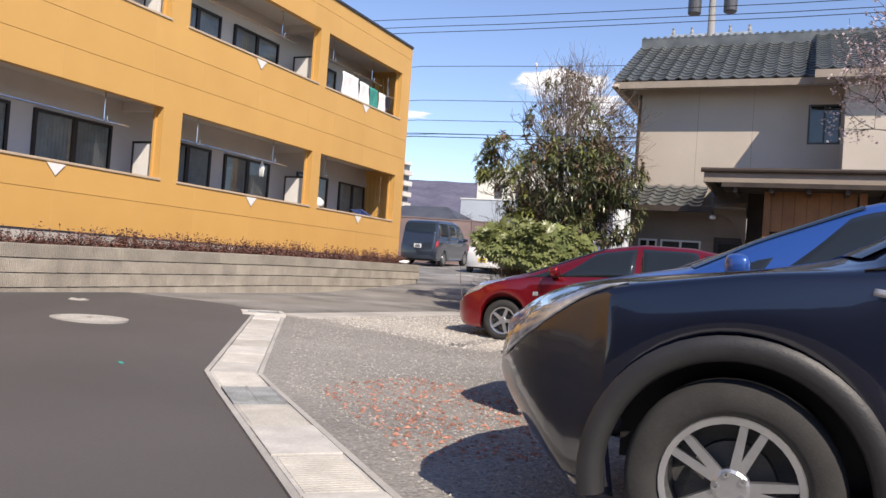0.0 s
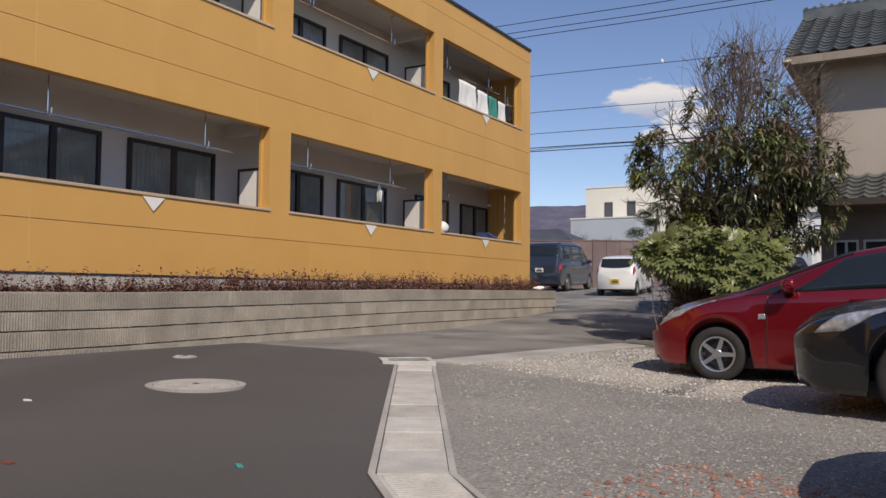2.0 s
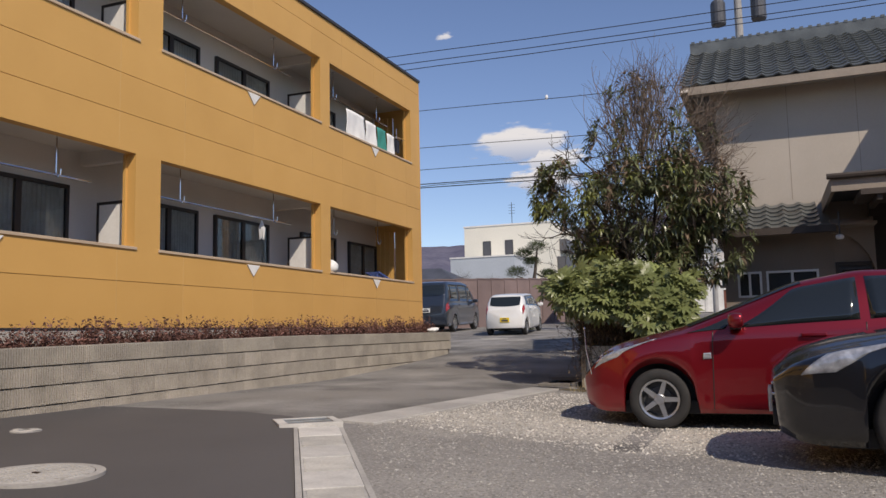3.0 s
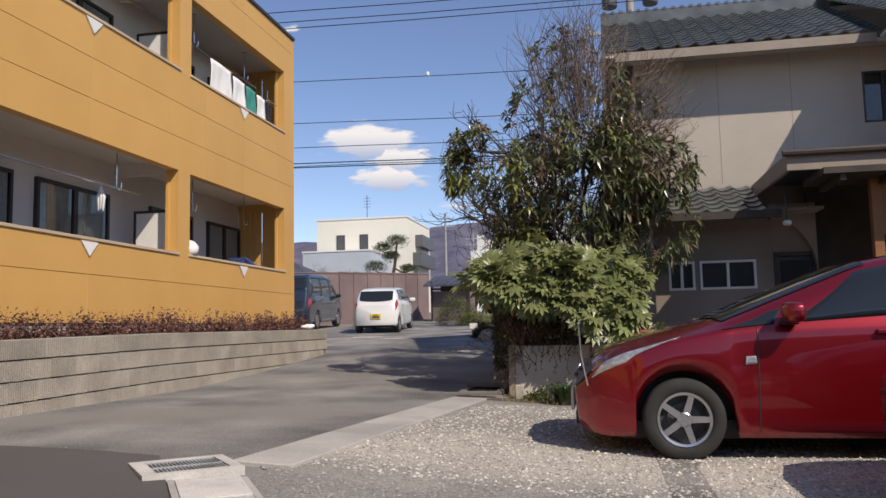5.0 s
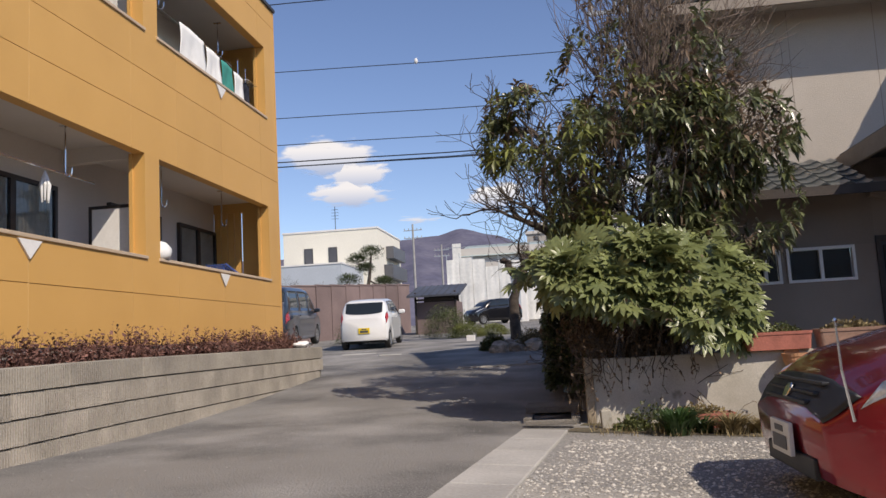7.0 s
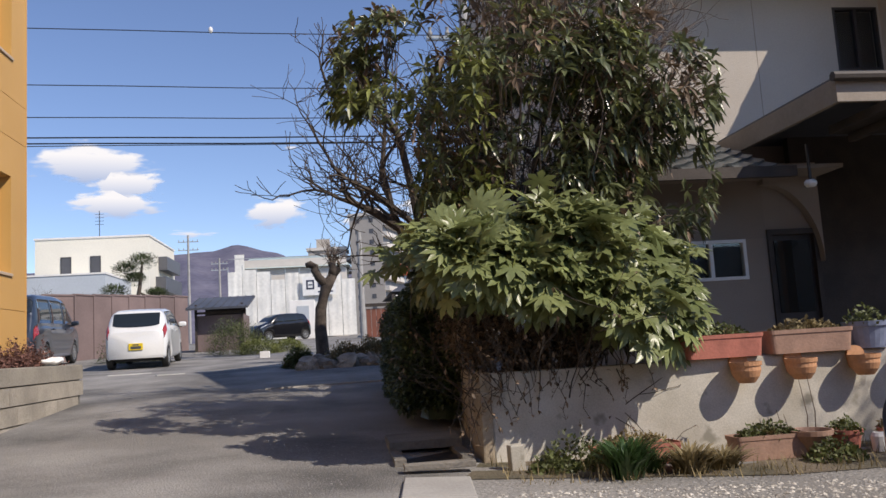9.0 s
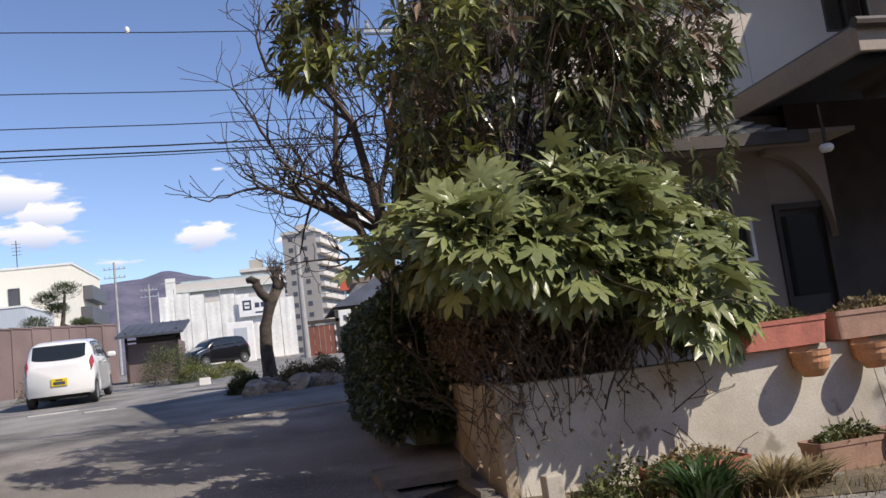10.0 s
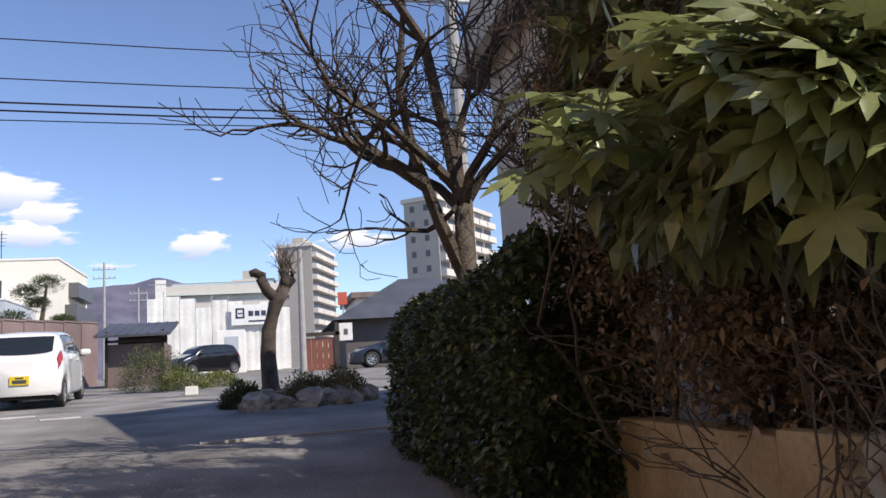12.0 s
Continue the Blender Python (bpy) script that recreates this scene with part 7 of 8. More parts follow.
def shed():
    x0, x1, y0, y1 = -10.15, -8.45, 39.0, 41.0
    z = ground_z(-9.3, 40)
    ob = thing("shed", pose(0, 0, 0), "small brown roadside shed with dark sloping roof", "shed")
    part("wall", boxed(x0, x1, y0 + 0.1, y1, z - 0.1, z + 1.25), M["fence_board"], ob)
    for x in (x0, x1 - 0.08):
        part("post", boxed(x, x + 0.08, y0, y0 + 0.08, z - 0.1, z + 1.65), M["dark_wood"], ob)
    part("beam", boxed(x0, x1, y0, y0 + 0.08, z + 1.30, z + 1.38), M["dark_wood"], ob)
    part("back_wall", boxed(x0 + 0.1, x1 - 0.1, y1 - 0.3, y1 - 0.2, z + 1.25, z + 1.7), M["dark_frame"], ob)
    bm = bmesh.new()
    v = []
    for yy, zz in ((y0 - 0.5, z + 1.50), (y1 + 0.2, z + 2.05)):
        for xx in (x0 - 0.22, x1 + 0.22):
            v.append(bm.verts.new((xx, yy, zz)))
    lo = [bm.verts.new(a.co - Vector((0, 0, 0.07))) for a in v]
    bm.faces.new((v[0], v[1], v[3], v[2]))
    bm.faces.new((lo[0], lo[2], lo[3], lo[1]))
    for a, b in ((0, 1), (1, 3), (3, 2), (2, 0)):
        bm.faces.new((v[a], lo[a], lo[b], v[b]))
    part("roof", bm, M["slate_roof"], ob, "dark sloping sheet roof")
    for i in range(8):
        xx = x0 - 0.18 + i * 0.29
        bm = bmesh.new()
        tube(bm, [(xx, y0 - 0.5, z + 1.515), (xx, y1 + 0.2, z + 2.065)], 0.018, 5)
        part("roof_batten", bm, M["slate_roof"], ob)


shed()


def opening(parent, x0, x1, y0, y1, z0, z1, glass="tower_dark"):
    w = thing("window", pose(0, 0, 0))
    w.parent = parent
    ax = 0 if abs(x1 - x0) > abs(y1 - y0) else 1
    part("pane", boxed(x0, x1, y0, y1, z0, z1), M[glass], w)
    bm = bmesh.new()
    f, o = 0.07, 0.03
    if ax == 0:
        for a in ((x0 - f, x0, z0 - f, z1 + f), (x1, x1 + f, z0 - f, z1 + f), (x0, x1, z1, z1 + f), (x0, x1, z0 - f, z0)):
            box(bm, a[0], a[1], min(y0, y1) - o, max(y0, y1), a[2], a[3])
    else:
        for a in ((y0 - f, y0, z0 - f, z1 + f), (y1, y1 + f, z0 - f, z1 + f), (y0, y1, z1, z1 + f), (y0, y1, z0 - f, z0)):
            box(bm, min(x0, x1), max(x0, x1) + o, a[0], a[1], a[2], a[3])
    part("window_frame", bm, M["grey_plastic"], w)


def white_building():
    z = 1.8
    ob = thing("building", pose(0, 0, 0), "flat roofed cream building with a grey lower annex", "building", "far buildings")
    part("wall", boxed(-26.1, -18.35, 69.0, 78.0, z, 10.05), M["cream_render"], ob)
    part("parapet", boxed(-26.16, -18.29, 68.94, 78.0, 10.05, 10.18), M["white_paint"], ob)
    part("annex", boxed(-24.9, -19.6, 62.5, 69.0, z, 6.75), M["grey_render"], ob, "pale grey annex")
    part("annex_parapet", boxed(-24.95, -19.55, 62.45, 69.0, 6.75, 6.86), M["white_paint"], ob)
    for x in (-24.3, -22.3):
        opening(ob, x, x + 0.58, 68.97, 69.0, 7.55, 8.7)
    opening(ob, -22.8, -22.1, 62.47, 62.5, 4.2, 4.8)
    for y in (70.5, 74.5):
        opening(ob, -18.35, -18.32, y, y + 1.3, 3.4, 5.2)
    part("balcony", boxed(-18.34, -17.6, 71.0, 77.0, 6.2, 7.3), M["tower_dark"], ob, "dark balcony")
    part("balcony", boxed(-18.34, -17.7, 72.0, 77.0, 7.9, 8.9), M["tower_dark"], ob)
    bm = bmesh.new()
    tube(bm, [(-22.0, 70, 10.1), (-22.0, 70, 12.2)], 0.03, 5)
    for k in range(4):
        tube(bm, [(-22.3, 70, 11.2 + k * 0.25), (-21.7, 70, 11.2 + k * 0.25)], 0.015, 4)
    part("antenna", bm, M["cable"], ob)
    low = thing("house", pose(0, 0, 0), "low house with dark hipped roof behind the fence", "house", "far buildings")
    part("wall", boxed(-26.5, -19.5, 49.5, 55.5, 1.3, 3.6), M["dark_house"], low)
    bm = bmesh.new()
    b = [bm.verts.new(p) for p in ((-27.2, 48.9, 3.6), (-18.8, 48.9, 3.6), (-18.8, 56.1, 3.6), (-27.2, 56.1, 3.6))]
    t = [bm.verts.new(p) for p in ((-25.0, 52.3, 5.2), (-21.6, 52.3, 5.2))]
    for f in ((b[0], b[1], t[1], t[0]), (b[1], b[2], t[1]), (b[2], b[3], t[0], t[1]), (b[3], b[0], t[0])):
        bm.faces.new(f)
    part("roof", bm, M["slate_roof"], low, "dark hipped roof")


white_building()


def scaffold_building():
    ob = thing("building", pose(0, 0, 0), "building under repair wrapped in white scaffold sheets", "building", "far buildings")
    x0, x1, y0, z = -11.9, -3.9, 61.5, 1.9
    part("wall", boxed(x0 + 0.6, x1 - 0.5, y0 + 1.2, y0 + 8, z, 7.2), M["tower_pale"], ob)
    bm = bmesh.new()
    v = [bm.verts.new(p) for p in ((x0 + 0.3, y0 + 0.9, 6.6), (x1 - 0.3, y0 + 0.9, 6.6), (x1 - 0.9, y0 + 4.5, 7.75), (x0 + 1.0, y0 + 4.5, 7.75), (x1 - 0.3, y0 + 8.2, 6.6), (x0 + 0.3, y0 + 8.2, 6.6))]
    for f in ((0, 1, 2, 3), (3, 2, 4, 5), (1, 4, 2), (0, 3, 5)):
        bm.faces.new([v[i] for i in f])
    part("roof", bm, M["green_roof"], ob, "pale green sheet roof")
    q = random.Random(5)
    n = 9
    for i in range(n):
        a = x0 + (x1 - x0) * i / n
        b = x0 + (x1 - x0) * (i + 1) / n - 0.03
        top = (6.35, 6.45, 6.3, 5.75, 6.15, 6.05, 5.7, 5.95, 5.6)[i]
        bm = bmesh.new()
        nu, nv = 8, 10
        g = []
        for j in range(nv + 1):
            g.append([bm.verts.new((a + (b - a) * k / nu, y0 - 0.03 * (j % 3 == 0) + 0.016 * math.sin(k * 1.55 + i * 2.1) * (0.4 + 0.6 * abs(math.sin(j * 0.75 + i))) + 0.02 * q.uniform(-1, 1), z + 0.1 + (top - z - 0.1) * j / nv)) for k in range(nu + 1)])
        for j in range(nv):
            for k in range(nu):
                bm.faces.new((g[j][k], g[j][k + 1], g[j + 1][k + 1], g[j + 1][k]))
        part("scaffold_sheet", bm, M["sheet"], ob, "white scaffold sheet" if i == 0 else "", smooth=True)
        bm = bmesh.new()
        tube(bm, [(a, y0 + 0.12, z - 0.1), (a, y0 + 0.12, top + 0.35)], 0.025, 5)
        part("scaffold_pole", bm, M["steel"], ob)
    for i in range(5):
        bm = bmesh.new()
        zz = z + 0.9 + i * 1.1
        tube(bm, [(x0, y0 + 0.16, zz), (x1, y0 + 0.16, zz)], 0.022, 5)
        part("scaffold_rail", bm, M["steel"], ob)
    part("scaffold_sheet", boxed(x0 + 0.35, x0 + 0.95, y0 + 0.8, y0 + 0.85, 6.2, 7.55), M["sheet"], ob)
    banner = part("banner", boxed(-7.26, -5.15, y0 - 0.30, y0 - 0.26, 4.62, 5.80), M["white_cloth"], ob, "white banner with a dark square mark and bars")
    bm = bmesh.new()
    for a in ((-7.02, -6.92, 5.05, 5.55), (-7.02, -6.52, 5.50, 5.60), (-6.62, -6.52, 5.05, 5.55), (-7.02, -6.52, 5.00, 5.10), (-6.88, -6.64, 5.25, 5.33)):
        box(bm, a[0], a[1], y0 - 0.315, y0 - 0.302, a[2], a[3])
    part("banner_mark", bm, M["sign_blue"], banner)
    bm = bmesh.new()
    for k in range(3):
        box(bm, -6.3 + k * 0.36, -6.03 + k * 0.36, y0 - 0.315, y0 - 0.302, 5.12, 5.42)
    box(bm, -6.3, -5.35, y0 - 0.315, y0 - 0.302, 4.78, 4.87)
    part("banner_bars", bm, M["sign_blue"], banner)
    hut = thing("site_hut", pose(-7.2, 58.0, ground_z(-7.2, 58)), "small white site cabin before the scaffold", "cabin")
    part("cabin_body", boxed(-0.75, 0.75, 0, 1.5, 0, 2.3, bevel=0.03), M["white_paint"], hut)
    part("cabin_door", boxed(-0.3, 0.4, -0.03, 0.0, 0.1, 1.95), M["grey_render"], hut)


scaffold_building()


def tower_block(x, y, yaw, w, d, h, floors, bays, label, pale=False):
    ob = thing("apartment_tower", pose(x, y, 2.0, 0, 0, yaw), label, "building", "far towers")
    wall = M["tower"]
    part("wall", boxed(0, w, 0, d, 0, h), wall, ob)
    part("roof", boxed(-0.4, w + 0.4, -0.4, d + 0.4, h, h + 0.8), M["tower_pale"], ob)
    fh = h / floors
    # balconied right face (towards +x) and windowed front face (towards -y)
    for f in range(floors):
        z = f * fh
        for b in range(bays):
            y0 = d * b / bays + 0.25
            y1 = d * (b + 1) / bays - 0.25
            g = thing("balcony", pose(0, 0, 0))
            g.parent = ob
            part("parapet", boxed(w, w + 1.2, y0 - 0.1, y1 + 0.1, z, z + fh * 0.42), M["tower_pale"], g)
            # flat dark plate stands for the shade inside the balcony
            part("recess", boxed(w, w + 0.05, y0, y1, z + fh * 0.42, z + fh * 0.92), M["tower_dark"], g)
        for k in range(2):
            x0 = w * (0.18 + 0.42 * k)
            part("window", boxed(x0, x0 + w * 0.13, -0.06, 0.0, z + fh * 0.35, z + fh * 0.75), M["tower_dark"], ob)
    part("lift_tower", boxed(w * 0.2, w * 0.55, d * 0.3, d * 0.6, h + 0.8, h + 3.5), wall, ob)
    return ob


tower_block(-1.2, 224.0, -20, 9.0, 22.0, 34.6, 12, 4, "tall brown grey apartment tower with stacked balconies")
tower_block(-12.5, 228.0, -4, 10.0, 10.0, 26.5, 9, 3, "lower brown grey apartment block beside the tower")
tower_block(21.0, 160.0, -40, 7.0, 24.0, 31.5, 11, 6, "long brown apartment tower with stacked balconies")
tower_block(-112.0, 190.0, -10, 9.0, 16.0, 27.0, 9, 4, "distant grey apartment tower beyond the roofs")


def right_side():
    # dark house with hipped roof, red gate, white shop behind
    ob = thing("house", pose(0, 0, 0), "low dark brown house with a wide hipped roof", "house", "far buildings")
    part("wall", boxed(-1.9, 6.0, 49.5, 56.0, 1.3, 3.75), M["dark_house"], ob)
    bm = bmesh.new()
    b = [bm.verts.new(p) for p in ((-2.5, 48.8, 3.7), (6.8, 48.8, 3.7), (6.8, 56.8, 3.7), (-2.5, 56.8, 3.7))]
    t = [bm.verts.new(p) for p in ((1.2, 52.8, 5.9), (3.0, 52.8, 5.9))]
    for f in ((b[0], b[1], t[1], t[0]), (b[1], b[2], t[1]), (b[2], b[3], t[0], t[1]), (b[3], b[0], t[0])):
        bm.faces.new(f)
    part("roof", bm, M["slate_roof"], ob, "dark hipped roof")
    ob = thing("gate", pose(0, 0, 0), "rust red panel gate with dark posts", "gate")
    z = ground_z(-3, 48)
    for i in range(5):
        part("gate_board", boxed(-3.75 + i * 0.24, -3.53 + i * 0.24, 48.0, 48.05, z, z + 1.35), M["rust"], ob)
    part("post", boxed(-2.5, -2.35, 47.9, 48.05, z, z + 2.0), M["dark_wood"], ob)
    part("lintel", boxed(-3.9, -2.3, 47.9, 48.1, z + 1.45, z + 1.6), M["dark_wood"], ob)
    ob = thing("sign", pose(0, 0, 0), "small white sign box on the gate wall", "sign")
    part("sign_box", boxed(-2.32, -1.75, 48.0, 48.3, z + 1.2, z + 1.95, bevel=0.02), M["white_paint"], ob)
    part("sign_mark", boxed(-2.12, -1.95, 47.985, 47.999, z + 1.45, z + 1.7), M["tower_dark"], ob)
    ob = thing("building", pose(0, 0, 0), "white two storey building with a tiled roof", "building", "far buildings")
    part("wall", boxed(1.2, 9.0, 72.0, 80.0, 2.2, 7.0), M["white_wall"], ob)
    part("roof", boxed(0.8, 9.4, 71.4, 80.5, 7.0, 7.4), M["brown_roof"], ob, "brown tiled roof edge")
    for x in (1.9, 2.9, 4.3):
        opening(ob, x, x + 0.55, 71.97, 72.0, 5.3, 6.3)
    ob = thing("sign", pose(0, 0, 0), "rust red rooftop sign panel", "sign")
    part("sign_panel", boxed(-0.20, 0.45, 71.0, 71.2, 6.5, 7.4), M["red_sign"], ob)
    part("post", boxed(0.1, 0.25, 71.2, 71.4, 2.2, 7.4), M["steel"], ob)
    ob = thing("sign", pose(0, 0, 0), "yellow shop sign strip", "sign")
    part("sign_panel", boxed(-0.2, 1.0, 65.0, 65.2, 4.0, 4.5), M["yellow_plate"], ob)
    part("post", boxed(0.3, 0.4, 65.2, 65.3, 2.0, 4.2), M["steel"], ob)


right_side()


def utility_pole(x, y, h, label, arms=(), thick=0.15, transformer=False):
    z = ground_z(x, y)
    ob = thing("utility_pole", pose(x, y, z - 0.05), label, "utility pole", "utility poles")
    bm = bmesh.new()
    tube(bm, [(0, 0, 0), (0, 0, h * 0.5), (0, 0, h)], [thick, thick * 0.85, thick * 0.68], 12)
    part("shaft", bm, M["pole"], ob, "round concrete shaft")
    for i, (az, w) in enumerate(arms):
        part("crossarm", boxed(-w, w, -0.05, 0.05, az - 0.05, az + 0.05), M["steel"], ob)
        for k in range(5):
            bm = bmesh.new()
            lathe(bm, [(0.05, 0.05), (0.06, 0.12), (0.03, 0.2), (0.05, 0.26), (0.01, 0.28)], 8, m=Matrix.Translation((-w * 0.9 + w * 0.45 * k, 0, az)))
            part("insulator", bm, M["pole"], ob)
    if transformer:
        for s in (-0.55, 0.55):
            t = thing("transformer", pose(s, 0, h - 1.2))
            t.parent = ob
            bm = bmesh.new()
            rings = lathe(bm, [(0.19, 0.0), (0.21, 0.03), (0.21, 0.65), (0.18, 0.72), (0.02, 0.84)], 16)
            bm.faces.new(rings[0][::-1])
            part("tank", bm, M["slate_roof"], t, "grey transformer tank")
            for k in range(2):
                bm = bmesh.new()
                lathe(bm, [(0.03, 0.82), (0.05, 0.88), (0.03, 0.95), (0.05, 1.0), (0.01, 1.05)], 8, m=Matrix.Translation((0.1 - 0.2 * k, 0, 0)))
                part("bushing", bm, M["pole"], t)
    return ob


utility_pole(-1.85, 27.1, 10.2, "concrete utility pole with transformers behind the house", ((8.3, 1.3), (7.3, 0.9)), transformer=True)
utility_pole(-4.0, 45.3, 4.9, "plain concrete pole beside the lane", (), 0.14)
utility_pole(-22.5, 108.0, 13.0, "distant utility pole with crossarms", ((12.2, 1.2), (11.2, 1.2)), 0.18)
utility_pole(-19.5, 112.0, 10.5, "distant utility pole with crossarms", ((9.8, 1.0), (9.0, 1.0)), 0.16)


def cable_supports():
    for ob in [o for o in bpy.data.objects if o.get("label", "").startswith("concrete utility pole with transformers")]:
        for y0, y1, z in ((-0.54, 0.0, 5.535), (-0.44, 0.0, 5.43), (0.0, 1.44, 5.89)):
            part("cable_bracket", boxed(-0.03, 0.03, y0, y1, z - 0.74, z - 0.66), M["steel"], ob)
    utility_pole(18.0, 22.6, 8.9, "concrete utility pole at the end of the upper cables", ((8.0, 0.5),))


def cables():
    for i, (y, za, zb, sag) in enumerate(((27.0, 8.25, 8.35, 0.35), (27.15, 7.15, 7.0, 0.3), (27.0, 6.35, 6.25, 0.25), (26.6, 5.70, 5.78, 0.25), (26.7, 5.62, 5.66, 0.25), (22.6, 8.75, 8.5, 0.2), (22.7, 8.45, 8.35, 0.2), (22.5, 8.1, 8.2, 0.2), (28.5, 6.0, 6.1, 0.2))):
        bm = bmesh.new()
        pts = []
        for k in range(25):
            t = k / 24
            pts.append((-42 + 60 * t, y, za + (zb - za) * t - sag * math.sin(math.pi * ((t * 2) % 1)) + 0.008 * math.sin(k * 2.1)))
        tube(bm, pts, 0.011 if i not in (3, 4) else 0.016, 5)
        ob = part("cable", bm, M["cable"])
        tagged(ob, "thin black overhead cable across the yard", "cable", "overhead cables")
    for k, (x, y, z) in enumerate(((-7.6, 27.0, 8.2), )):
        bm = bmesh.new()
        bmesh.ops.create_icosphere(bm, subdivisions=2, radius=0.05)
        for v in bm.verts:
            v.co.z *= 1.6
        ob = part("insulator", bm, M["white_paint"])
        ob.location = (x, y, z)
        tagged(ob, "small white insulator on an overhead cable", "insulator")


cable_supports()
cables()


# ---------------------------------------------------------------- pollarded tree, rocks and shrubs in the yard
def pollard():
    x, y = -5.42, 26.6
    ob = thing("tree", pose(x, y, ground_z(x, y) - 0.03), "pollarded bare tree with a crooked trunk in the yard", "tree", "trees")
    bm = bmesh.new()
    tube(bm, [(0, 0, 0), (0.0, 0, 0.25), (-0.02, 0, 0.7), (0.0, 0, 1.15), (0.12, 0, 1.55), (0.28, 0, 1.85)], [0.19, 0.145, 0.125, 0.12, 0.115, 0.10], 12)
    tube(bm, [(0.16, 0, 1.62), (-0.02, 0, 1.80), (-0.10, 0, 1.98), (-0.07, 0, 2.10)], [0.10, 0.09, 0.085, 0.065], 10)
    tube(bm, [(-0.08, 0, 2.04), (-0.20, 0, 2.10), (-0.27, 0.02, 2.08)], [0.07, 0.08, 0.06], 8)
    tube(bm, [(0.26, 0, 1.80), (0.30, 0, 2.0), (0.24, 0, 2.15)], [0.10, 0.085, 0.075], 8)
    tube(bm, [(0.28, 0, 1.85), (0.40, 0.05, 1.98), (0.42, 0.05, 2.1)], [0.09, 0.08, 0.065], 8)
    for v in bm.verts:
        v.co += Vector((noise.noise(v.co * 9), noise.noise(v.co * 9 + Vector((5, 0, 0))), 0)) * 0.02
    part("trunk", bm, M["bark"], ob, "rough dark crooked trunk", smooth=True)
    q = random.Random(77)
    bm = bmesh.new()
    tips = []
    for k in range(34):
        o = q.choice(((0.24, 0, 2.13), (0.42, 0.05, 2.08), (0.30, 0, 2.0), (0.33, 0.02, 2.1)))
        crooked(bm, o, (q.gauss(0, 0.4), q.gauss(0, 0.4), 1), q.uniform(0.2, 0.45), 0.012, q, 1, tips, 0.25, 2, 0.6, 0.1, 4, 0.003)
    part("twig_tuft", bm, M["twig"], ob)["kind"] = "stuff"


pollard()


def rock_bed():
    q = random.Random(15)
    for k in range(26):
        t = k / 25
        x = -5.72 + 1.55 * t + q.uniform(-0.05, 0.05)
        y = 24.4 + 0.35 * q.uniform(-1, 1)
        s = q.uniform(0.10, 0.20)
        bm = bmesh.new()
        bmesh.ops.create_icosphere(bm, subdivisions=2, radius=1.0)
        for v in bm.verts:
            v.co = Vector((v.co.x * s * 1.2, v.co.y * s, v.co.z * s * 0.9)) * (1 + 0.55 * noise.noise(v.co * 1.9 + Vector((k, 0, 0))) + 0.2 * noise.noise(v.co * 5 + Vector((k, 0, 0))))
        o = part("rock", bm, M["rock"])
        o.matrix_basis = pose(x, y, ground_z(x, y) + s * 0.35, 0, 0, q.uniform(0, 360))
        tagged(o, "rough brown garden rock edging the yard bed", "rock", "rocks edging the bed")
    for i, (x, y, rx, h, m, lab) in enumerate(((-5.82, 24.7, 0.33, 0.36, "bush", "rounded dark green shrub by the pollarded tree"), (-4.95, 24.6, 0.42, 0.42, "dry_grass", "dry tan grass clump among rocks"), (-4.45, 24.6, 0.36, 0.50, "dry_grass", "dry tan grass clump among rocks"),
                                               (-8.0, 33.6, 0.85, 1.05, "bush", "loose green shrub beside the white car"), (-8.5, 35.5, 0.9, 1.15, "bush", "loose green shrub beside the white car"), (-7.4, 33.2, 0.7, 0.50, "yellow_leaf", "low yellow green shrub in the yard"), (-6.6, 34.0, 0.6, 0.40, "yellow_leaf", "low yellow green shrub in the yard"),
                                               (-11.0, 33.2, 0.9, 0.9, "hedge", "dark shrub between van and white car"), (-10.4, 32.2, 0.7, 0.35, "bush", "low green weeds by the fence"))):
        ob = thing("bush", pose(x, y, ground_z(x, y) - 0.02), lab, "shrub", "yard shrubs")
        q2 = random.Random(i)
        c, d = [], []
        for k in range(3600):
            u = Vector((q2.gauss(0, 1), q2.gauss(0, 1), abs(q2.gauss(0, 1)))).normalized() * q2.uniform(0.6, 1.0)
            lump = 1 + 0.25 * noise.noise(u * 2.5 + Vector((i * 3, 0, 0)))
            c.append((u.x * rx * lump, u.y * rx * lump, u.z * h * lump))
            d.append((u.x + q2.gauss(0, 0.6), u.y + q2.gauss(0, 0.6), u.z + q2.gauss(0.2, 0.6)))
        v, f = leaf_cloud(c, d, 0.062, 0.024, droop=0.1, seed=i)
        o = cloud_mesh("foliage", v, f, M[m], ob)
        o["kind"] = "stuff"
    b = part("block", boxed(-0.12, 0.12, -0.10, 0.10, -0.02, 0.16, bevel=0.01), M["white_paint"])
    b.matrix_basis = pose(-6.95, 30.3, ground_z(-6.95, 30.3))
    tagged(b, "small white concrete block on the yard", "block")
    s = part("kerb_line", boxed(-0.95, 0.95, -0.03, 0.03, -0.02, 0.018), M["concrete"])
    s.matrix_basis = pose(-5.15, 20.75, ground_z(-5.15, 20.75), 0, 0, 11)
    tagged(s, "narrow pale concrete edging in the yard", "kerb", kind="structure")
    for x, y, w, l in ((-9.2, 26.0, 0.4, 0.12), (-8.2, 24.9, 0.25, 0.10)):
        p = part("marking", boxed(-w, w, -l, l, -0.01, 0.006), M["marking"])
        p.matrix_basis = pose(x, y, ground_z(x, y) + 0.006, 0, 0, 20)
        tagged(p, "worn white paint mark on the yard", "marking", kind="structure")


rock_bed()


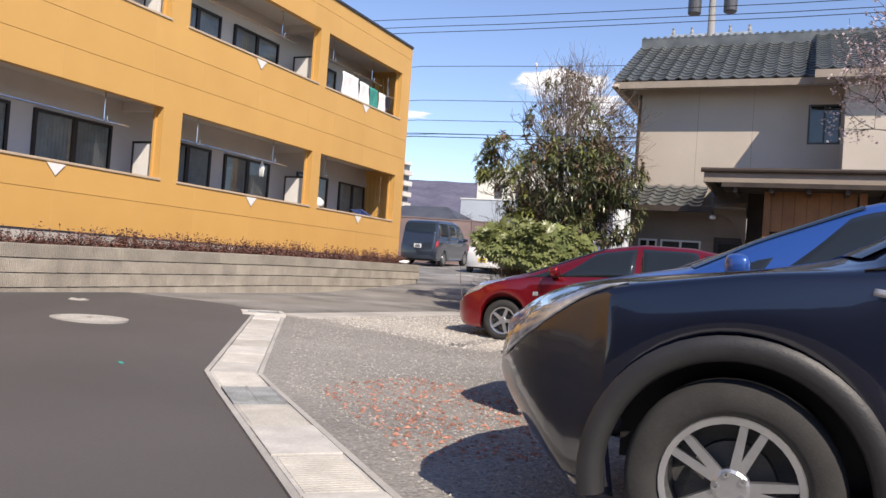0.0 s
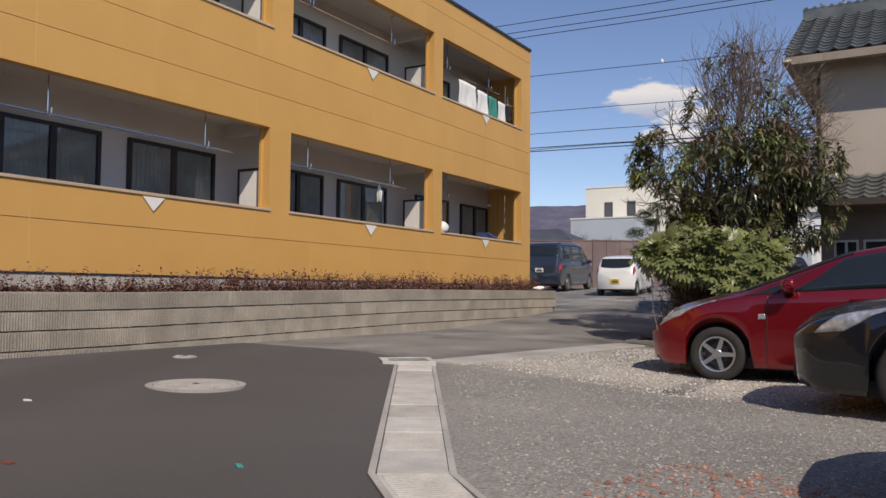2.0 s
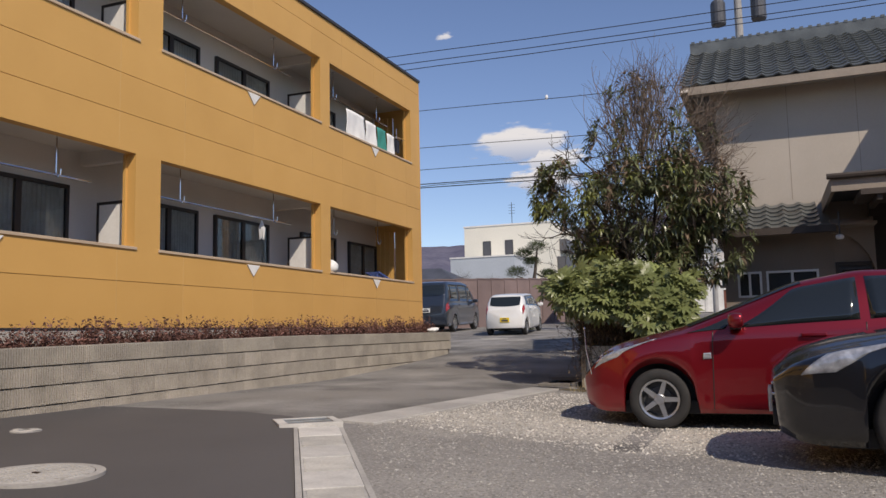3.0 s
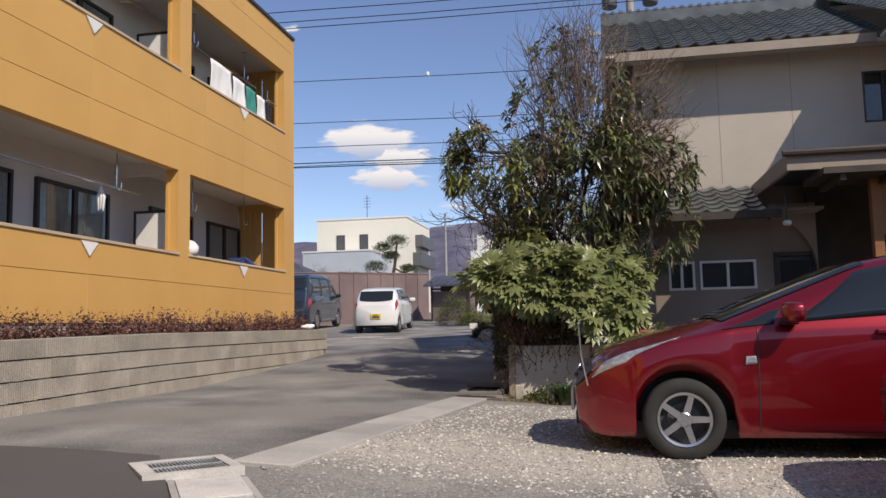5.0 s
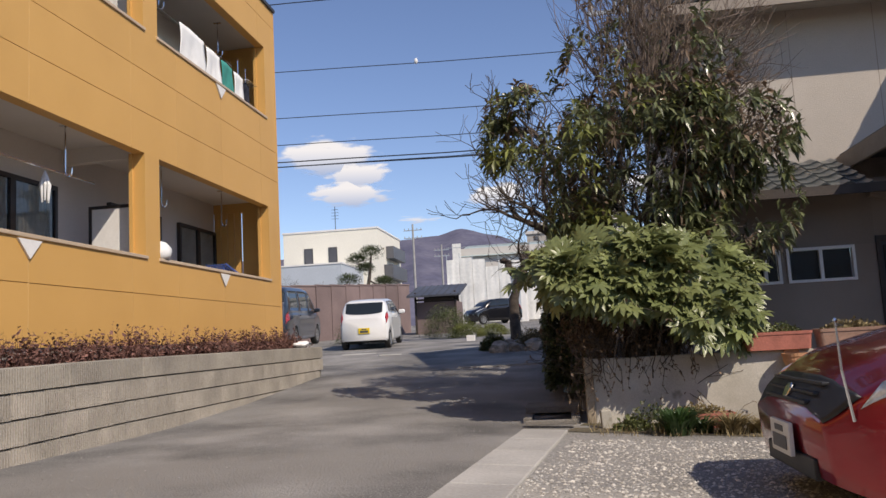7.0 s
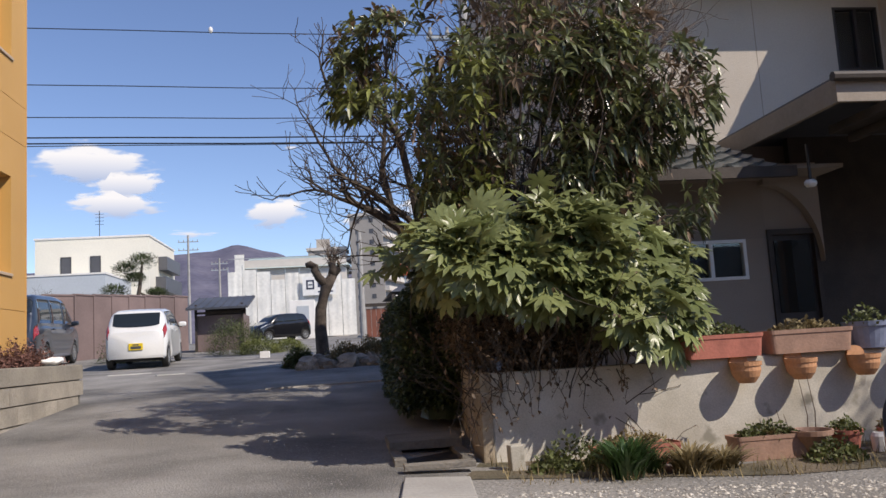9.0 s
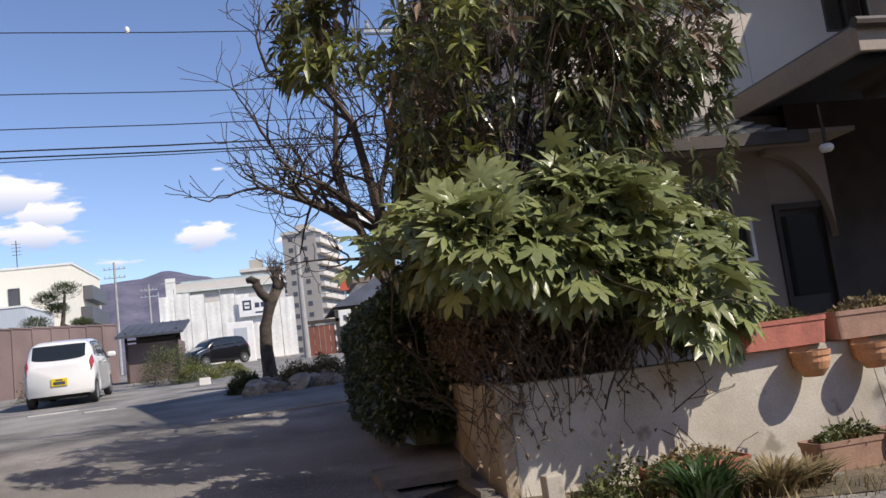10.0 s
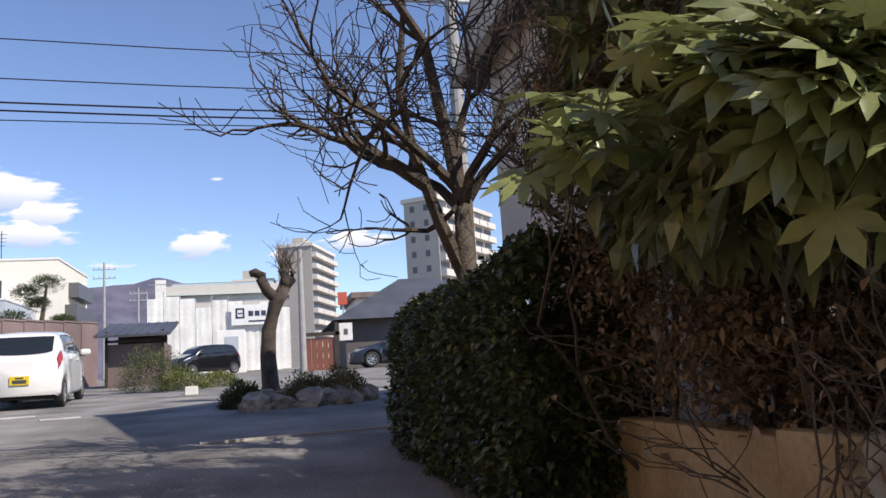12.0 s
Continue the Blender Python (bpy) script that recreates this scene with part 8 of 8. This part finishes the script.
def pine(x, y, h, label):
    """A garden pine with clipped clouds of needles."""
    z = ground_z(x, y)
    ob = thing("tree", pose(x, y, z), label, "tree", "trees")
    bm = bmesh.new()
    tube(bm, [(0, 0, 0), (0.1, 0, h * 0.4), (0.35, 0, h * 0.7), (0.5, 0, h)], [0.16, 0.13, 0.10, 0.05], 8)
    for o, e in (((0.2, 0, h * 0.55), (-0.9, 0, h * 0.62)), ((0.3, 0, h * 0.65), (1.1, 0.2, h * 0.58)), ((0.42, 0, h * 0.85), (-0.5, 0.2, h * 0.88))):
        tube(bm, [o, ((o[0] + e[0]) / 2, 0.1, (o[2] + e[2]) / 2 - 0.1), e], [0.06, 0.05, 0.03], 6)
    part("trunk", bm, M["bark"], ob, "bent brown trunk")
    q = random.Random(4)
    c, d = [], []
    for cx, cy, cz, r in ((-0.9, 0, h * 0.66, 0.65), (-0.4, 0.2, h * 0.92, 0.6), (0.5, 0, h * 1.0, 0.65), (1.1, 0.2, h * 0.62, 0.5), (0.1, 0.1, h * 0.80, 0.5)):
        for k in range(1300):
            u = Vector((q.gauss(0, 1), q.gauss(0, 1), q.gauss(0, 1))).normalized() * q.uniform(0.4, 1.0)
            c.append((cx + u.x * r * 1.15, cy + u.y * r, cz + u.z * r * 0.62))
            d.append((u.x, u.y, u.z + 0.6))
    v, f = leaf_cloud(c, d, 0.16, 0.03, droop=0, seed=5)
    o = cloud_mesh("crown", v, f, M["hedge"], ob, "dark green needle clouds")
    o["kind"] = "stuff"


pine(-15.4, 52.0, 4.5, "clipped pine tree with bent trunk behind the fence")
for (x, y, h, s, lab) in ((-18.0, 47.0, 3.4, 81, "small bare tree behind the fence"), (-16.9, 50.0, 3.2, 82, "small bare tree behind the fence"), (-17.2, 36.6, 2.6, 84, "bare pruned tree behind the van")):
    bare_tree(x, y, h, 0.9, s, lab, depth=4, r=0.05)


# ---------------------------------------------------------------- mountains and clouds
def mountains():
    D = 2600.0
    pts = []
    n = 260
    for i in range(n + 1):
        az = -60 + 110 * i / n
        el = lerp(az, [-60, -40, -30, -24, -19, -15, -12, -10, -8.2, -7.4, -6.85, -6.2, -5.2, -4.0, -2, 2, 8, 20, 50], [5.0, 5.6, 6.0, 6.15, 6.2, 6.6, 7.15, 7.30, 7.45, 7.72, 7.85, 7.72, 7.40, 7.15, 6.2, 5.2, 4.4, 3.8, 3.5])
        el += 0.07 * noise.noise(Vector((az * 0.9, 0, 0))) + 0.03 * noise.noise(Vector((az * 3.1, 3, 0)))
        pts.append((az, el))
    verts, faces = [], []
    rows = 26
    for az, el in pts:
        a = radians(az)
        for j in range(rows + 1):
            t = j / rows
            dist = D - 900 * (1 - t)
            z = math.tan(radians(el)) * D * t ** 0.85
            wob = 45 * noise.noise(Vector((az * 0.55, t * 3, 1))) * (1 - t) * t * 4
            verts.append((-5 + (dist + wob) * math.sin(a), 10 + (dist + wob) * math.cos(a), z + wob * 0.8))
    for i in range(n):
        for j in range(rows):
            k = i * (rows + 1) + j
            faces.append((k, k + rows + 1, k + rows + 2, k + 1))
    ob = cloud_mesh("backdrop", verts, faces, M["mountain"], smooth=True)
    tagged(ob, "distant bare blue grey mountain ridge", "mountain", kind="structure")


mountains()


def cloud_material(name, seed, dens):
    m = bpy.data.materials.new(name)
    m.use_nodes = True
    n, l = m.node_tree.nodes, m.node_tree.links
    n.remove(n["Principled BSDF"])
    tc = n.new("ShaderNodeTexCoord")
    mp = n.new("ShaderNodeMapping")
    mp.inputs["Location"].default_value = (seed, seed * 0.7, 0)
    mp.inputs["Scale"].default_value = (1.7, 2.0, 1)
    l.new(tc.outputs["Object"], mp.inputs[0])
    nz = n.new("ShaderNodeTexNoise")
    nz.inputs["Scale"].default_value, nz.inputs["Detail"].default_value, nz.inputs["Roughness"].default_value = 1.15, 7, 0.52
    l.new(mp.outputs[0], nz.inputs["Vector"])
    ln = n.new("ShaderNodeVectorMath")
    ln.operation = "LENGTH"
    l.new(tc.outputs["Object"], ln.inputs[0])
    sb = n.new("ShaderNodeMath")
    sb.operation = "MULTIPLY_ADD"
    sb.inputs[1].default_value, sb.inputs[2].default_value = -0.72, dens
    l.new(ln.outputs["Value"], sb.inputs[0])
    ad = n.new("ShaderNodeMath")
    ad.operation = "ADD"
    l.new(sb.outputs[0], ad.inputs[0]), l.new(nz.outputs["Fac"], ad.inputs[1])
    rg = n.new("ShaderNodeMapRange")
    rg.interpolation_type = "SMOOTHSTEP"
    rg.inputs[1].default_value, rg.inputs[2].default_value = 0.50, 0.72
    l.new(ad.outputs[0], rg.inputs[0])
    sp = n.new("ShaderNodeSeparateXYZ")
    l.new(tc.outputs["Object"], sp.inputs[0])
    sh = n.new("ShaderNodeMapRange")
    sh.inputs[1].default_value, sh.inputs[2].default_value = -0.75, 0.35
    l.new(sp.outputs[1], sh.inputs[0])
    # cloud shading painted into the glow: blue-grey underside, white top
    mx = n.new("ShaderNodeMix")
    mx.data_type = "RGBA"
    mx.inputs[6].default_value, mx.inputs[7].default_value = (0.44, 0.55, 0.78, 1), (0.92, 0.94, 0.98, 1)
    l.new(sh.outputs[0], mx.inputs[0])
    em = n.new("ShaderNodeEmission")
    em.inputs[1].default_value = 0.95
    l.new(mx.outputs[2], em.inputs[0])
    tr = n.new("ShaderNodeBsdfTransparent")
    ms = n.new("ShaderNodeMixShader")
    l.new(rg.outputs[0], ms.inputs[0]), l.new(tr.outputs[0], ms.inputs[1]), l.new(em.outputs[0], ms.inputs[2])
    l.new(ms.outputs[0], n["Material Output"].inputs[0])
    return m


def clouds():
    D = 3000.0
    eye = Vector((-4, 7, 0.9))
    rows = [(-16.0, 13.2, 4.4, 1.5, 0.62, 1.0), (-13.9, 11.9, 2.9, 1.25, 0.58, 2.3), (-14.6, 10.6, 3.6, 1.15, 0.60, 3.1), (-4.2, 9.95, 2.7, 1.3, 0.59, 5.4),
            (6.9, 9.95, 3.8, 1.0, 0.50, 7.7), (1.2, 9.2, 1.2, 0.5, 0.42, 8.2), (-10.0, 8.6, 3.4, 0.6, 0.28, 9.0), (-2.9, 14.4, 2.6, 0.7, 0.18, 10.5),
            (-21.5, 20.6, 2.4, 1.0, 0.24, 11.3), (-27.0, 10.5, 4.0, 0.9, 0.30, 12.4), (14.0, 9.2, 3.0, 0.9, 0.45, 14.8)]
    for i, (az, el, hw, hh, dens, seed) in enumerate(rows):
        a, e = radians(az), radians(el)
        c = eye + Vector((math.sin(a) * math.cos(e), math.cos(a) * math.cos(e), math.sin(e))) * D
        bm = bmesh.new()
        v = [bm.verts.new(p) for p in ((-1.6, -1.6, 0), (1.6, -1.6, 0), (1.6, 1.6, 0), (-1.6, 1.6, 0))]
        bm.faces.new(v)
        ob = part("backdrop", bm, cloud_material("cloud", seed, dens))
        m = look(c, eye)
        ob.matrix_basis = m @ Matrix.Diagonal((math.tan(radians(hw)) * D, math.tan(radians(hh)) * D, 1, 1))
        ob.visible_shadow = False
        tagged(ob, "soft white fair weather cloud low in the sky", "cloud", kind="structure")


clouds()


# ---------------------------------------------------------------- loose stones
def inside(poly, x, y):
    c = False
    j = len(poly) - 1
    for i in range(len(poly)):
        if (poly[i][1] > y) != (poly[j][1] > y) and x < (poly[j][0] - poly[i][0]) * (y - poly[i][1]) / (poly[j][1] - poly[i][1]) + poly[i][0]:
            c = not c
        j = i
    return c


def scatter(name, n, poly, lo, hi, material, label, seed, weight=None):
    q = random.Random(seed)
    base = [(1, 0, 0), (0.25, 0.9, 0.05), (-0.85, 0.5, 0), (-0.75, -0.6, 0.05), (0.3, -0.95, 0), (0.05, 0.05, 0.75), (0, 0, -0.4)]
    fcs = [(0, 1, 5), (1, 2, 5), (2, 3, 5), (3, 4, 5), (4, 0, 5), (1, 0, 6), (2, 1, 6), (3, 2, 6), (4, 3, 6), (0, 4, 6)]
    xs, ys = [p[0] for p in poly], [p[1] for p in poly]
    verts, faces = [], []
    k = 0
    while k < n:
        x, y = q.uniform(min(xs), max(xs)), q.uniform(min(ys), max(ys))
        if not inside(poly, x, y) or (weight and q.random() > weight(x, y)):
            continue
        k += 1
        s = lo * (hi / lo) ** (q.random() ** 1.8)
        a = q.uniform(0, 6.283)
        ca, sa = math.cos(a) * s, math.sin(a) * s
        z = ground_z(x, y) + 0.008 + s * 0.12
        e = q.uniform(0.6, 1.0)
        h = q.uniform(0.5, 0.95)
        b = len(verts)
        verts += [(x + px * ca - py * sa * e, y + px * sa + py * ca * e, z + pz * s * h) for px, py, pz in base]
        faces += [(b + f[0], b + f[1], b + f[2]) for f in fcs]
    ob = cloud_mesh(name, verts, faces, material)
    tagged(ob, label, "gravel", kind="stuff")


LOT = [(2.15, 1.0), (-2.25, 5.2), (-5.0, 9.4), (-4.25, 13.7), (1.5, 13.8), (1.5, 1.6)]
scatter("gravel", 42000, LOT, 0.005, 0.015, M["stones"], "loose grey crushed stones on the parking lot", 1, lambda x, y: lerp(math.hypot(x + 2.0, y - 7.0), [2, 7], [1.0, 0.45]))
scatter("gravel", 15000, [(-4.9, 9.6), (-4.25, 13.6), (-2.2, 13.6), (-1.2, 11.0), (1.0, 10.6), (1.0, 8.4), (-2.5, 8.9)], 0.006, 0.020, M["pale_stones"], "pale loose stones on the compacted strip", 2)
scatter("rubble", 1100, [(-2.0, 5.2), (-0.4, 3.6), (0.3, 4.4), (-0.9, 6.0), (-1.7, 6.2)], 0.008, 0.026, M["red_rubble"], "broken red brick chips in the gravel", 3)
scatter("gravel", 2200, [(-8.3, 9.2), (-5.2, 9.9), (-4.7, 13.8), (-5.0, 19.0), (-8.3, 19.5)], 0.003, 0.008, M["stones"], "fine loose grit on the lane", 4)


# ---------------------------------------------------------------- small litter on the lane
def litter(x, y, sx, sy, rot, material, label):
    bm = boxed(-sx, sx, -sy, sy, 0.0, 0.012, bevel=0.003)
    for v in bm.verts:
        v.co.x += 0.3 * v.co.y
        v.co.z += 0.006 * noise.noise(v.co * 40)
    ob = part("litter", bm, material)
    ob.matrix_basis = pose(x, y, ground_z(x, y) + 0.006, 0, 0, rot)
    tagged(ob, label, "litter", "litter on the lane")


litter(-4.20, 4.12, 0.025, 0.014, 20, M["rust"], "small scrap of red plastic on the asphalt")
litter(-3.40, 4.76, 0.022, 0.014, -30, M["green_cloth"], "small scrap of turquoise plastic on the asphalt")
litter(-5.64, 5.11, 0.022, 0.012, 10, M["white_paint"], "small scrap of white paper on the asphalt")
